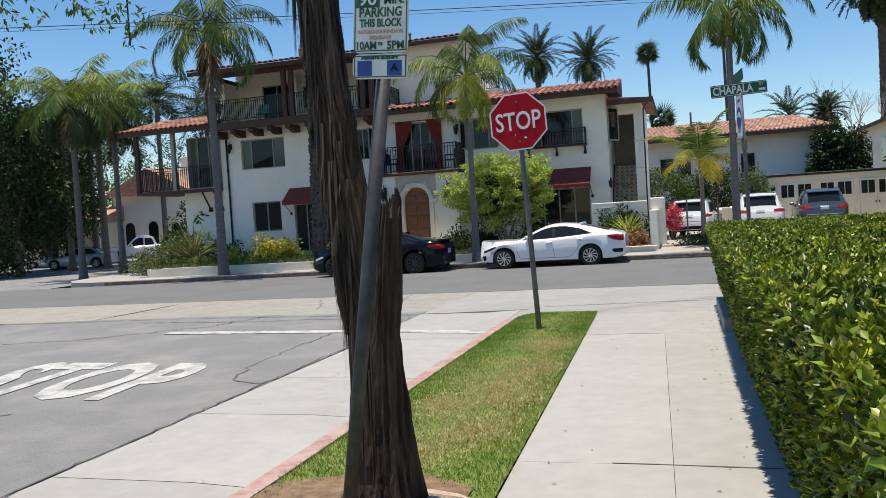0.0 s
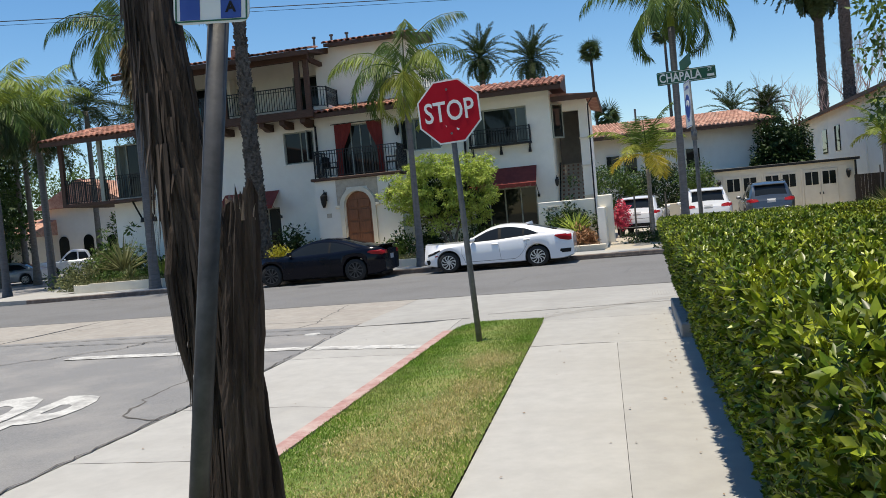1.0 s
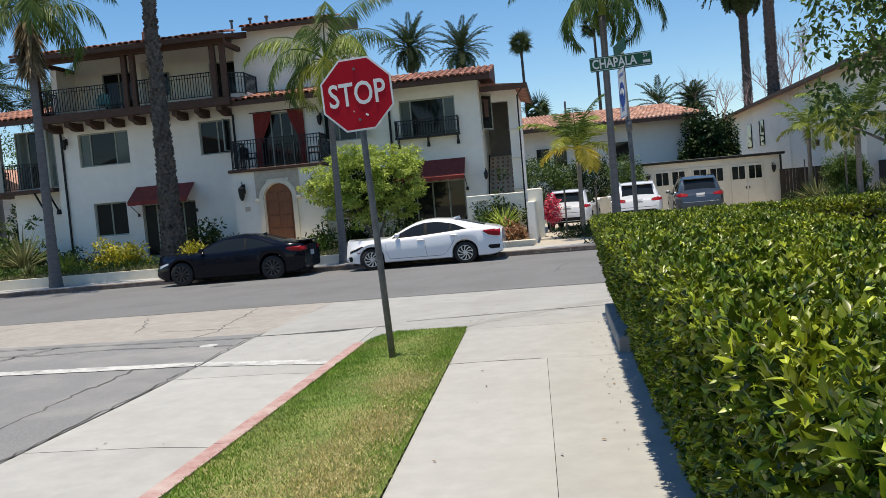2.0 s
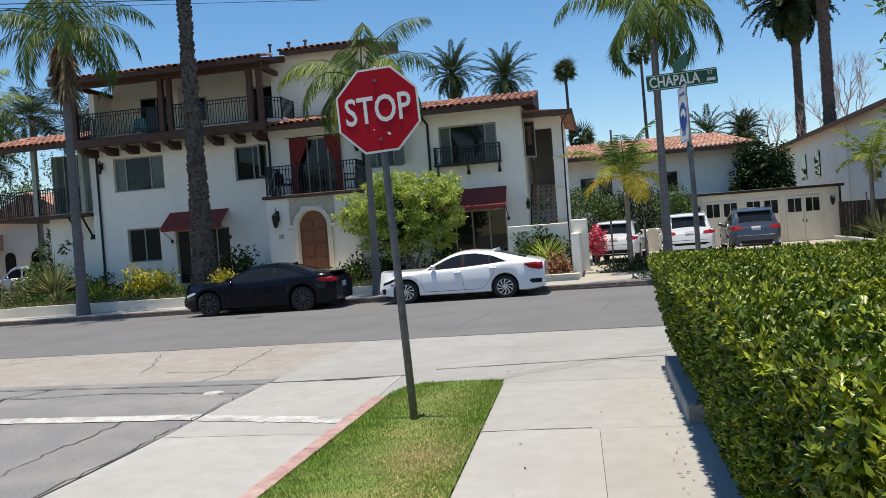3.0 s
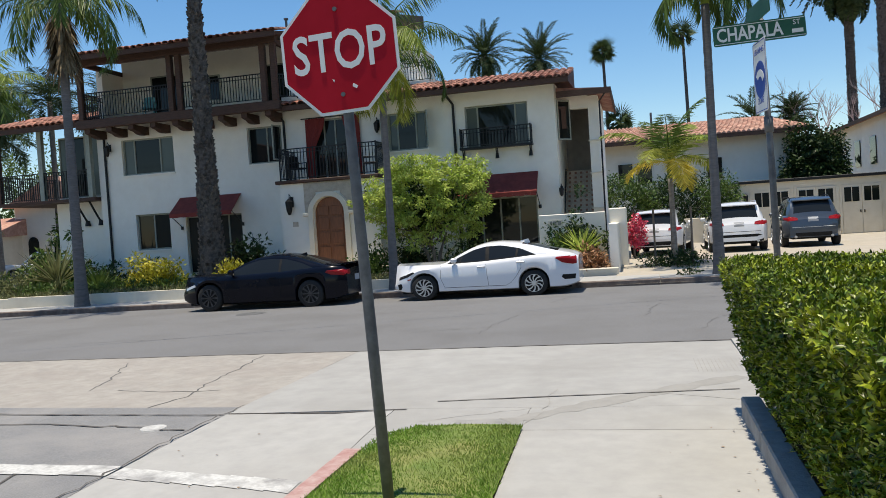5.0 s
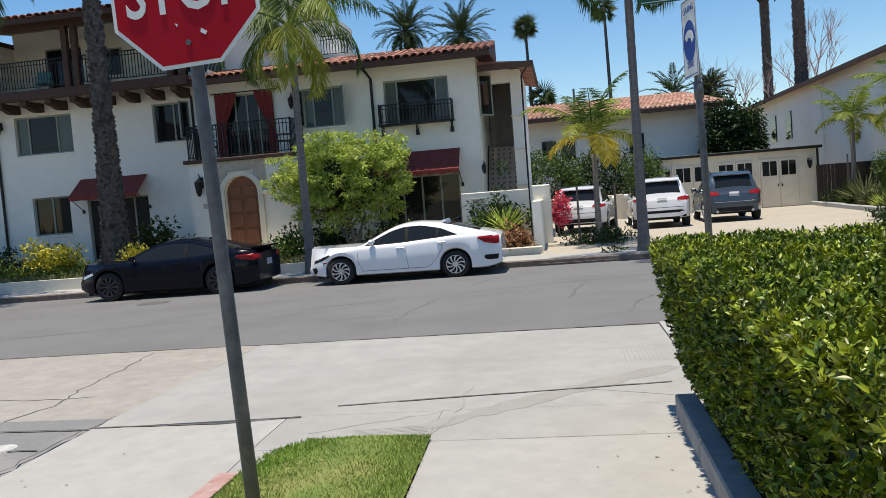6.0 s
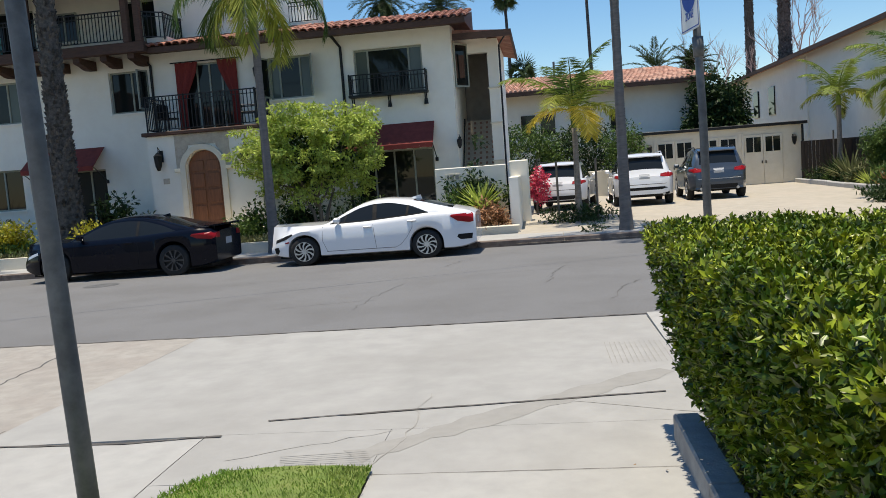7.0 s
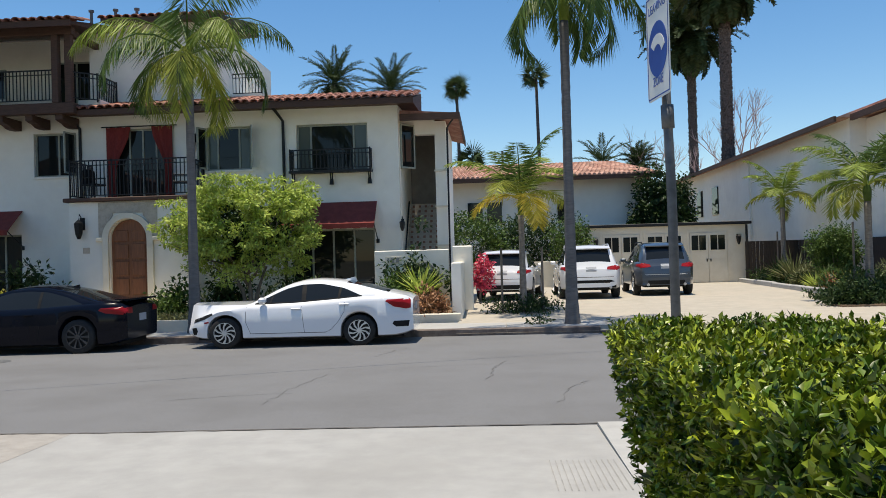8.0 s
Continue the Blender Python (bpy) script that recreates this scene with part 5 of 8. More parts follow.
        drop = 0.035 * min(1.0, high / 0.15) + 0.012
        crown = 0.035
        return [(x, 0.0, zb), (x, w * 0.86, zb), (x, w * 0.965, zb + 0.03), (x, w * 0.985, zb + 0.4 * (zm - zb)), (x, w * 0.992, zm), (x, w, zs), (x, w * 0.955, zt - 0.025),
                (x, yb, zt), (x, up((zt + zd) / 2), (zt + zd) / 2), (x, up(zd), zd), (x, up(max(zd, zr - drop)), max(zd, zr - drop)), (x, edge, zr), (x, edge * 0.55, zr + crown * 0.7), (x, 0.0, zr + crown)]

    def side(self, x, z):
        """How far out the skin stands at x and z."""
        row = self.section(x)
        ys, zs = [p[1] for p in row[2:11]], [p[2] for p in row[2:11]]
        return float(np.interp(z, zs, ys))

    def tail(self, y, z):
        """Where along x the skin begins behind, at y and z."""
        x = self.ends[0] + 0.002
        while x < self.ends[0] + 0.9:
            row = self.section(x)
            top = float(np.interp(-abs(y), [-p[1] for p in row[7:]], [p[2] for p in row[7:]]))
            if (z <= top if abs(y) <= row[7][1] else True) and abs(y) <= self.side(x, z):
                break
            x += 0.006
        return x

    def patch(self, name, outline, material, label="", out=0.005):
        """A thin piece laid on both flanks; its outline is in x and z."""
        for sd in (-1, 1):
            local(name, self.laid(outline, lambda a, b, o: (a, sd * (self.side(a, b) + o), b), out), material, self.c, label)

    def back(self, name, outline, material, label="", out=0.006, both=True):
        """A thin piece laid on the tail; its outline is in y and z."""
        for sd in (-1, 1) if both else (1,):
            local(name, self.laid([(sd * a, b) for a, b in outline], lambda a, b, o: (self.tail(a, b) - o, a, b), out), material, self.c, label)

    def laid(self, outline, put, out):
        s = Shape()
        pts = []
        for (a, b), (c, d) in zip(outline, outline[1:] + outline[:1]):
            pts += [(a + (c - a) * t / 3, b + (d - b) * t / 3) for t in range(3)]
        n = len(pts)
        ca, cb = sum(p[0] for p in pts) / n, sum(p[1] for p in pts) / n
        for q in (1.0, 0.66, 0.33):
            s.v += [put(ca + (a - ca) * q, cb + (b - cb) * q, out) for a, b in pts]
        s.v += [put(a, b, -0.012) for a, b in pts] + [put(ca, cb, out)]
        for i in range(n):
            j = (i + 1) % n
            s.f += [(i, j, n + j, n + i), (n + i, n + j, 2 * n + j, 2 * n + i), (2 * n + i, 2 * n + j, 4 * n), (3 * n + i, 3 * n + j, j, i)]
        return s

    def line(self, name, pts, material, w=0.008):
        """A narrow seam along points of x and z, on both flanks."""
        fine = []
        for (a, b), (c, d) in zip(pts, pts[1:]):
            k = max(1, int(math.hypot(c - a, d - b) / 0.08))
            fine += [(a + (c - a) * i / k, b + (d - b) * i / k) for i in range(k)]
        fine.append(pts[-1])
        for sd in (-1, 1):
            s = Shape()
            for i, (a, b) in enumerate(fine):
                (pa, pb), (na, nb) = fine[max(0, i - 1)], fine[min(len(fine) - 1, i + 1)]
                L = math.hypot(na - pa, nb - pb) or 1
                ox, oz = -(nb - pb) / L * w / 2, (na - pa) / L * w / 2
                for t in (-1, 1):
                    s.v.append((a + ox * t, sd * (self.side(a + ox * t, b + oz * t) + 0.003), b + oz * t))
            s.f += [(2 * i, 2 * i + 1, 2 * i + 3, 2 * i + 2) for i in range(len(fine) - 1)]
            local(name, s, material, self.c)

    def pillar(self, x, w, material, slant=0.0, name="pillar"):
        """An upright between side windows, standing a little proud of the glass."""
        for sd in (-1, 1):
            s = Shape()
            zb, zd = along_keys(self.belt, x), along_keys(self.dlo, x + slant)
            for t in (0.0, 0.5, 1.0):
                z = zb + (zd - zb) * t
                for e in (-w / 2, w / 2):
                    s.v.append((x + slant * t + e, sd * (self.side(x + slant * t + e, z) + 0.004), z))
            s.f += [(0, 1, 3, 2), (2, 3, 5, 4)]
            local(name, s, material, self.c)

    def fittings(self, mirror_x, handles, mirror_mat=None):
        for sd in (-1, 1):
            y, z = self.side(mirror_x, along_keys(self.belt, mirror_x)), along_keys(self.belt, mirror_x) + 0.02
            body = Shape().box(mirror_x - 0.05, mirror_x + 0.09, min(sd * (y + 0.03), sd * (y + 0.21)), max(sd * (y + 0.03), sd * (y + 0.21)), z, z + 0.13, bevel=0.04)
            body.box(mirror_x, mirror_x + 0.05, min(sd * (y - 0.03), sd * (y + 0.05)), max(sd * (y - 0.03), sd * (y + 0.05)), z - 0.02, z + 0.03)
            local("side_mirror", body, mirror_mat or self.paint, self.c)
            for hx, hz in handles:
                y = self.side(hx, hz)
                local("door_handle", Shape().box(hx - 0.10, hx + 0.10, min(sd * (y - 0.01), sd * (y + 0.028)), max(sd * (y - 0.01), sd * (y + 0.028)), hz - 0.018, hz + 0.018, bevel=0.012), self.paint, self.c)


ROADW = road_z(-2.2, 25.6)
W = Car("white fastback sedan with black windows parked at the kerb", PAINT_WHITE, pose(-2.2, 26.45, ROADW, 0, 0, 180) @ Matrix.Diagonal((1.0, 1.0, 0.95, 1.0)), 1.80, 0.19,
        [(-2.33, 0.90), (-2.25, 0.985), (-1.9, 1.03), (-1.3, 1.02), (-0.9, 0.985), (0.0, 0.92), (0.7, 0.90), (0.95, 0.905), (1.49, 0.83), (1.9, 0.70), (2.12, 0.58), (2.25, 0.42)],
        [(-2.33, 0.91), (-2.25, 1.0), (-1.9, 1.08), (-1.52, 1.18), (-1.2, 1.27), (-0.85, 1.34), (-0.42, 1.38), (-0.1, 1.365), (0.2, 1.29), (0.44, 1.18), (0.67, 1.055), (0.95, 0.905)],
        [(-1.36, 1.02), (-0.97, 1.20), (-0.5, 1.30), (-0.1, 1.29), (0.2, 1.215), (0.44, 1.105), (0.86, 0.90)],
        (-1.27, 1.43), 0.32, (-2.33, 2.25), (0.16, 0.93), (-1.86, -0.98), spokes=10, skew=0.42)
W.fittings(0.62, ((-0.02, 0.80), (-0.98, 0.87)))
W.line("door_seam", [(0.98, 0.86), (1.0, 0.55), (0.9, 0.30)], SEAM)
W.line("door_seam", [(-0.13, 0.92), (-0.15, 0.60), (-0.18, 0.30)], SEAM)
W.line("door_seam", [(-1.0, 0.98), (-0.98, 0.72), (-0.86, 0.52), (-0.72, 0.36), (-0.6, 0.30)], SEAM)
W.line("sill_line", [(0.92, 0.30), (-0.6, 0.30)], SEAM, 0.012)
W.line("window_trim", [(0.82, 0.915), (0.0, 0.935), (-0.9, 0.998), (-1.3, 1.035)], TRIM, 0.02)
W.pillar(-0.16, 0.09, TRIM), W.pillar(-0.86, 0.05, TRIM, -0.04), W.pillar(0.52, 0.03, TRIM, -0.06)
W.patch("tail_lamp", [(-2.26, 0.96), (-1.84, 0.945), (-1.80, 0.915), (-1.96, 0.80), (-2.20, 0.745), (-2.29, 0.76), (-2.29, 0.92)], LIGHT_RED, "red wraparound tail lamp", 0.012)
W.patch("head_lamp", [(2.12, 0.60), (1.70, 0.74), (1.66, 0.71), (1.85, 0.61), (2.12, 0.53)], TRIM, "dark slim head lamp", 0.008)
W.patch("side_marker", [(1.87, 0.55), (1.76, 0.565), (1.76, 0.535), (1.85, 0.52)], LIGHT_RED, "orange side marker", 0.007)
W.patch("bumper_vent", [(-2.26, 0.50), (-1.96, 0.50), (-1.93, 0.44), (-2.0, 0.38), (-2.24, 0.38)], TRIM, "black bumper vent", 0.006)
W.patch("fog_recess", [(2.16, 0.42), (2.05, 0.44), (2.02, 0.36), (2.06, 0.28), (2.13, 0.28)], TRIM, "black fog lamp recess", 0.006)
W.back("number_plate", [(-0.16, 0.70), (0.16, 0.70), (0.16, 0.84), (-0.16, 0.84)], PLATE, "blank pale number plate", both=False)
local("antenna_fin", Shape().prism([(-1.12, 1.31), (-0.84, 1.36), (-1.08, 1.42)], -0.025, 0.025), PAINT_WHITE, W.c)

B = Car("black two-door coupe with a boot spoiler at the kerb", PAINT_BLACK, pose(-7.95, 26.35, road_z(-7.9, 25.6), 0, 0, 180), 1.84, 0.17,
        [(-2.33, 0.86), (-2.26, 0.97), (-1.9, 1.01), (-1.4, 0.985), (-0.6, 0.93), (0.5, 0.90), (1.1, 0.89), (1.6, 0.82), (2.05, 0.70), (2.25, 0.60), (2.33, 0.50)],
        [(-2.33, 0.87), (-2.26, 0.985), (-1.78, 1.04), (-1.4, 1.14), (-1.0, 1.26), (-0.6, 1.34), (-0.25, 1.355), (0.1, 1.32), (0.4, 1.235), (0.75, 1.08), (1.1, 0.89)],
        [(-1.46, 0.985), (-1.15, 1.12), (-0.7, 1.24), (-0.3, 1.27), (0.1, 1.245), (0.4, 1.16), (1.0, 0.89)],
        (-1.38, 1.43), 0.345, (-2.33, 2.33), (0.1, 1.08), (-1.72, -0.85), mat("dark_alloy", (0.05, 0.05, 0.053), (0.10, 0.10, 0.105), 0.4, 8, metal=0.7), 10, 0.0)
B.fittings(0.72, ((-0.38, 0.80),), PAINT_BLACK)
B.line("door_seam", [(0.92, 0.86), (0.95, 0.5), (0.85, 0.28)], TRIM)
B.line("door_seam", [(-0.55, 0.92), (-0.6, 0.6), (-0.55, 0.28)], TRIM)
B.pillar(-0.55, 0.06, TRIM)
B.patch("tail_lamp", [(-2.25, 0.92), (-1.86, 0.90), (-1.82, 0.86), (-1.95, 0.80), (-2.26, 0.76), (-2.29, 0.80)], LIGHT_RED, "red tail lamp", 0.012)
B.back("tail_lamp", [(0.50, 0.78), (0.76, 0.78), (0.76, 0.90), (0.52, 0.90)], LIGHT_RED, "red tail lamp", 0.012)
B.patch("head_lamp", [(2.2, 0.62), (1.85, 0.70), (1.82, 0.65), (2.18, 0.54)], LIGHT_CLEAR, "clear head lamp", 0.008)
B.back("number_plate", [(-0.17, 0.60), (0.17, 0.60), (0.17, 0.75), (-0.17, 0.75)], PLATE, "blank pale number plate", both=False)
local("boot_spoiler", Shape().prism([(-2.36, 1.035), (-2.05, 1.05), (-2.05, 1.065), (-2.36, 1.075)], -0.66, 0.66).box(-2.22, -2.17, -0.5, -0.46, 0.97, 1.05).box(-2.22, -2.17, 0.46, 0.5, 0.97, 1.05), PAINT_BLACK, B.c)
local("antenna_fin", Shape().prism([(-1.0, 1.28), (-0.82, 1.33), (-0.98, 1.37)], -0.02, 0.02), PAINT_BLACK, B.c)

SUV_BELT = [(-2.27, 0.80), (-2.22, 0.99), (-2.1, 1.06), (-1.6, 1.07), (0.0, 1.02), (1.0, 1.02), (1.6, 0.95), (2.1, 0.83), (2.27, 0.68)]
SUV_ROOF = [(-2.27, 0.81), (-2.22, 1.0), (-2.16, 1.10), (-2.0, 1.40), (-1.86, 1.545), (-1.4, 1.62), (-0.5, 1.65), (0.0, 1.60), (0.35, 1.46), (1.0, 1.02)]
SUV_DLO = [(-1.98, 1.06), (-1.74, 1.33), (-1.3, 1.49), (-0.2, 1.52), (0.25, 1.41), (0.85, 1.02)]
for lab, pt, x, y, turn, w, tall, two in (("small white sport utility car parked in a driveway", PAINT_WHITE, 2.35, 37.2, 82, 1.84, 0.95, False), ("white sport utility car with dark bumper trim in a driveway", PAINT_WHITE, 4.78, 37.0, 89, 1.90, 1.0, True), ("dark blue-grey sport utility car parked by garages", PAINT_GREY, 7.28, 38.0, 88, 1.88, 1.02, False)):
    up = lambda keys: [(a, b * tall) for a, b in keys]
    S = Car(lab, pt, pose(x, y, drive_z(x, y - 2), 0, 0, turn), w, 0.30, up(SUV_BELT), up(SUV_ROOF), up(SUV_DLO), (-1.38, 1.38), 0.36, (-2.27, 2.27), (0.2, 0.98), (-2.155, -1.875), spokes=7, group="cars in the driveway", lean=0.30)
    S.fittings(0.62, ((-0.1, 0.92 * tall), (-1.05, 0.95 * tall)), None if not two else PAINT_WHITE)
    for dx in (-1.0, -0.02, 0.95):
        S.line("door_seam", [(dx, 0.98 * tall), (dx, 0.42)], SEAM)
    S.pillar(-0.08, 0.1, TRIM), S.pillar(-1.1, 0.08, TRIM)
    h = w / 2
    S.back("tail_lamp", [(h * 0.50, 0.90 * tall), (h * 0.84, 0.87 * tall), (h * 0.88, 0.98 * tall), (h * 0.78, 1.03 * tall), (h * 0.52, 0.98 * tall)], LIGHT_RED, "red tail lamp", 0.012)
    S.patch("tail_lamp", [(-2.2, 0.89 * tall), (-1.95, 0.92 * tall), (-1.95, 1.0 * tall), (-2.16, 1.0 * tall)], LIGHT_RED, "red tail lamp", 0.01)
    S.back("number_plate", [(-0.16, 0.84 * tall), (0.16, 0.84 * tall), (0.16, 0.99 * tall), (-0.16, 0.99 * tall)], PLATE, "blank pale number plate", both=False)
    S.back("lower_bumper", [(-h * 0.78, 0.34), (h * 0.78, 0.34), (h * 0.80, 0.52), (h * 0.62, 0.58), (-h * 0.62, 0.58), (-h * 0.80, 0.52)], TRIM if two else pt, "lower bumper", both=False)
    S.back("bumper_insert", [(-h * 0.6, 0.36), (h * 0.6, 0.36), (h * 0.6, 0.49), (-h * 0.6, 0.49)], pt if two else TRIM, out=0.012, both=False)
    S.back("bumper_line", [(-h * 0.8, 0.665), (h * 0.8, 0.665), (h * 0.8, 0.68), (-h * 0.8, 0.68)], TRIM if pt is PAINT_WHITE else ALLOY, both=False)
    for sd in (-1, 1):
        local("exhaust", Shape().tube([(-2.32, sd * w * 0.3, 0.36), (-2.18, sd * w * 0.3, 0.36)], [0.045, 0.045], 10), ALLOY, S.c)
        local("roof_rail", Shape().tube([(-1.6, sd * w * 0.33, 1.60 * tall), (-1.4, sd * w * 0.33, 1.68 * tall), (0.0, sd * w * 0.33, 1.67 * tall), (0.2, sd * w * 0.33, 1.56 * tall)], [0.018] * 4, 6), ALLOY if two else TRIM, S.c)
    local("rear_spoiler", Shape().prism([(-2.02, 1.525 * tall), (-1.75, 1.60 * tall), (-1.75, 1.625 * tall), (-2.03, 1.555 * tall)], -w * 0.32, w * 0.32), pt, S.c)

S = Car("silver sedan parked in the side street", PAINT_SILVER, pose(-37.0, 46, -0.29, 0, 0, 200), 1.8, 0.2,
        [(-2.3, 0.85), (-2.2, 0.97), (-1.0, 0.95), (0.9, 0.90), (1.6, 0.80), (2.1, 0.68), (2.3, 0.5)], [(-2.3, 0.86), (-2.2, 0.975), (-1.75, 1.0), (-1.1, 1.33), (-0.2, 1.42), (0.3, 1.34), (1.0, 0.90)],
        [(-1.5, 0.96), (-1.0, 1.25), (-0.2, 1.33), (0.3, 1.25), (0.9, 0.9)], (-1.35, 1.35), 0.32, (-2.3, 2.3), (0.2, 0.98), (-1.7, -1.05))
S.fittings(0.65, ((-0.1, 0.8), (-0.95, 0.84)))
S.pillar(-0.1, 0.08, TRIM)
T = Car("white pickup truck parked in the side street", PAINT_WHITE, pose(-37.4, 53.5, -0.26, 0, 0, 215), 1.95, 0.42,
        [(-2.8, 1.08), (-2.74, 1.18), (-0.6, 1.2), (1.1, 1.15), (2.3, 1.06), (2.7, 0.95), (2.8, 0.75)], [(-2.8, 1.09), (-2.74, 1.19), (-0.85, 1.21), (-0.72, 1.75), (-0.3, 1.9), (0.4, 1.9), (0.7, 1.75), (1.25, 1.15)],
        [(-0.72, 1.2), (-0.55, 1.7), (0.4, 1.76), (0.65, 1.62), (1.1, 1.15)], (-1.75, 1.75), 0.4, (-2.8, 2.8), (0.55, 1.22), (-0.84, -0.7), lean=0.25)
T.fittings(0.85, ((-0.2, 1.05),))
T.pillar(0.0, 0.1, PAINT_WHITE)
local("grille", Shape().box(2.77, 2.83, -0.55, 0.55, 0.62, 0.9, bevel=0.02), TRIM, T.c, "black grille")

# ---- signs and posts ----
def plate(name, outline, y0, y1, material, parent, label=""):
    return part(name, Shape().prism(outline, y0, y1), material, parent, label)
FACE = Matrix.Rotation(radians(90), 4, "X")        # writing upright, facing -y

STOP = thing("stop_sign", "red octagonal stop sign on a leaning steel post", "road sign")
tilt = math.degrees(math.atan2(-0.125, 2.767))
lean = pose(0.006, 10.9, 0.0, -1.2, tilt, 0)
part("post", Shape().tube([(0, 0, -0.1), (0, 0, 1.1), (0, 0, 2.35), (0, 0, 3.16)], [0.036, 0.036, 0.033, 0.033], 12), STEEL, STOP, "weathered grey steel post", True).matrix_basis = lean
SZ = 2.77
def octagon(r):
    return [(r / math.cos(math.pi / 8) * math.cos(math.pi / 8 + k * math.pi / 4), r / math.cos(math.pi / 8) * math.sin(math.pi / 8 + k * math.pi / 4)) for k in range(8)]
face_m = lean @ Matrix.Translation((0, -0.05, SZ)) @ Matrix.Rotation(radians(0.0), 4, "Y")
back = part("plate", Shape().prism(octagon(0.373), -0.004, 0.0), SIGN_WHITE, STOP, "white edged octagonal plate")
back.matrix_basis = face_m
red = part("red_face", Shape().prism(octagon(0.354), -0.007, -0.0045), SIGN_RED, STOP, "red reflective face")
red.matrix_basis = face_m
writing("STOP", 0.335, face_m @ Matrix.Translation((0, -0.010, -0.005)) @ FACE, SIGN_WHITE, STOP, "lettering", width=0.60, depth=0.0015, bold=0.004)
for z in (-0.26, 0.26):
    part("bolt", Shape().tube([(0, -0.015, z), (0, -0.006, z)], [0.014, 0.014], 8), STEEL, STOP).matrix_basis = face_m
part("scratch", Shape().prism([(0.07, -0.20), (0.10, -0.22), (0.09, -0.235), (0.065, -0.22)], -0.0085, -0.0072).prism([(-0.06, -0.16), (-0.045, -0.165), (-0.05, -0.18)], -0.0085, -0.0072), SIGN_WHITE, STOP).matrix_basis = face_m

PARK = thing("parking_sign", "green and white parking sign on a leaning post", "road sign")
pl = pose(0.205, 4.0, 0.0, 0, math.degrees(math.atan2(0.345, 2.23)), 0)
# the post's shaded side comes from its darker steel colour
part("post", Shape().tube([(0, 0, -0.1), (0, 0, 1.2), (0, 0, 2.72)], [0.036, 0.036, 0.036], 12), STEEL_SHADED, PARK, "weathered grey steel post", True).matrix_basis = pl
pf = pl @ Matrix.Translation((0.0, -0.045, 2.275)) @ Matrix.Rotation(radians(-4.0), 4, "Y")
def rounded(x0, x1, z0, z1, r=0.03):
    return [(cx + r * math.cos(a), cz + r * math.sin(a)) for cx, cz, s in ((x1 - r, z1 - r, 0), (x0 + r, z1 - r, 1), (x0 + r, z0 + r, 2), (x1 - r, z0 + r, 3)) for a in [math.pi / 2 * (s + k / 4) for k in range(5)]]
def onplate(shape, material, name, label=""):
    ob = part(name, shape, material, PARK, label)
    ob.matrix_basis = pf
onplate(Shape().prism(rounded(-0.14, 0.14, 0.0, 0.118), -0.004, 0), SIGN_WHITE, "plate", "white permit plate")
onplate(Shape().prism(rounded(-0.14, 0.14, 0.124, 0.425), -0.004, 0), SIGN_WHITE, "plate", "white parking plate")
def border(x0, x1, z0, z1, w=0.006):
    s = Shape()
    for a, b, c, d in ((x0, x1, z0, z0 + w), (x0, x1, z1 - w, z1), (x0, x0 + w, z0 + w, z1 - w), (x1 - w, x1, z0 + w, z1 - w)):
        s.box(a, b, -0.0062, -0.0042, c, d)
    return s
onplate(border(-0.133, 0.133, 0.007, 0.111, 0.005), SIGN_GREEN, "border")
onplate(border(-0.133, 0.133, 0.131, 0.418, 0.005), SIGN_GREEN, "border")
onplate(Shape().box(-0.125, -0.005, -0.0062, -0.0042, 0.338, 0.41), SIGN_GREEN, "number_field")
for x in (-0.078, 0.074):
    onplate(Shape().box(x - 0.037, x + 0.037, -0.0062, -0.0042, 0.014, 0.086), SIGN_BLUE, "permit_field")
for text, size, x, z, w, mt in (("90", 0.08, -0.066, 0.374, 0.09, SIGN_WHITE), ("MIN.", 0.06, 0.068, 0.370, 0.1, SIGN_GREEN), ("PARKING", 0.062, 0.0, 0.312, 0.215, SIGN_GREEN), ("THIS BLOCK", 0.052, 0.0, 0.262, 0.215, SIGN_GREEN), ("10AM", 0.052, -0.072, 0.156, 0.1, SIGN_GREEN), ("5PM", 0.052, 0.078, 0.156, 0.085, SIGN_GREEN), ("TO", 0.02, 0.0, 0.164, 0.024, SIGN_GREEN), ("SATURDAYS SUNDAYS", 0.021, 0.0, 0.222, 0.23, SIGN_FADED), ("HOLIDAYS", 0.021, 0.0, 0.194, 0.11, SIGN_FADED), ("PERMITS EXEMPT", 0.016, 0.0, 0.098, 0.19, SIGN_GREEN), ("A", 0.05, 0.074, 0.05, 0.04, TRIM)):
    writing(text, size, pf @ Matrix.Translation((x, -0.0075, z)) @ FACE, mt, PARK, "lettering", width=w, depth=0.0008, bold=0.0014)

CH = thing("street_sign", "green street name sign on a steel post behind the hedge", "road sign")
part("post", Shape().tube([(2.965, 15.27, -0.1), (2.955, 15.27, 2.0), (2.915, 15.27, 3.60)], [0.034, 0.034, 0.030], 12).tube([(2.946, 15.27, 2.42), (2.942, 15.27, 2.58)], [0.045, 0.045], 12), STEEL, CH, "weathered grey steel post", True)
blade = pose(2.89, 15.2, 3.45, 0, -2.6, 7)
part("blade", Shape().prism(rounded(-0.46, 0.46, -0.105, 0.105, 0.02), -0.006, 0.006), SIGN_GREEN, CH, "green name blade").matrix_basis = blade
part("blade_border", Shape().box(-0.45, 0.45, -0.0085, -0.0065, 0.085, 0.092).box(-0.45, 0.45, -0.0085, -0.0065, -0.092, -0.085), SIGN_WHITE, CH).matrix_basis = blade
writing("CHAPALA", 0.19, blade @ Matrix.Translation((-0.10, -0.009, -0.005)) @ FACE, SIGN_WHITE, CH, "lettering", width=0.66, depth=0.001, bold=0.004)
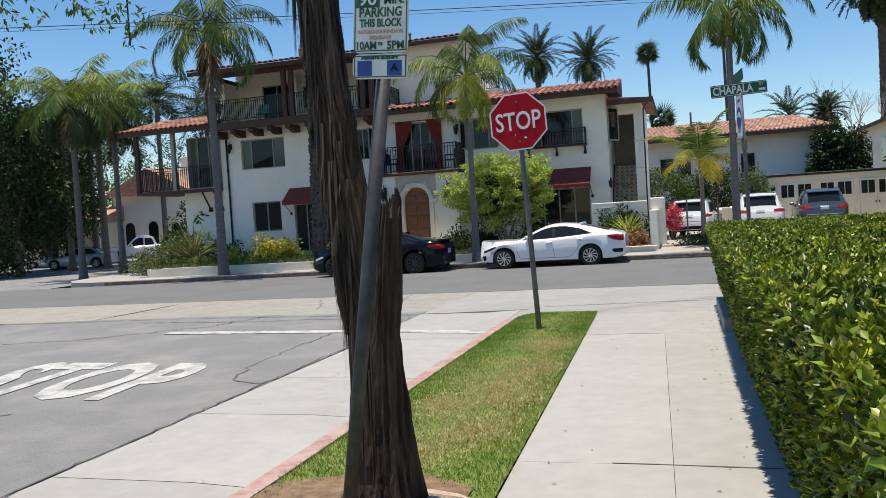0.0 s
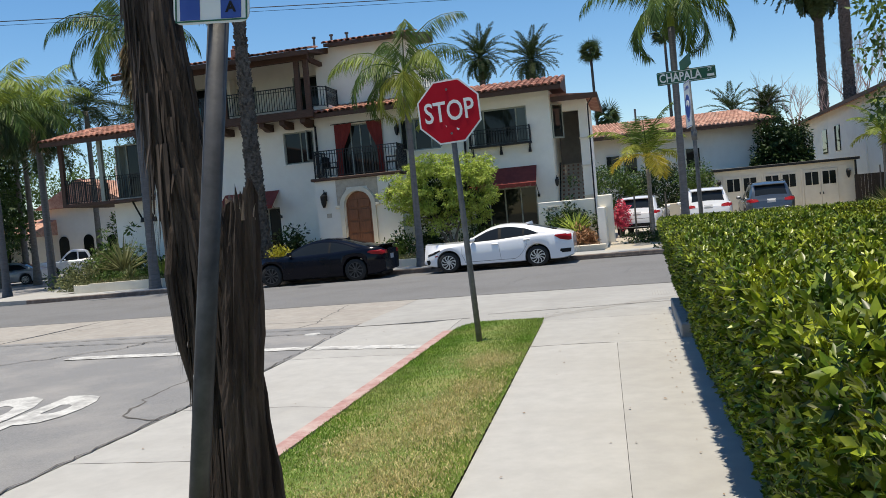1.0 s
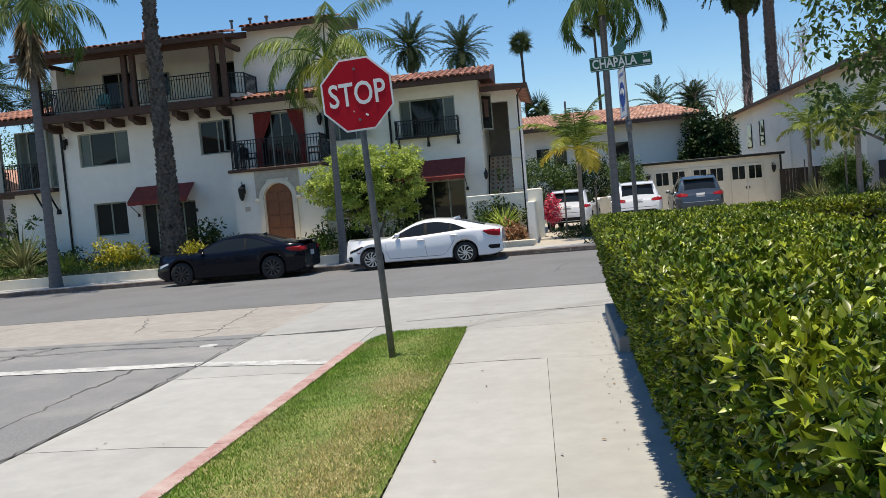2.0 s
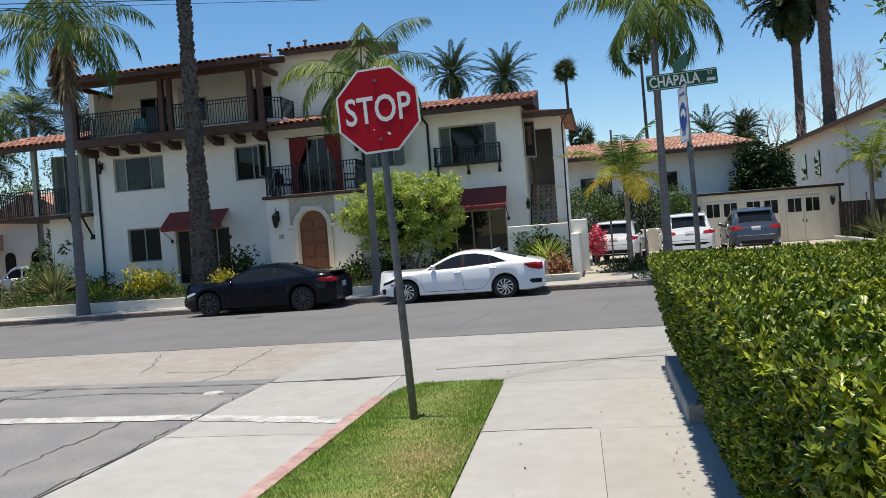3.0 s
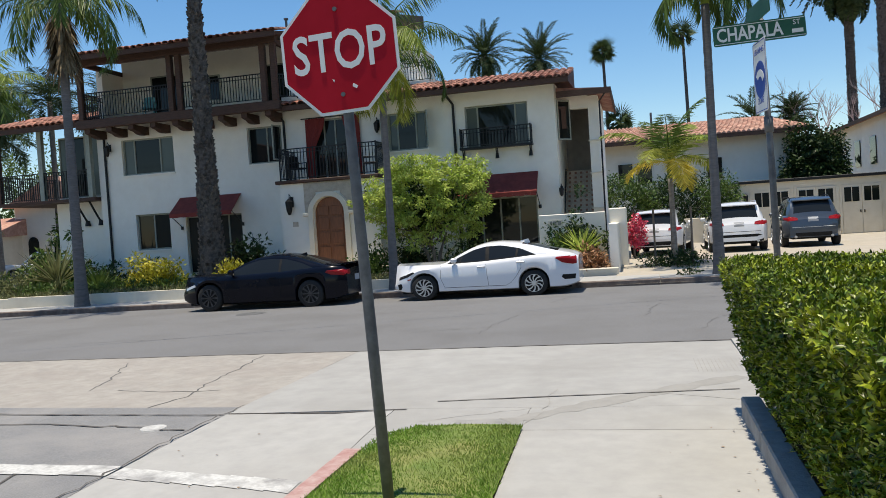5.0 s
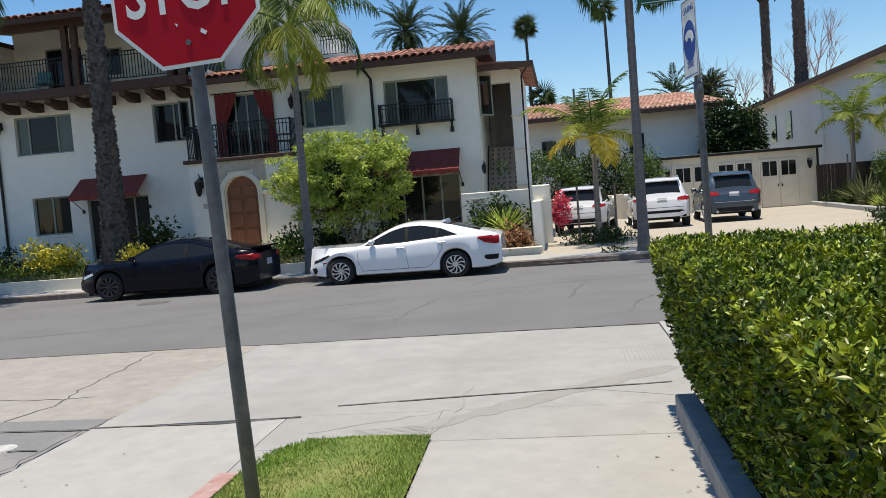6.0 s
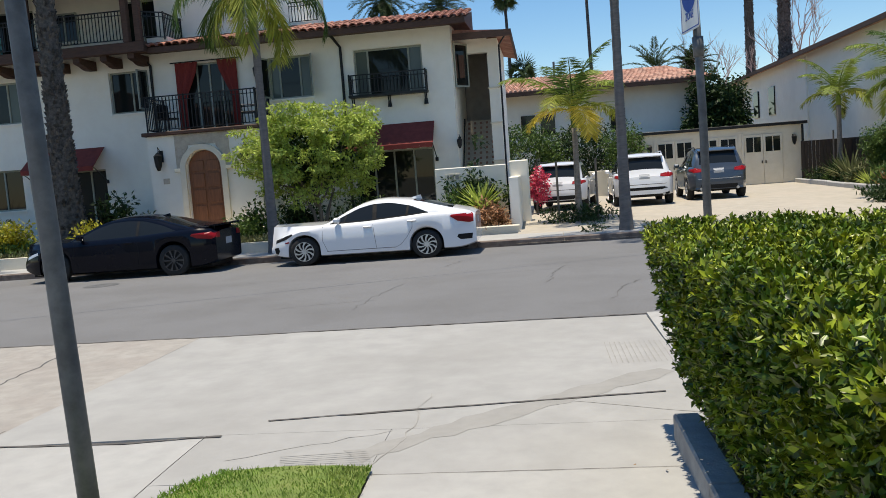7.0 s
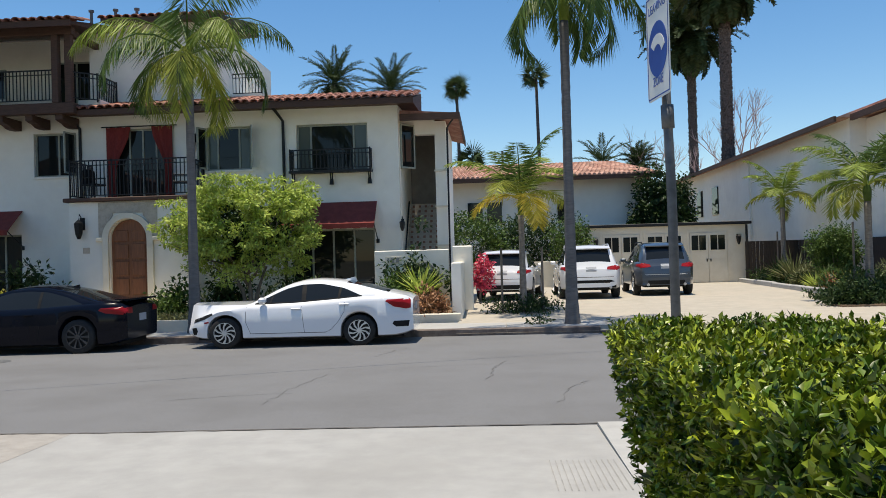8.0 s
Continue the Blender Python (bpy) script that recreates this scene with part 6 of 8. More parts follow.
writing("ST", 0.07, blade @ Matrix.Translation((0.37, -0.009, 0.045)) @ FACE, SIGN_WHITE, CH, "lettering", width=0.07, depth=0.001)
part("block_bar", Shape().box(0.32, 0.43, -0.0095, -0.0065, -0.06, -0.02), SIGN_WHITE, CH).matrix_basis = blade
part("cross_blade", Shape().box(-0.006, 0.006, -0.42, 0.42, 0.11, 0.29), SIGN_GREEN, CH, "second name blade seen along its edge").matrix_basis = blade
part("bracket", Shape().box(-0.035, 0.035, -0.03, 0.03, -0.14, 0.13, bevel=0.01), STEEL, CH).matrix_basis = pose(2.915, 15.255, 3.45)
TS = thing("zone_sign", "white sign with a blue wave disc on a post", "road sign")
tm = pose(2.88, 15.2, -0.06, 0, 0, math.degrees(math.atan2(-0.99, 0.13)))
part("plate", Shape().prism(rounded(-0.23, 0.23, 2.68, 3.42, 0.04), -0.004, 0.0, tm), SIGN_WHITE, TS, "white plate with a thin blue rim")
part("disc", Shape().tube([(0, -0.005, 3.02), (0, -0.007, 3.02)], [0.19, 0.19], 28), SIGN_BLUE, TS, "blue wave disc").matrix_basis = tm
wave = [(0.15 * math.cos(a), 3.0 + 0.12 * math.sin(a)) for a in np.linspace(0.2, 2.6, 10)] + [(0.08 * math.cos(a), 2.99 + 0.06 * math.sin(a)) for a in np.linspace(2.6, 0.0, 8)]
part("wave", Shape().prism(wave, -0.010, -0.0075, tm), SIGN_WHITE, TS, "white wave crest")
part("rim", Shape().box(-0.215, 0.215, -0.006, -0.0042, 2.695, 2.703, tm).box(-0.215, 0.215, -0.006, -0.0042, 3.397, 3.405, tm).box(-0.215, -0.207, -0.006, -0.0042, 2.70, 3.40, tm).box(0.207, 0.215, -0.006, -0.0042, 2.70, 3.40, tm), SIGN_BLUE, TS)
writing("LEAVING", 0.085, tm @ Matrix.Translation((0, -0.0065, 3.31)) @ FACE, SIGN_BLUE, TS, "lettering", width=0.33, depth=0.001)
writing("ZONE", 0.09, tm @ Matrix.Translation((0, -0.0085, 2.80)) @ FACE, SIGN_BLUE, TS, "lettering", width=0.2, depth=0.001)

WIRE = thing("overhead_cable", "thin black overhead cable across the street", "cable")
for dz, rr in ((0.0, 0.010), (-0.09, 0.005)):
    part("cable", Shape().tube([(x, 20 + (x + 5.7) * 0.371, 6.9 + dz + 0.0004 * (x + 8) ** 2) for x in range(-40, 25, 4)], [rr] * 17, 6), TRIM, WIRE)
for x in (-40.0, 24.0):
    part("utility_pole", Shape().tube([(x, 20 + (x + 5.7) * 0.371, -0.5), (x, 20 + (x + 5.7) * 0.371, 8.6)], [0.16, 0.12], 10).box(x - 0.06, x + 0.06, 19.2 + (x + 5.7) * 0.371, 20.8 + (x + 5.7) * 0.371, 6.55, 6.7), BARK_GREY, WIRE, "wooden pole that carries the cable")

# ---- palms, trees, planting ----
def frond_leaves(rng, base, az, length, rise, droop, n=46, ll=0.55, lw=0.035, vee=0.5, hang=0.4):
    """A feather frond: its rib's points and its leaflets as arrays."""
    out = np.array([math.cos(az), math.sin(az), 0])
    side = np.array([-math.sin(az), math.cos(az), 0])
    t = np.linspace(0, 1, 14)
    a = rise - droop * t ** 1.25
    step = length / 13
    rib = [np.array(base, float)]
    for k in range(1, 14):
        rib.append(rib[-1] + step * (out * math.cos(a[k]) + np.array([0, 0, 1]) * math.sin(a[k])))
    rib = np.array(rib)
    u = np.linspace(0.16, 1.0, n)
    pos = np.stack([np.interp(u, t, rib[:, i]) for i in range(3)], 1)
    ang = np.interp(u, t, a)
    tang = np.outer(np.cos(ang), out) + np.outer(np.sin(ang), [0, 0, 1])
    prof = ll * (0.45 + 0.75 * np.sin(np.pi * np.clip(u, 0, 0.98) ** 0.8))
    C, D, N, L = [], [], [], []
    for sd in (-1, 1):
        d = tang * 0.65 + side * sd * 0.9 + np.array([0, 0, 1]) * (vee - hang * 1.5) + rng.normal(0, 0.16, (n, 3))
        C.append(pos), D.append(d), L.append(prof * rng.uniform(0.75, 1.15, n))
        N.append(np.cross(tang, side * sd) * sd + rng.normal(0, 0.3, (n, 3)))
    return rib, np.concatenate(C), np.concatenate(D), np.concatenate(N), np.concatenate(L)


def palm(label, x, y, z0, z1, r0, r1, fronds, flen, mats, seed, droop=1.5, rise=(0.1, 1.35), ll=0.55, lw=0.035, n=46, bark=PALM_BARK, lean=(0, 0), skirt=0, shaft=0.0, rings=True, boots=0, hang=0.4, group="", flower=False):
    r = np.random.default_rng(seed)
    p = thing("palm_tree", label, "palm", group)
    k = max(8, int((z1 - z0) / (0.16 if rings else 0.5)))
    pts, rad = [], []
    for i in range(k + 1):
        t = i / k
        pts.append((x + lean[0] * t * t, y + lean[1] * t * t, z0 - 0.15 + (z1 - z0 + 0.15) * t))
        rad.append((r0 + (r1 - r0) * min(1, t * 1.6) + 0.5 * r0 * math.exp(-t * 14)) * (1 + (0.035 if i % 2 else -0.02)))
    part("trunk", Shape().tube(pts, rad, 14, wob=0.02, rng=random.Random(seed)), bark, p, smooth=True)
    top = Vector(pts[-1])
    if boots:
        b = Shape()
        rb = random.Random(seed)
        for i in range(boots):
            t = rb.random()
            a = rb.random() * 6.283
            zz = z0 + (z1 - z0) * t
            rr = r0 + (r1 - r0) * min(1, t * 1.6) + 0.5 * r0 * math.exp(-t * 14)
            q = Vector((x + lean[0] * t * t + rr * math.cos(a), y + lean[1] * t * t + rr * math.sin(a), zz))
            b.add([(-0.05, 0, -0.05), (0.05, 0, -0.05), (0.035, 0, 0.06), (-0.035, 0, 0.06), (0, 0.07, 0.06)], [(0, 1, 4), (1, 2, 4), (2, 3, 4), (3, 0, 4)], Matrix.Translation(q) @ Matrix.Rotation(a - math.pi / 2, 4, "Z"))
        tagged(part("rough_boot", b, PALM_BOOT, p), kind="stuff")
    if shaft:
        part("crown_shaft", Shape().tube([top, top + Vector((0, 0, shaft * 0.5)), top + Vector((0, 0, shaft))], [r1 * 1.05, r1 * 1.25, r1 * 0.5], 12), mats[0], p, smooth=True)
        top = top + Vector((0, 0, shaft * 0.75))
    groups = {}
    for i in range(fronds):
        az = i * 2.39996 + r.uniform(-0.3, 0.3)
        u = i / max(1, fronds - 1)
        rs_ = rise[1] + (rise[0] - rise[1]) * u
        L = flen * r.uniform(0.82, 1.1) * (0.75 + 0.25 * math.sin(math.pi * min(1, u + 0.25)))
        rib, C, D, N, ln = frond_leaves(r, top, az, L, rs_, droop * (0.65 + 0.5 * u), n, ll, lw, 0.5, hang)
        m = mats[min(len(mats) - 1, int(u * len(mats) * 0.999))]
        f = part("frond", leaf_mesh("frond", C, D, N, ln, np.full(len(ln), lw), m, 0.1), m, p)
        part("rib", Shape().tube([tuple(q) for q in rib[::2]] + [tuple(rib[-1])], list(np.linspace(0.028, 0.006, 8)), 5), m, f)
    if skirt:
        kk = 420
        az = r.uniform(0, 6.283, kk)
        st = np.stack([top.x + np.cos(az) * r1 * 1.5, top.y + np.sin(az) * r1 * 1.5, top.z - r.uniform(0.15, 1.0, kk) * skirt * 0.7], 1)
        d = np.stack([np.cos(az) * 0.42, np.sin(az) * 0.42, -np.ones(kk)], 1) + r.normal(0, 0.12, (kk, 3))
        part("dry_skirt", leaf_mesh("dry_skirt", st, d, np.stack([np.cos(az), np.sin(az), np.zeros(kk)], 1), r.uniform(0.4, 1.0, kk), r.uniform(0.06, 0.12, kk), SKIRT), SKIRT, p, "hanging dry brown fronds")
    return p


palm("tall queen palm with a dry skirt at the kerb", -15.1, 27.95, -0.09, 9.1, 0.17, 0.13, 17, 3.9, [FROND, FROND, FROND], 11, skirt=2.6, droop=2.3, ll=0.8, hang=1.3, lw=0.035, n=84, rise=(0.2, 1.3), bark=PALM_SMOOTH)
palm("massive old palm trunk with rough leaf scars", -12.25, 30.9, 0.1, 14.5, 0.37, 0.22, 22, 3.6, [FROND], 12, bark=PALM_BOOT, boots=1400, rings=False, droop=1.9)
# some fronds carry the sunlit colour, as if the sun caught them
palm("slender king palm with fronds coloured a sunlit yellow-green", -5.15, 28.1, 0.0, 5.7, 0.13, 0.095, 13, 3.3, [FROND, FROND_SUNLIT, FROND, FROND_GOLD], 13, shaft=0.95, droop=2.5, ll=0.75, lw=0.03, hang=1.25, n=100, rise=(0.1, 1.5), bark=PALM_SMOOTH)
palm("slender king palm with dark drooping fronds", 3.47, 27.9, 0.0, 6.75, 0.13, 0.10, 14, 3.2, [FROND_SUNLIT, FROND, FROND, FROND], 14, shaft=0.8, droop=2.6, ll=0.75, lw=0.033, hang=1.4, n=90, rise=(0.25, 1.35), bark=PALM_SMOOTH)
P5 = palm("young palm with yellowing lower fronds and stakes", 2.52, 31.0, 0.12, 2.6, 0.10, 0.075, 12, 2.3, [FROND, FROND_SUNLIT, FROND_SUNLIT, FROND_GOLD, FROND_YELLOW], 15, shaft=0.55, droop=1.6, ll=0.55, rise=(0.35, 1.55), lw=0.032, n=80, hang=0.6)
for dx in (-0.55, 0.5):
    part("stake", Shape().tube([(2.52 + dx, 30.9, 0.05), (2.52 + dx, 30.9, 1.75)], [0.03, 0.03], 8), BARK_GREY, P5, "wooden support stake")
P6 = palm("young palm in a bed beside the driveway", 13.3, 42.8, 0.15, 3.15, 0.13, 0.09, 12, 2.3, [FROND_SUNLIT, FROND_SUNLIT, FROND_GOLD], 16, shaft=0.5, droop=1.6, ll=0.5, lw=0.034, n=70, rise=(0.4, 1.5), hang=0.6)
part("stake", Shape().tube([(13.0, 42.6, 0.1), (13.0, 42.6, 2.2)], [0.03, 0.03], 8), BARK_GREY, P6)
P7 = palm("young palm with bright fronds beside the footpath", 11.85, 32.2, 0.1, 2.75, 0.12, 0.09, 13, 2.4, [FROND, FROND_SUNLIT, FROND_SUNLIT, FROND_GOLD], 17, shaft=0.55, droop=1.65, ll=0.55, lw=0.034, n=84, rise=(0.3, 1.55), hang=0.6)
part("stake", Shape().tube([(11.4, 32.1, 0.1), (11.4, 32.1, 2.2)], [0.03, 0.03], 8), BARK_GREY, P7)
# top fronds get the sunlit colour, the lowest the darkest: shading by material
palm("queen palm in the side street", -25.8, 33.0, -0.2, 7.9, 0.16, 0.13, 22, 3.8, [FROND_SUNLIT, FROND, FROND, FROND_DARK], 18, skirt=1.8, droop=2.3, ll=0.85, hang=1.1, lw=0.05, n=64, rise=(-0.1, 1.5), bark=PALM_SMOOTH)
palm("queen palm in the side street", -27.4, 38.0, -0.2, 8.5, 0.16, 0.13, 22, 3.8, [FROND_SUNLIT, FROND, FROND, FROND_DARK], 19, skirt=1.8, droop=2.3, ll=0.85, hang=1.1, lw=0.05, n=64, rise=(-0.1, 1.5), bark=PALM_SMOOTH)
# these crowns are backlit; that shade is put in by the darker frond colour
for i, (x, y, z) in enumerate(((-24.5, 46, 8.8), (-39.8, 52, 11.4), (-31.6, 48, 10.4), (-29.2, 50, 9.6), (-35, 43, 8.7), (-33.2, 44, 9.3), (-36.4, 47, 10.4), (-30.5, 42, 7.4))):
    palm("palm with dense fronds behind the houses", x, y, -0.3, z, 0.2, 0.15, 26, 3.3, [FROND_DARK, FROND_DARK], 40 + i, droop=1.9, ll=0.8, lw=0.05, rings=False, group="palms behind the houses")
for i, (x, y, z, L, fr, rr) in enumerate(((-9.5, 70, 14.6, 3.1, 54, 0.32), (-5.25, 70, 13.9, 3.2, 54, 0.32), (18.1, 76, 18.6, 4.6, 120, 0.42), (16.2, 60, 17.6, 4.0, 110, 0.42), (12.6, 70, 7.9, 2.0, 44, 0.3), (10.0, 70, 7.9, 2.6, 26, 0.25), (-33, 62, 12, 3.2, 40, 0.3))):
    palm("distant date palm above the roofs", x, y, 0, z, rr, rr * 0.8, fr, L, [FROND_DARK], 60 + i, droop=1.15, rise=(-0.85, 1.5), ll=0.42 if rr < 0.4 else 0.6, lw=0.05 if rr < 0.4 else 0.13, n=56, bark=PALM_BOOT, rings=False, group="distant palms", boots=1100 if rr > 0.4 else 0, hang=0.25)


def fan_palm(label, x, y, z, seed, r=1.25):
    g_ = np.random.default_rng(seed)
    p = thing("palm_tree", label, "palm", "distant fan palms")
    part("trunk", Shape().tube([(x, y, 0), (x + 0.1, y, z * 0.5), (x, y, z)], [0.2, 0.13, 0.10], 10), PALM_BOOT, p, smooth=True)
    for i in range(30):
        az, el = i * 2.39996, math.asin(max(-0.85, min(0.98, 1 - 1.7 * (i + 0.5) / 30)))
        d0 = np.array([math.cos(az) * math.cos(el), math.sin(az) * math.cos(el), math.sin(el)])
        hub = np.array([x, y, z]) + d0 * r * g_.uniform(0.15, 0.5)
        k = 15
        sp = np.linspace(-1.3, 1.3, k)
        sd = np.cross(d0, [0, 0, 1.0])
        sd /= np.linalg.norm(sd)
        tw_ = g_.uniform(-1.3, 1.3)
        sd = sd * math.cos(tw_) + np.cross(d0, sd) * math.sin(tw_)
        D = np.outer(np.cos(sp), d0) + np.outer(np.sin(sp), sd) + [0, 0, -0.45]
        f = part("frond", leaf_mesh("frond", np.tile(hub, (k, 1)), D, np.tile(np.cross(d0, sd), (k, 1)), r * g_.uniform(0.55, 0.95) * (0.6 + 0.4 * np.cos(sp)) * g_.uniform(0.85, 1.1, k), np.full(k, 0.085), FROND_DARK), FROND_DARK, p)
        part("stalk", Shape().tube([(x, y, z), tuple(hub)], [0.025, 0.018], 5), FROND_DARK, f)
    return p
fan_palm("tall thin fan palm far behind the roofs", -0.45, 70, 14.0, 5, 1.15)
fan_palm("tall thin fan palm far behind the roofs", 5.4, 70, 14.6, 6, 1.25)
fan_palm("tall thin fan palm far behind the roofs", 0.5, 70, 8.6, 7, 1.4)


def tree(label, x, y, z0, trunk_h, r0, crown, spots, radius, count, ll, lw, leaf, seed, bark=BARK_GREY, limbs=6, name="tree", flat=1.0, stems=1, category="tree", group=""):
    """crown: centre and half sizes of the leafy mass; clumps fill its shell unevenly."""
    r = np.random.default_rng(seed)
    t = thing(name, label, category, group)
    (cx, cy, cz), (ax, ay, az) = crown
    pts = r.normal(size=(spots, 3))
    pts /= np.linalg.norm(pts, axis=1, keepdims=True)
    pts *= r.uniform(0.35, 1.0, (spots, 1)) ** 0.45
    bump = 1 + 0.28 * np.sin(pts[:, :1] * 5 + seed) * np.cos(pts[:, 1:2] * 4 + seed) + 0.12 * r.normal(size=(spots, 1))
    c = np.array([cx, cy, cz]) + pts * [ax, ay, az] * bump
    trunk = Shape()
    for s_ in range(stems):
        ox = (s_ - (stems - 1) / 2) * r0 * 3
        trunk.tube([(x + ox * 0.3, y, z0 - 0.1), (x + ox, y, z0 + trunk_h * 0.5), (x + ox * 2.5 + (cx - x) * 0.5, y + (cy - y) * 0.5, z0 + trunk_h)], [r0, r0 * 0.8, r0 * 0.6], 10)
    part("trunk", trunk, bark, t, smooth=True)
    for i in range(limbs):
        e = c[int(r.integers(spots))]
        b0 = np.array([x + (cx - x) * 0.4, y + (cy - y) * 0.4, z0 + trunk_h * r.uniform(0.6, 1.0)])
        mid = (b0 + e) / 2 + r.normal(0, 0.12, 3) * ax * 0.4
        part("limb", Shape().tube([tuple(b0), tuple(mid), tuple(e)], [r0 * 0.5, r0 * 0.3, r0 * 0.1], 7), bark, t, smooth=True)
    part("crown", clumps(r, c, radius, count, ll, lw, leaf, "crown", 0.3, flat), leaf, t)
    return t


LT = tree("small lime green tree with fine leaves before the house", -4.75, 31.2, 0.2, 1.25, 0.07, ((-4.9, 31.1, 2.5), (1.95, 1.25, 1.3)), 330, 0.27, 72, 0.135, 0.058, LEAF_LIME, 21, stems=3, limbs=14, flat=0.35)
# inner clumps take the dark leaf colour in place of shade within the crown
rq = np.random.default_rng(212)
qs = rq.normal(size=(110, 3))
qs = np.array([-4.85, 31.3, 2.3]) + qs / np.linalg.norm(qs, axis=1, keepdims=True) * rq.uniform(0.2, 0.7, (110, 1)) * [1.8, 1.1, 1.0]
part("inner_leaves", clumps(rq, qs, 0.3, 30, 0.17, 0.085, LEAF_DARK, "crown"), LEAF_DARK, LT, "inner leaves with the crown's shade put into their colour")
for i, (x, y, cz, a, h) in enumerate(((-34.8, 38.5, 5.6, 3.4, 5.6), (-50, 76, 6, 9, 6.5), (-40, 42, 6.5, 4.8, 6.8), (-38.5, 45.5, 5.2, 2.6, 4.2), (-45, 52, 5.0, 4.2, 5.2), (-48.5, 50, 5.0, 4.5, 6.0), (-42, 80, 5.5, 8, 5.5), (-62, 70, 8, 9, 8), (-33, 84, 6, 7, 6))):
    tree("dense dark shade tree by the side street", x, y, -0.3, cz * 0.6, 0.25, ((x, y, cz), (a, a * 0.8, h * 0.9)), 260, 0.75, 40, 0.34, 0.16, LEAF_DARK if i % 2 == 0 else LEAF_MID, 80 + i, limbs=8, group="street trees")
tree("dark evergreen shrub tree beside the white house", 10.5, 50.8, 0.1, 2.0, 0.2, ((10.35, 50.8, 2.9), (1.35, 1.0, 2.5)), 320, 0.42, 44, 0.24, 0.12, LEAF_DARK, 90)
for i, (x, y, z, rr) in enumerate(((0.6, 46, 2.0, 2.2), (3.6, 47, 1.9, 2.0), (-0.9, 41, 1.8, 1.5))):
    tree("tangled shrub with dry olive foliage behind a wall", x, y, 0.1, 0.9, 0.1, ((x, y, z), (rr, 1.2, 1.4)), 170, 0.4, 40, 0.18, 0.08, (LEAF_MID, LEAF_DARK, LEAF_DARK)[i], 95 + i, name="shrub", category="shrub", group="shrubs behind the wall")
tree("bright green shrub beside the garages", 4.9, 44.2, 0.2, 0.8, 0.06, ((5.0, 44.2, 2.0), (0.8, 0.6, 0.9)), 60, 0.3, 30, 0.18, 0.08, LEAF_MID, 99, name="shrub", category="shrub")
tree("rounded clipped shrub beside the driveway", 13.4, 38.0, 0.2, 0.4, 0.06, ((13.35, 38.0, 1.4), (0.7, 0.62, 0.74)), 280, 0.25, 44, 0.10, 0.05, LEAF_MID, 100, name="shrub", category="shrub")
tree("bush of magenta blossom beside the driveway", 1.35, 34.6, 0.2, 0.4, 0.04, ((1.45, 34.6, 0.95), (0.28, 0.3, 0.5)), 40, 0.17, 34, 0.10, 0.06, FLOWER_RED, 101, name="shrub", category="shrub")
tree("citrus tree with glossy dark leaves behind the hedge", 7.9, 15.9, 0.0, 1.6, 0.11, ((7.35, 15.9, 3.9), (1.65, 1.3, 1.9)), 150, 0.26, 30, 0.15, 0.07, LEAF_MID, 102, limbs=14, bark=BARK_GREY)

# bare winter tree, far
bare = thing("bare_tree", "leafless pale twiggy tree far behind the roofs", "tree")
rb = random.Random(5)
def branch(p, d, L, r, depth, out):
    q = p + d * L
    out.tube([tuple(p), tuple((p + q) / 2 + Vector((rb.uniform(-1, 1), rb.uniform(-1, 1), 0)) * L * 0.08), tuple(q)], [r, r * 0.8, r * 0.6], 5, caps=False)
    if depth:
        for _ in range(3 if depth > 1 else 4):
            e = (d + Vector((rb.uniform(-1, 1), rb.uniform(-0.6, 0.6), rb.uniform(-0.2, 0.9))) * 0.75).normalized()
            branch(q - d * L * rb.uniform(0, 0.3), e, L * rb.uniform(0.6, 0.85), r * 0.55, depth - 1, out)
bs = Shape()
branch(Vector((19.5, 70, 0)), Vector((0, 0, 1)), 4.2, 0.22, 5, bs)
part("branch", bs, TWIG, bare)
bs = Shape()
branch(Vector((15.5, 70, 0)), Vector((0, 0, 1)), 3.6, 0.2, 5, bs)
part("branch", bs, TWIG, bare)

# shaggy street tree with a broken second stem
ST = thing("street_tree", "shaggy brown barked street tree with a broken stem", "tree")
def shaggy(pts, radii, seed, n=64, torn=0.0):
    r = random.Random(seed)
    s = Shape()
    rows = []
    ph = [r.uniform(0, 6.28) for _ in range(6)]
    for i, p in enumerate(pts):
        for k in range(n):
            a = 2 * math.pi * k / n
            rr = radii[i] * (1 + 0.10 * math.sin(3 * a + ph[0] + i * 0.10) + 0.07 * math.sin(7 * a + ph[1] + i * 0.22) + 0.06 * math.sin(13 * a + ph[2] - i * 0.13) + 0.08 * math.sin(19 * a + ph[3] + i * 0.07 + 1.2 * math.sin(i * 0.31)) + r.uniform(-0.05, 0.05))
            s.v.append((p[0] + rr * math.cos(a), p[1] + rr * math.sin(a), p[2]))
    m = len(pts)
    if torn:
        for k in range(n):
            q = s.v[(m - 1) * n + k]
            s.v[(m - 1) * n + k] = (q[0], q[1], q[2] + torn * (math.sin(2 * math.pi * k / n + 2.0) + r.uniform(-0.9, 0.9)))
    s.f += [(i * n + k, i * n + (k + 1) % n, (i + 1) * n + (k + 1) % n, (i + 1) * n + k) for i in range(m - 1) for k in range(n)]
    s.f += [tuple(range(n))[::-1], tuple((m - 1) * n + k for k in range(n))]
    return s
def along(keys, m):
    out = []
    for i in range(m + 1):
        z = keys[0][2] + (keys[-1][2] - keys[0][2]) * i / m
        for a, b in zip(keys, keys[1:]):
            if z <= b[2] + 1e-6:
                t = (z - a[2]) / (b[2] - a[2])
                out.append(tuple(a[j] + (b[j] - a[j]) * t for j in range(4)))
                break
    return out
TY = 4.32
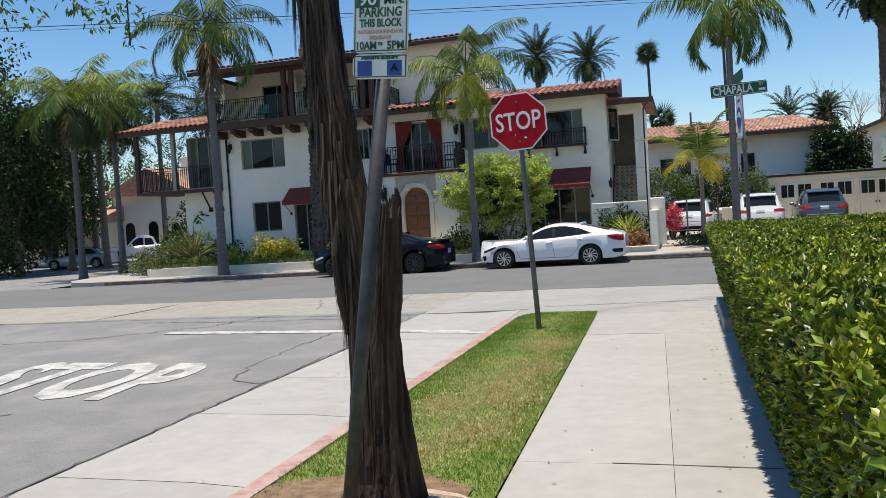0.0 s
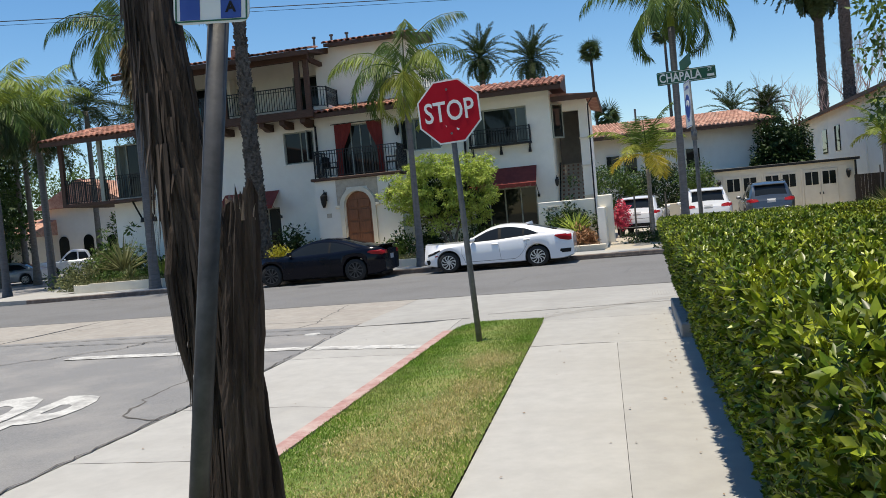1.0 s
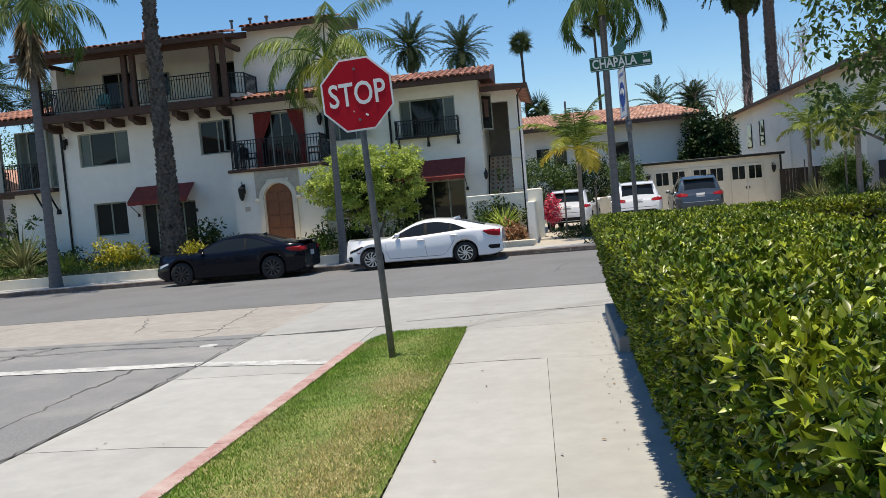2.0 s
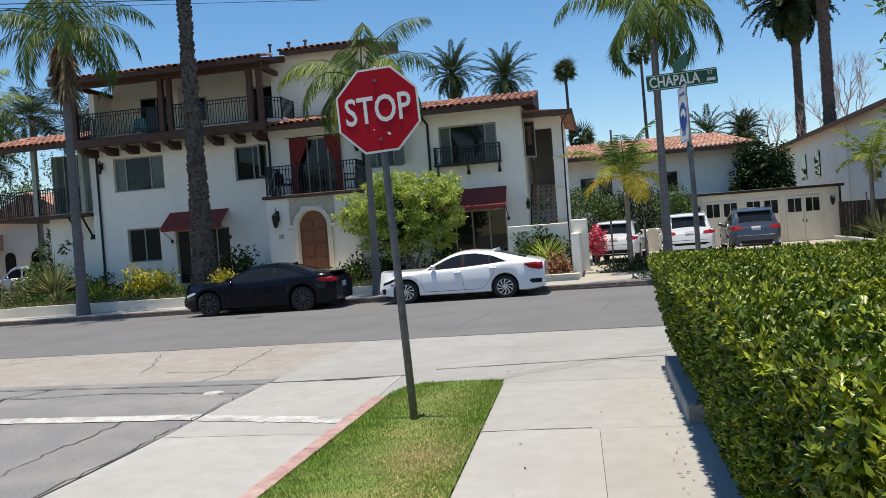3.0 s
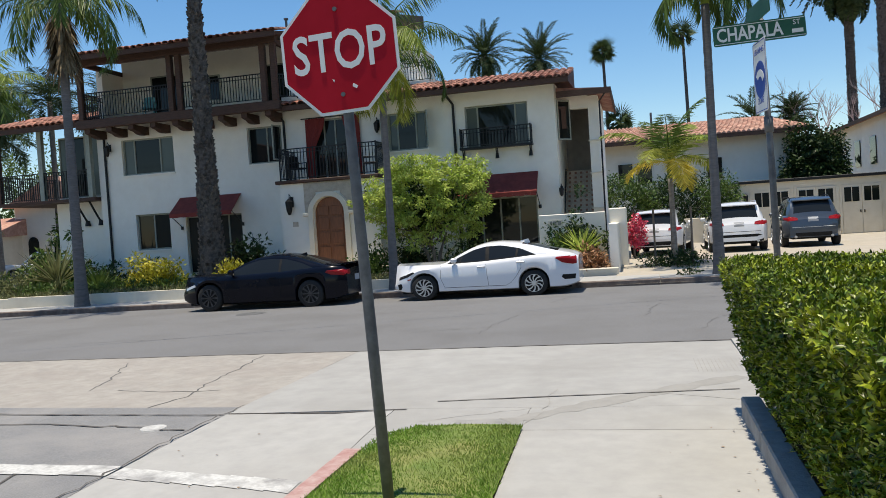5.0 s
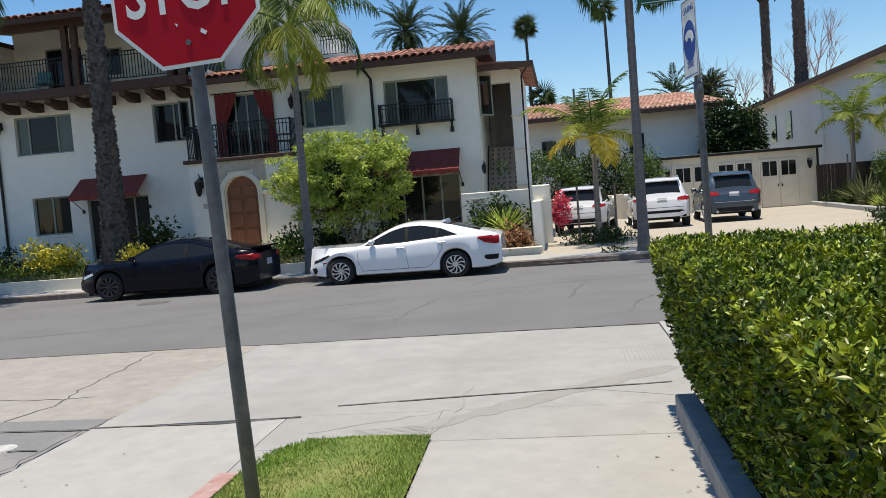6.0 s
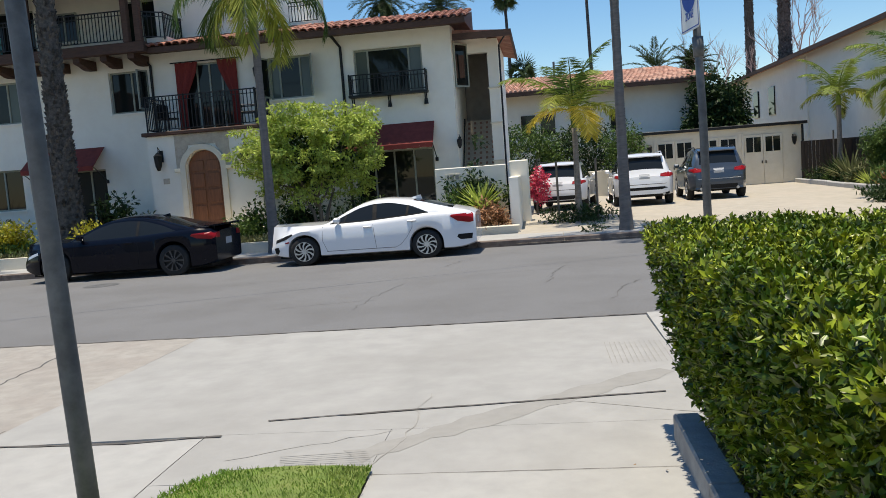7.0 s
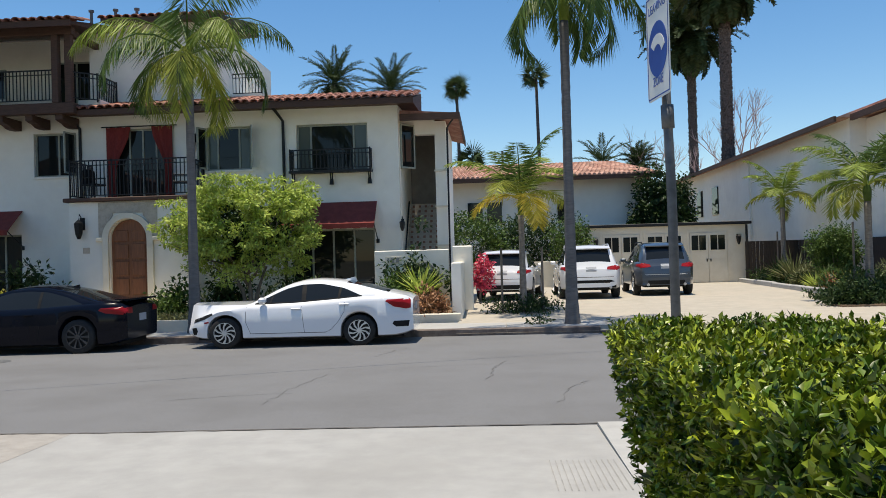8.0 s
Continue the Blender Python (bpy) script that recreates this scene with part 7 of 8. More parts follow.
main = along([(0.32, TY, -0.1, 0.23), (0.305, TY, 0.2, 0.165), (0.295, TY, 0.7, 0.135), (0.285, TY, 1.1, 0.115), (0.225, TY, 1.55, 0.11), (0.172, TY, 1.9, 0.105), (0.122, TY, 2.4, 0.093), (0.09, TY, 2.9, 0.10), (0.0, TY, 3.6, 0.12), (-0.15, TY, 4.8, 0.12), (-0.2, TY, 6.5, 0.09)], 66)
part("trunk", shaggy([p[:3] for p in main], [p[3] for p in main], 4), BARK, ST, "peeling shaggy bark")
stub = along([(0.37, TY - 0.05, 0.1, 0.12), (0.365, TY - 0.07, 0.5, 0.085), (0.375, TY - 0.08, 0.9, 0.075), (0.425, TY - 0.08, 1.4, 0.068), (0.455, TY - 0.08, 1.66, 0.056)], 30)
SB = part("broken_stem", shaggy([p[:3] for p in stub], [p[3] for p in stub], 6, 44, 0.05), BARK, ST, "broken stem with split pale top")
sp = Shape()
rr = random.Random(9)
for i in range(70):
    a = rr.uniform(0, 6.28)
    h = rr.uniform(0.0, 0.05)
    sp.add([(-0.008, -0.005, -0.06), (0.008, -0.005, -0.06), (0.008, 0.005, -0.06), (-0.008, 0.005, -0.06), (rr.uniform(-0.02, 0.02), 0.012, h)], [(0, 1, 4), (1, 2, 4), (2, 3, 4), (3, 0, 4)], Matrix.Translation((0.455 + 0.042 * math.cos(a), TY - 0.08 + 0.042 * math.sin(a), 1.64)) @ Matrix.Rotation(a, 4, "Z"))
part("splinter", sp, BARK_PALE, SB)
st_ = Shape()
for i in range(520):
    p = main[rr.randrange(2, 46)]
    a = rr.uniform(0, 6.28)
    L, w = rr.uniform(0.15, 0.7), rr.uniform(0.003, 0.010)
    o = p[3] * rr.uniform(0.98, 1.08)
    b0 = Vector((p[0] + o * math.cos(a), p[1] + o * math.sin(a), p[2]))
    b1 = b0 + Vector((math.cos(a) * rr.uniform(0.0, 0.02), math.sin(a) * rr.uniform(0, 0.02), -L * 0.6))
    b2 = b0 + Vector((math.cos(a) * rr.uniform(-0.01, 0.05), math.sin(a) * rr.uniform(-0.01, 0.05), -L))
    sd = Vector((-math.sin(a), math.cos(a), 0)) * w
    nn_ = Vector((math.cos(a), math.sin(a), 0)) * 0.006
    st_.add([b0 - sd, b0 + sd, b1 + sd, b1 - sd, b2, b0 - sd - nn_, b0 + sd - nn_, b1 + sd - nn_, b1 - sd - nn_, b2 - nn_], [(0, 1, 2, 3), (3, 2, 4), (6, 5, 8, 7), (7, 8, 9), (0, 3, 8, 5), (1, 6, 7, 2)])
tagged(part("bark_strip", st_, BARK_STRIP, ST, "loose hanging bark strips"), kind="stuff")
hang = Shape()
hang.tube([(0.16, TY - 0.08, 1.6), (0.15, TY - 0.12, 1.4), (0.165, TY - 0.12, 1.15), (0.19, TY - 0.12, 0.98)], [0.02, 0.022, 0.018, 0.006], 7)
part("hanging_strip", hang, BARK, ST, "long strip of bark hanging free")
for i, (x, y, L, a) in enumerate(((0.56, 4.38, 0.22, 20), (0.60, 4.28, 0.22, -15), (0.56, 4.2, 0.2, 60))):
    part("root", Shape().tube([(x - 0.1, y + 0.08, 0.03), (x, y, 0.07), (x + L * math.cos(radians(a)) * 0.6, y + L * math.sin(radians(a)) * 0.4, 0.05), (x + L * math.cos(radians(a)), y + L * math.sin(radians(a)), 0.02)], [0.05, 0.04, 0.03, 0.012], 8), ROOT, ST, "exposed pale root")
rl = np.random.default_rng(31)
part("crown", clumps(rl, np.stack([rl.uniform(-1.7, -0.25, 40), rl.uniform(3.2, 3.9, 40), rl.uniform(2.66, 3.1, 40)], 1), 0.07, 18, 0.05, 0.017, LEAF_MID, "crown", 0.5), LEAF_MID, ST, "sparse hanging foliage")
part("drooping_twig", clumps(rl, np.array([(-0.42, 3.4, 2.56), (-0.43, 3.4, 2.44), (0.62, 4.1, 2.78), (0.66, 4.1, 2.72)]), 0.05, 12, 0.05, 0.017, LEAF_MID, "drooping_twig", 0.3), LEAF_MID, ST)
for tip in ((-1.5, 3.4, 2.75), (-0.42, 3.4, 2.42), (-0.8, 3.2, 2.8), (0.64, 4.1, 2.74)):
    part("limb", Shape().tube([(0.02, TY, 3.5), ((0.02 + tip[0]) / 2, (TY + tip[1]) / 2, 3.35), (tip[0], tip[1], 3.0), tip], [0.035, 0.02, 0.01, 0.004], 6), BARK, ST)

# raised garden bed before the house
BED = thing("garden_bed", "raised garden bed with a low cream kerb wall", "garden bed", kind="structure")
arc = [(-18.2 + 1.25 * math.cos(a), 29.75 + 1.2 * math.sin(a)) for a in np.linspace(math.pi * 1.5, math.pi * 0.75, 12)]
outer = [(-4.9, 28.55)] + arc
ow = Shape()
for (a, b), (c_, d_) in zip(outer, outer[1:]):
    L = math.hypot(c_ - a, d_ - b)
    ow.box(-0.02, L + 0.02, -0.09, 0.09, -0.35, 0.26 + slope(a) * 0.5, Matrix.Translation((a, b, 0)) @ Matrix.Rotation(math.atan2(d_ - b, c_ - a), 4, "Z"))
part("kerb_wall", ow, STUCCO_CREAM, BED, "low cream stucco kerb wall")
part("soil", Shape().slab([(-4.9, 28.6), (-4.9, 34), (-19.5, 34), *reversed(arc)], -0.3, 0.16), SOIL, BED)
rp = np.random.default_rng(55)
def carpet(x0, x1, y0, y1, z, count, h, L, W, material, name, label):
    c = np.stack([rp.uniform(x0, x1, count), rp.uniform(y0, y1, count), z + rp.uniform(0, 1, count) ** 2 * h], 1)
    d = rp.normal(size=(count, 3)) * 0.7 + (0, 0, 0.7)
    return tagged(new(name, leaf_mesh(name, c, d, rp.normal(size=(count, 3)), L * rp.uniform(0.6, 1.2, count), W * rp.uniform(0.7, 1.2, count), material)), label, "ground cover", kind="stuff")
carpet(-19.0, -5.2, 28.7, 30.3, 0.15, 7000, 0.14, 0.16, 0.05, LEAF_OLIVE, "ground_cover", "low grey-green ground cover in the garden bed")
carpet(12.5, 14.7, 33.6, 45.0, 0.2, 5600, 0.42, 0.22, 0.05, LEAF_DARK, "ground_cover", "dark low planting in the bed beside the driveway")
carpet(10.5, 15.4, 30.35, 33.4, 0.09, 5200, 0.24, 0.17, 0.05, LEAF_DARK, "ground_cover", "dark trailing planting where the driveway meets the footpath")
carpet(-18.9, -12.5, 29.2, 31.5, 0.15, 3500, 0.35, 0.2, 0.06, LEAF_MID, "ground_cover", "mixed low green planting in the garden bed")
def bush(label, x, y, z, rx, rz, leaf, seed, ll=0.16, lw=0.07, spots=60, count=32, ry=None):
    r = np.random.default_rng(seed)
    b = thing("bush", label, "bush", "garden bushes")
    p = r.normal(size=(spots, 3))
    p /= np.linalg.norm(p, axis=1, keepdims=True)
    p[:, 2] = np.abs(p[:, 2])
    p *= r.uniform(0.3, 1.05, (spots, 1)) * (1 + 0.2 * r.normal(size=(spots, 1)))
    part("stem", Shape().tube([(x, y, z - 0.05), (x + 0.05, y, z + rz * 0.4)], [0.05, 0.02], 7), BARK_GREY, b)
    part("foliage", clumps(r, np.array([x, y, z]) + p * [rx, ry or rx * 0.8, rz], 0.24, count, ll, lw, leaf, "foliage", 0.1), leaf, b)
    return b
bush("dense dark green bush at the house wall", -11.5, 32.2, 0.2, 0.85, 1.35, LEAF_DARK, 1, 0.2, 0.1)
bush("bush with yellow leaves beside the palm trunk", -13.6, 30.2, 0.2, 0.6, 0.85, FLOWER_YELLOW, 2)
bush("bush with yellow leaves beside the palm trunk", -14.6, 30.6, 0.2, 0.65, 0.9, FLOWER_YELLOW, 3)
bush("bush with yellow leaves beside the palm trunk", -10.9, 29.6, 0.2, 0.45, 0.6, FLOWER_YELLOW, 4)
bush("tall green bush at the corner of the house", -20.0, 33.0, -0.1, 1.5, 2.0, LEAF_MID, 5, 0.24, 0.1, 90)
bush("dark low shrubbery along the house wall", -17.8, 32.6, 0.1, 1.2, 0.9, LEAF_DARK, 6)
bush("dark low shrubbery along the house wall", -15.8, 32.9, 0.1, 0.8, 0.8, LEAF_DARK, 7)
bush("mixed green shrubbery by the side street", -20.6, 31.4, -0.1, 1.3, 1.1, LEAF_OLIVE, 8)
bush("mixed green shrubbery by the side street", -22.6, 33.8, -0.15, 1.4, 1.0, LEAF_MID, 9)
bush("dark shrubs under the small tree", -5.8, 32.6, 0.2, 0.9, 1.2, LEAF_DARK, 10)
bush("dark shrubs under the small tree", -4.0, 32.9, 0.2, 1.1, 1.1, LEAF_DARK, 11)
bush("green plants beside the entrance steps", -6.8, 30.8, 0.2, 0.6, 0.8, LEAF_MID, 12)
bush("mixed green shrub in a walled bed by the stair", -0.4, 30.7, 0.2, 0.75, 1.05, LEAF_MID, 13)
bush("dark glossy shrub against a garden wall", -0.35, 31.35, 0.2, 0.75, 1.5, LEAF_DARK, 41, 0.17, 0.08, 80)
bush("mixed green shrub in a walled bed by the stair", -0.75, 30.3, 0.2, 0.5, 0.8, LEAF_MID, 42)
bush("tall green bush at the corner of the house", -22.0, 36.2, -0.1, 1.5, 2.3, LEAF_MID, 43, 0.24, 0.1, 90)
bush("mixed green shrubbery by the side street", -24.6, 39.5, -0.2, 1.8, 1.9, LEAF_MID, 44, 0.26, 0.1, 90)
RUSSET = mat("russet_leaf", (0.22, 0.09, 0.04), (0.33, 0.17, 0.07), 0.6, 3, islands=0.4)
bush("reddish low plants in a walled bed", 0.2, 29.6, 0.2, 0.5, 0.45, RUSSET, 14, 0.14, 0.05)
bush("low ground planting round a young palm", 2.5, 31.0, 0.1, 0.9, 0.28, LEAF_DARK, 15, 0.12, 0.05)
bush("small dry plant at the kerb", 2.7, 28.0, 0.0, 0.22, 0.08, LEAF_DARK, 16, 0.10, 0.04, spots=14, count=20)
for i, (x, y) in enumerate(((12.9, 39.6), (12.6, 36.6), (12.7, 34.4), (13.6, 35.2), (13.0, 42.0), (13.3, 32.4), (12.9, 37.6))):
    bush("spiky mixed planting beside the driveway", x + 0.1, y, 0.2, 0.45, 0.5, (LEAF_OLIVE, LEAF_MID, LEAF_DARK)[i % 3], 20 + i, 0.26, 0.05)
def rosette(label, x, y, z, n, L, w, material, seed, name="agave"):
    r = np.random.default_rng(seed)
    az, el = r.uniform(0, 6.283, n), r.uniform(0.15, 1.35, n)
    d = np.stack([np.cos(az) * np.cos(el), np.sin(az) * np.cos(el), np.sin(el)], 1)
    c = np.tile([x, y, z], (n, 1)) + d * 0.05
    b = thing(name, label, "plant", "spiky plants")
    part("leaf_rosette", leaf_mesh("leaf_rosette", c, d, np.stack([-np.cos(az) * np.sin(el), -np.sin(az) * np.sin(el), np.cos(el)], 1), L * r.uniform(0.7, 1.1, n), np.full(n, w), material, 0.3), material, b)
    part("crown_base", Shape().tube([(x, y, z - 0.1), (x, y, z + 0.06)], [0.06, 0.03], 8), material, b)
rosette("spiky green aloe clump on the verge", -11.0, 27.95, -0.02, 60, 0.62, 0.07, LEAF_MID, 1)
rosette("large blue-green agave in the garden bed", -16.0, 30.0, 0.2, 46, 1.05, 0.12, LEAF_MID, 2)
rosette("arching strap-leaved plant at the house corner", -18.6, 31.3, 0.5, 60, 1.6, 0.09, LEAF_OLIVE, 3)
rosette("cycad with stiff fronds in a walled bed", -0.1, 30.3, 0.6, 60, 0.85, 0.08, LEAF_LIME, 4)
rosette("spiky plant in the garden bed", -17.2, 29.6, 0.2, 40, 0.6, 0.07, LEAF_OLIVE, 5)
rosette("spiky plant beside the driveway", 12.3, 34.6, 0.2, 44, 0.65, 0.06, LEAF_LIME, 6)
rosette("spiky plant beside the driveway", 12.35, 37.2, 0.2, 44, 0.6, 0.06, LEAF_LIME, 8)
rosette("russet spiky plant beside the driveway", 12.25, 35.6, 0.2, 40, 0.65, 0.05, RUSSET, 9)
rosette("tall dark strap-leaved plant beside the fence", 13.0, 40.9, 0.3, 70, 1.35, 0.07, LEAF_OLIVE, 10)
rosette("tall dark strap-leaved plant beside the fence", 12.95, 42.4, 0.3, 60, 1.1, 0.07, LEAF_DARK, 12)
bush("dark low mound of leaves at the driveway corner", 10.75, 30.8, 0.15, 0.6, 0.5, LEAF_DARK, 51, 0.14, 0.06)
bush("dark low mound of leaves at the driveway corner", 11.35, 32.1, 0.15, 0.55, 0.75, LEAF_MID, 52, 0.18, 0.06)
bush("dark low mound of leaves at the driveway corner", 12.3, 31.2, 0.15, 0.8, 0.55, LEAF_DARK, 53, 0.16, 0.06)
rosette("spiky plant beside the driveway", 13.4, 33.4, 0.15, 50, 1.0, 0.07, LEAF_MID, 7)

# ---- garden walls, garages, neighbouring houses ----
GW = thing("garden_wall", "white stucco garden wall stepping down to the footpath", "wall")
part("wall_run", Shape().box(-1.5, 0.55, 32.0, 32.22, -0.2, 1.78, bevel=0.02), STUCCO, GW)
part("wall_run", Shape().box(0.72, 0.97, 29.6, 34.5, -0.2, 1.42, bevel=0.02), STUCCO, GW)
part("pier", Shape().box(0.66, 1.2, 31.8, 32.3, -0.2, 1.86, bevel=0.03), STUCCO, GW)
part("house_number", Shape().box(-1.2, -0.75, 31.985, 31.998, 1.42, 1.6), STUCCO_CREAM, GW, "pale tile plaque with plain bars")
part("number_bars", Shape().box(-1.14, -1.09, 31.978, 31.984, 1.45, 1.57).box(-1.05, -0.95, 31.978, 31.984, 1.45, 1.57).box(-0.91, -0.81, 31.978, 31.984, 1.45, 1.57), GREYDOOR, GW)
part("wall_niche", Shape().tube([(-0.1, 31.99, 1.2), (-0.1, 32.0, 1.2)], [0.24, 0.24], 20), GREYDOOR, GW)
PB = thing("planter_wall", "low cream stucco planter at the footpath", "planter", kind="structure")
part("kerb_wall", Shape().box(-0.9, 0.95, 29.0, 29.2, -0.2, 0.22, bevel=0.02), STUCCO_CREAM, PB)
part("soil", Shape().box(-0.9, 0.7, 29.2, 32.0, -0.2, 0.18), SOIL, PB)
CW = thing("court_wall", "low cream stucco wall behind the parked cars", "wall")
part("wall_run", Shape().box(0.95, 6.1, 44.6, 44.85, 0, 1.25, bevel=0.02), STUCCO_CREAM, CW)

GAR = thing("garage", "cream stucco garage row with three pairs of doors", "garage")
GYF = 45.42
part("wall", Shape().box(6.05, 12.72, GYF, GYF + 6, 0, 2.62), STUCCO_CREAM, GAR)
part("roof_edge", Shape().box(5.95, 12.86, GYF - 0.16, GYF + 6.1, 2.62, 2.75, bevel=0.015), IRON, GAR, "dark flat roof edge")
for i in range(3):
    x0 = 6.55 + i * 1.85
    for k in range(2):
        a = x0 + k * 0.8
        leaf = part("door_leaf", Shape().box(a + 0.01, a + 0.79, GYF - 0.035, GYF - 0.004, 0.16, 2.3, bevel=0.01), STUCCO_CREAM, GAR, "cream panelled garage door leaf")
        for q in range(2):
            part("pane", Shape().box(a + 0.09 + q * 0.32, a + 0.37 + q * 0.32, GYF - 0.05, GYF - 0.036, 1.55, 2.18), WINDOW, leaf)
        part("handle", Shape().box(a + (0.7 if k == 0 else 0.06), a + (0.74 if k == 0 else 0.1), GYF - 0.07, GYF - 0.036, 1.05, 1.17), IRON, leaf)
    part("door_frame", Shape().box(x0 - 0.1, x0 - 0.01, GYF - 0.05, GYF - 0.002, 0.14, 2.38), STUCCO_CREAM, GAR)
part("downspout", Shape().tube([(12.66, GYF - 0.07, 2.6), (12.66, GYF - 0.07, 0.2)], [0.05, 0.05], 8), IRON, GAR)
for x in (6.25, 12.3):
    part("wall_lantern", Shape().box(x - 0.05, x + 0.05, GYF - 0.05, GYF, 2.0, 2.2).tube([(x, GYF - 0.15, 1.75), (x, GYF - 0.15, 1.9), (x, GYF - 0.15, 2.1), (x, GYF - 0.15, 2.2)], [0.03, 0.09, 0.11, 0.03], 6), IRON, GAR)

def tile_field(x0, x1, y0, z0, y1, z1, cols, material=TILE_FAR, hip=(0, 0)):
    """Rows of barrel tiles over a slope, joined."""
    s = Shape()
    n, m = cols, max(3, int(math.hypot(y1 - y0, z1 - z0) / 0.45))
    for j in range(m):
        ta, tb = j / m, (j + 1.12) / m
        for i in range(n):
            u0, u1 = i / n, (i + 1) / n
            def at(u, t, h):
                a, b = x0 + hip[0] * t, x1 - hip[1] * t
                return (a + (b - a) * u, y0 + (y1 - y0) * t, z0 + (z1 - z0) * t + h)
            k = len(s.v)
            for t, lift in ((ta, 0.05), (min(1, tb), 0.02)):
                s.v += [at(u0, t, lift - 0.05), at(u0 + (u1 - u0) * 0.25, t, lift + 0.03), at(u0 + (u1 - u0) * 0.5, t, lift + 0.055), at(u0 + (u1 - u0) * 0.75, t, lift + 0.03), at(u1, t, lift - 0.05)]
            s.f += [(k + q, k + q + 1, k + 6 + q, k + 5 + q) for q in range(4)] + [(k, k + 4, k + 3, k + 2, k + 1)]
    return s

NB = thing("neighbour_house", "white house with a long red tile roof", "house")
part("wall", Shape().box(-4.0, 9.5, 52.0, 60, 0, 5.5), STUCCO, NB)
part("roof", Shape().add([(-4.8, 51.1, 5.45), (10.3, 51.1, 5.45), (8.6, 55.5, 6.55), (-4.8, 55.5, 6.55), (8.6, 57, 6.55), (10.3, 61, 5.45), (-4.8, 61, 5.45), (-4.8, 57, 6.55)], [(0, 1, 2, 3), (3, 2, 4, 7), (7, 4, 5, 6), (1, 5, 4, 2), (0, 3, 7, 6), (0, 6, 5, 1)]), TILE_FAR, NB)
tagged(part("roof_tiles", tile_field(-4.8, 10.3, 51.0, 5.47, 55.5, 6.57, 62, hip=(0, 1.7)), TILE_FAR, NB, "red clay roof tiles"), kind="stuff")
part("eave_board", Shape().box(-4.8, 10.35, 50.94, 51.05, 5.25, 5.45), WOOD_DARK, NB)
for x in (0.6, 1.6, 5.2):
    part("window", Shape().box(x, x + 0.75, 51.93, 51.99, 3.2, 4.3), WINDOW, NB)
part("vent_pipe", Shape().tube([(2.5, 54, 6.2), (2.5, 54, 7.2)], [0.06, 0.06], 8), STEEL, NB)

RH = thing("end_house", "long white stucco house receding behind the driveway", "house")
part("wall", Shape().box(15.0, 26, 40.5, 70, 0, 6.35), STUCCO, RH)
part("gable_wall", Shape().box(15.6, 26, 33.0, 40.5, 0, 6.2), STUCCO, RH)
part("roof", Shape().prism([(14.4, 6.25), (20.5, 8.4), (26.6, 6.25)], 40.2, 71), TILE_FAR, RH, "red tile roof")
part("roof", Shape().prism([(15.0, 6.3), (20.8, 8.3), (26.6, 6.3)], 32.5, 40.2), TILE_FAR, RH)
part("eave_board", Shape().box(14.32, 14.42, 40.2, 71, 6.1, 6.3).box(14.9, 15.0, 32.5, 40.2, 6.12, 6.34), WOOD_DARK, RH)
for y in (58.0, 61.5, 66.0):
    part("window", Shape().box(14.93, 14.99, y, y + 1.2, 3.6, 5.2), WINDOW, RH)
part("window", Shape().box(15.53, 15.59, 34.2, 35.0, 1.2, 2.4), WINDOW, RH)
part("downspout", Shape().tube([(14.9, 52, 6.1), (14.93, 52, 0.2)], [0.05, 0.05], 8), STUCCO, RH)
part("wall_lantern", Shape().tube([(14.9, 47, 2.9), (14.9, 47, 3.2)], [0.08, 0.1], 8), IRON, RH)
part("vent_pipe", Shape().tube([(17.4, 41.6, 6.8), (17.4, 41.6, 9.2)], [0.05, 0.05], 8), STEEL, RH)
FN = thing("fence", "dark weathered board fence beside the driveway", "fence")
bd = shade(Shape().box(-0.07, 0.07, -0.012, 0.012, 0, 1.75).mesh("board"), FENCE)
for i in range(15):
    ob = part("board", bd, FENCE, FN)
    ob.location = (12.62 + i * 0.15, 45.25 + 0.02 * math.sin(i), 0.12)
for i in range(29):
    ob = part("board", bd, FENCE, FN)
    ob.location = (14.79 + 0.02 * math.sin(i * 1.7), 45.15 - i * 0.15, 0.12)
    ob.rotation_euler = (0, 0, math.pi / 2)
for i in range(4):
    ob = part("board", bd, FENCE, FN)
    ob.location = (14.9 + i * 0.15, 40.88, 0.12)
for i in range(50):
    ob = part("board", bd, FENCE, FN)
    ob.location = (15.45, 40.8 - i * 0.15, 0.1)
    ob.rotation_euler = (0, 0, math.pi / 2)
KB = thing("bed_kerb", "low pale kerb wall along the driveway bed", "kerb", kind="structure")
kerb_line = [Vector((12.3, 45.1, 0)), Vector((12.12, 42.6, 0)), Vector((11.95, 40.0, 0)), Vector((11.77, 37.6, 0)), Vector((11.6, 35.3, 0)), Vector((11.45, 33.2, 0))]
for i, (a, b) in enumerate(zip(kerb_line, kerb_line[1:])):
    d = b - a
    place = Matrix.Translation(a) @ Matrix.Rotation(math.atan2(d.y, d.x), 4, "Z")
    part("kerb_wall", Shape().box(0.012, d.length - 0.012, -0.1, 0.1, -0.05, 0.315 + 0.012 * math.sin(i * 2.1), place, bevel=0.025), CONCRETE, KB, "worn pale concrete kerb block")
part("soil", Shape().slab([(12.4, 45.1), (12.05, 40.0), (11.55, 33.2), (30, 33.2), (30, 45.1)], -0.2, 0.21), SOIL, KB)
part("soil", Shape().slab([(11.5, 33.19), (10.9, 31.9), (10.2, 30.7), (10.3, 30.25), (30, 30.05), (30, 33.19)], -0.2, 0.105), SOIL, KB)

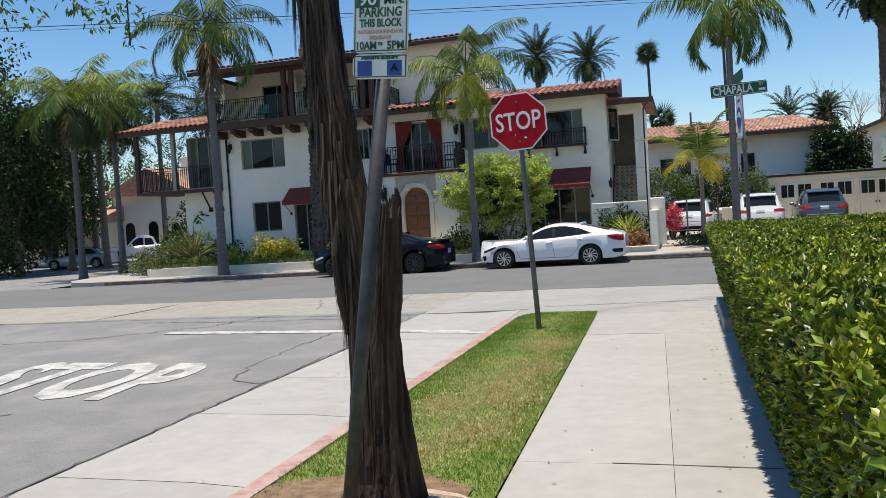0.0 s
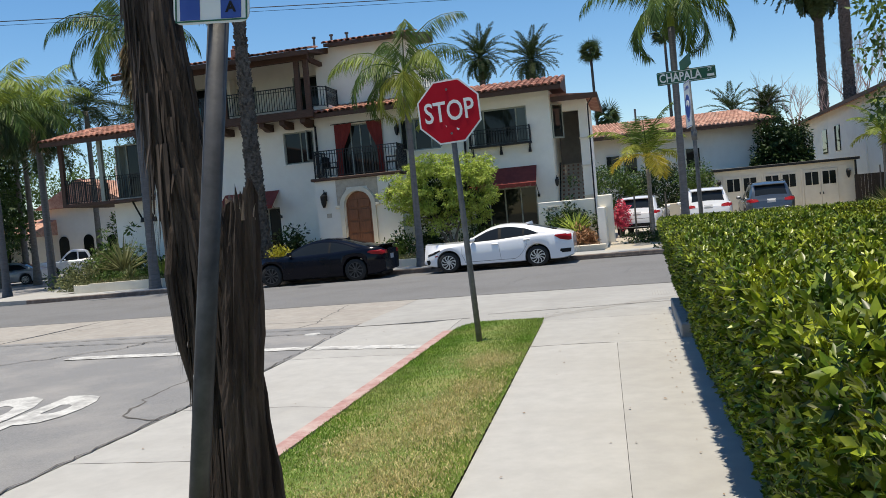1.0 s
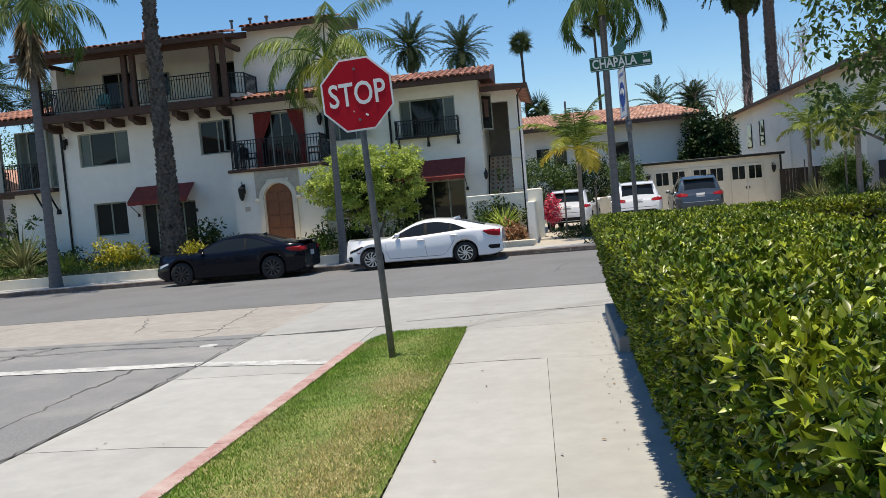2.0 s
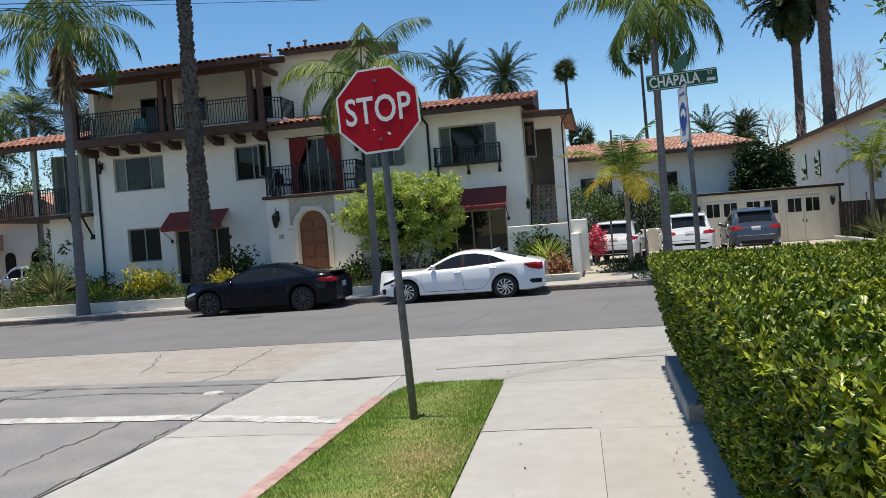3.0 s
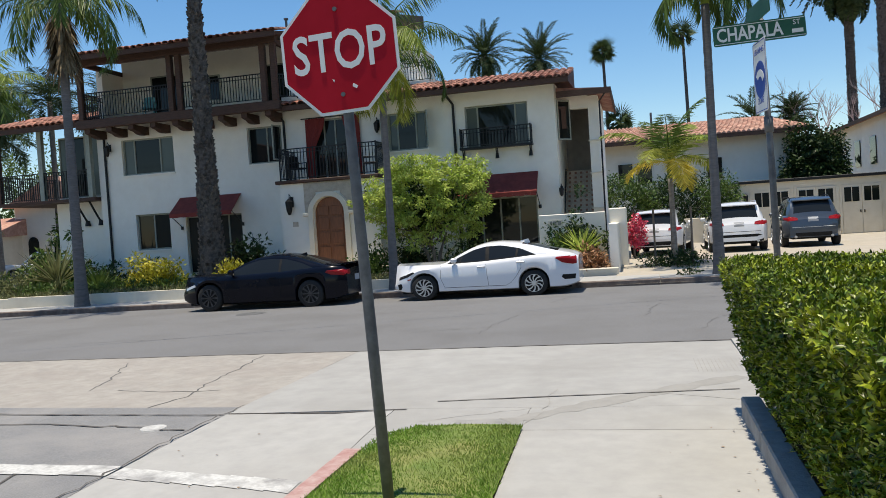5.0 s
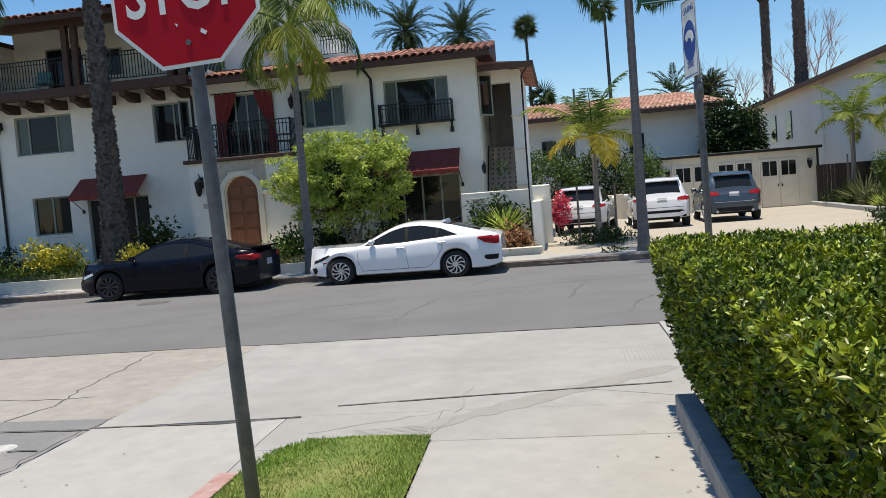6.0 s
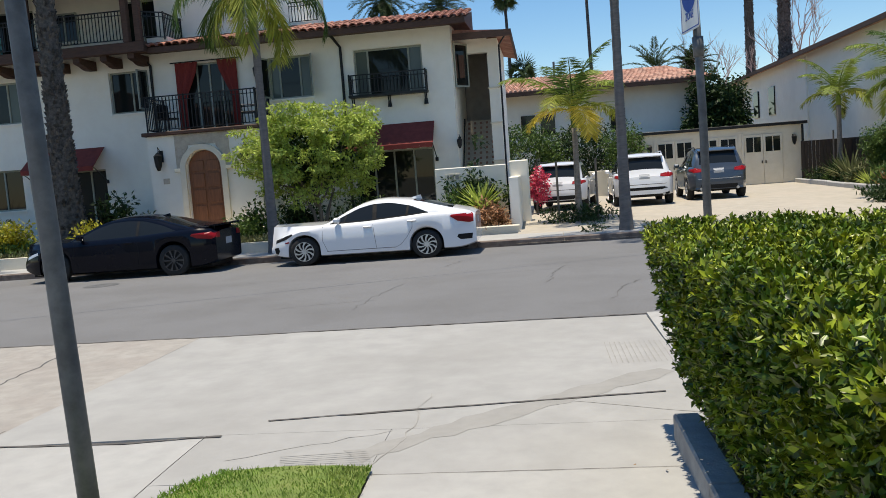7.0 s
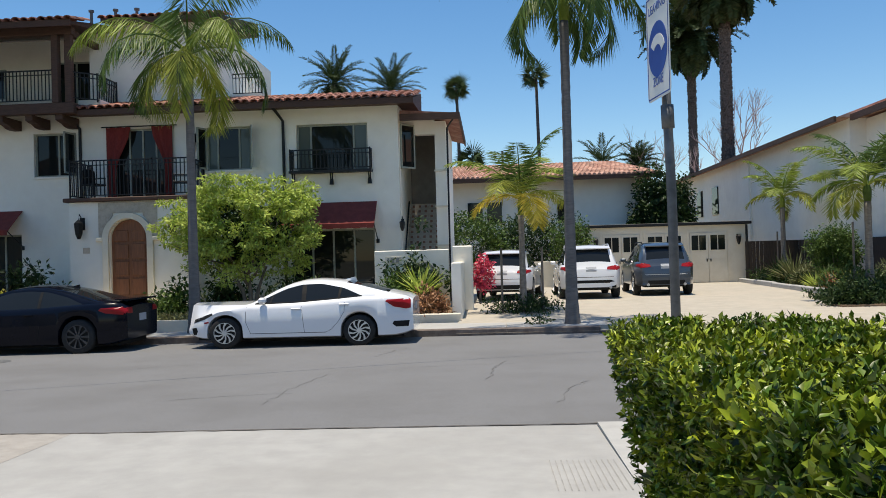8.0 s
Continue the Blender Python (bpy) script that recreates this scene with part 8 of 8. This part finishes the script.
LH = thing("far_house", "white house with red tile roofs down the side street", "house")
part("wall", Shape().box(-37, -29.5, 60, 70, -0.4, 5.2), STUCCO, LH)
part("roof", Shape().prism([(-37.6, 5.1), (-33.2, 7.3), (-28.9, 5.1)], 59.4, 71), TILE_FAR, LH)
part("wing", Shape().box(-44, -36.5, 57, 66, -0.4, 3.0), STUCCO_CREAM, LH)
part("roof", Shape().add([(-44.6, 56.2, 3.0), (-36, 56.2, 3.0), (-36, 60.5, 4.4), (-44.6, 60.5, 4.4), (-44.6, 56.2, 2.85), (-36, 56.2, 2.85), (-36, 60.5, 3.0), (-44.6, 60.5, 3.0)], [(0, 1, 2, 3), (7, 6, 5, 4), (0, 4, 5, 1), (1, 5, 6, 2), (2, 6, 7, 3), (3, 7, 4, 0)]), TILE_FAR, LH)
for x, w, z0, z1 in ((-35.9, 0.9, 0.8, 2.6), (-33.6, 0.9, 0.8, 2.6), (-31.4, 0.8, 1.0, 2.4)):
    part("window", Shape().prism([(x, z0), (x + w, z0), *arch(x, x + w, z1 - 0.3, z1 + 0.2)], 59.92, 59.99), WINDOW, LH)
for x in (-42, -39.6):
    part("window", Shape().box(x, x + 1.5, 56.93, 56.99, 0.6, 2.0), WINDOW, LH)
part("chimney", Shape().box(-31.5, -30.6, 62, 63, 5.6, 8.2, bevel=0.04), STUCCO, LH)
part("garden_front", Shape().box(-29.4, -22.5, 59, 59.25, -0.4, 2.8).prism([(-29.5, 2.8), (-22.3, 2.8), (-22.3, 2.95), (-29.5, 3.9)], 58.6, 63), STUCCO, LH)
for child in LH.children:
    child.data.transform(Matrix.Translation((-8.0, 0, 0)))
BK = thing("backdrop", "hazy dark belt of distant trees and hedges", "trees", kind="stuff")
rk = np.random.default_rng(77)
k = 420
ang = rk.uniform(-1.25, 1.15, k)
dist = rk.uniform(85, 120, k)
spots = np.stack([np.sin(ang) * dist, np.cos(ang) * dist, rk.uniform(0.0, 1.0, k) ** 1.4 * 5.5], 1)
part("woods", clumps(rk, spots, 3.0, 46, 1.1, 0.5, LEAF_DARK, "woods", 0.2), LEAF_DARK, BK)
BG = thing("rear_house", "plain cream house row behind the walker", "house")
part("wall", Shape().box(8, 20, -14, 8, -0.3, 6), STUCCO_CREAM, BG)
part("roof", Shape().prism([(7.4, 6), (14, 8), (20.6, 6)], -14.5, 8.5), TILE_FAR, BG)
OP = thing("opposite_house", "plain cream house across the side street", "house")
part("wall", Shape().box(-32, -17, -12, 10, -0.3, 6), STUCCO_CREAM, OP)
part("roof", Shape().prism([(-32.6, 6), (-24.5, 8.3), (-16.4, 6)], -12.5, 10.5), TILE_FAR, OP)

# ---- roof tiles, last ----
tiled(ROOF1, -10.7, -0.5, FY - 0.92, 6.24, radians(13.6), 7)
tiled(ROOF3, -18.85, -10.2, 32.28, 8.68, radians(12.5), 3)
tiled(ROOF5, -10.1, -6.45, 34.2, 9.24, radians(12.5), 3)
tiled(ROOF4, -23.35, -18.65, 33.1, 6.42, radians(14), 9)
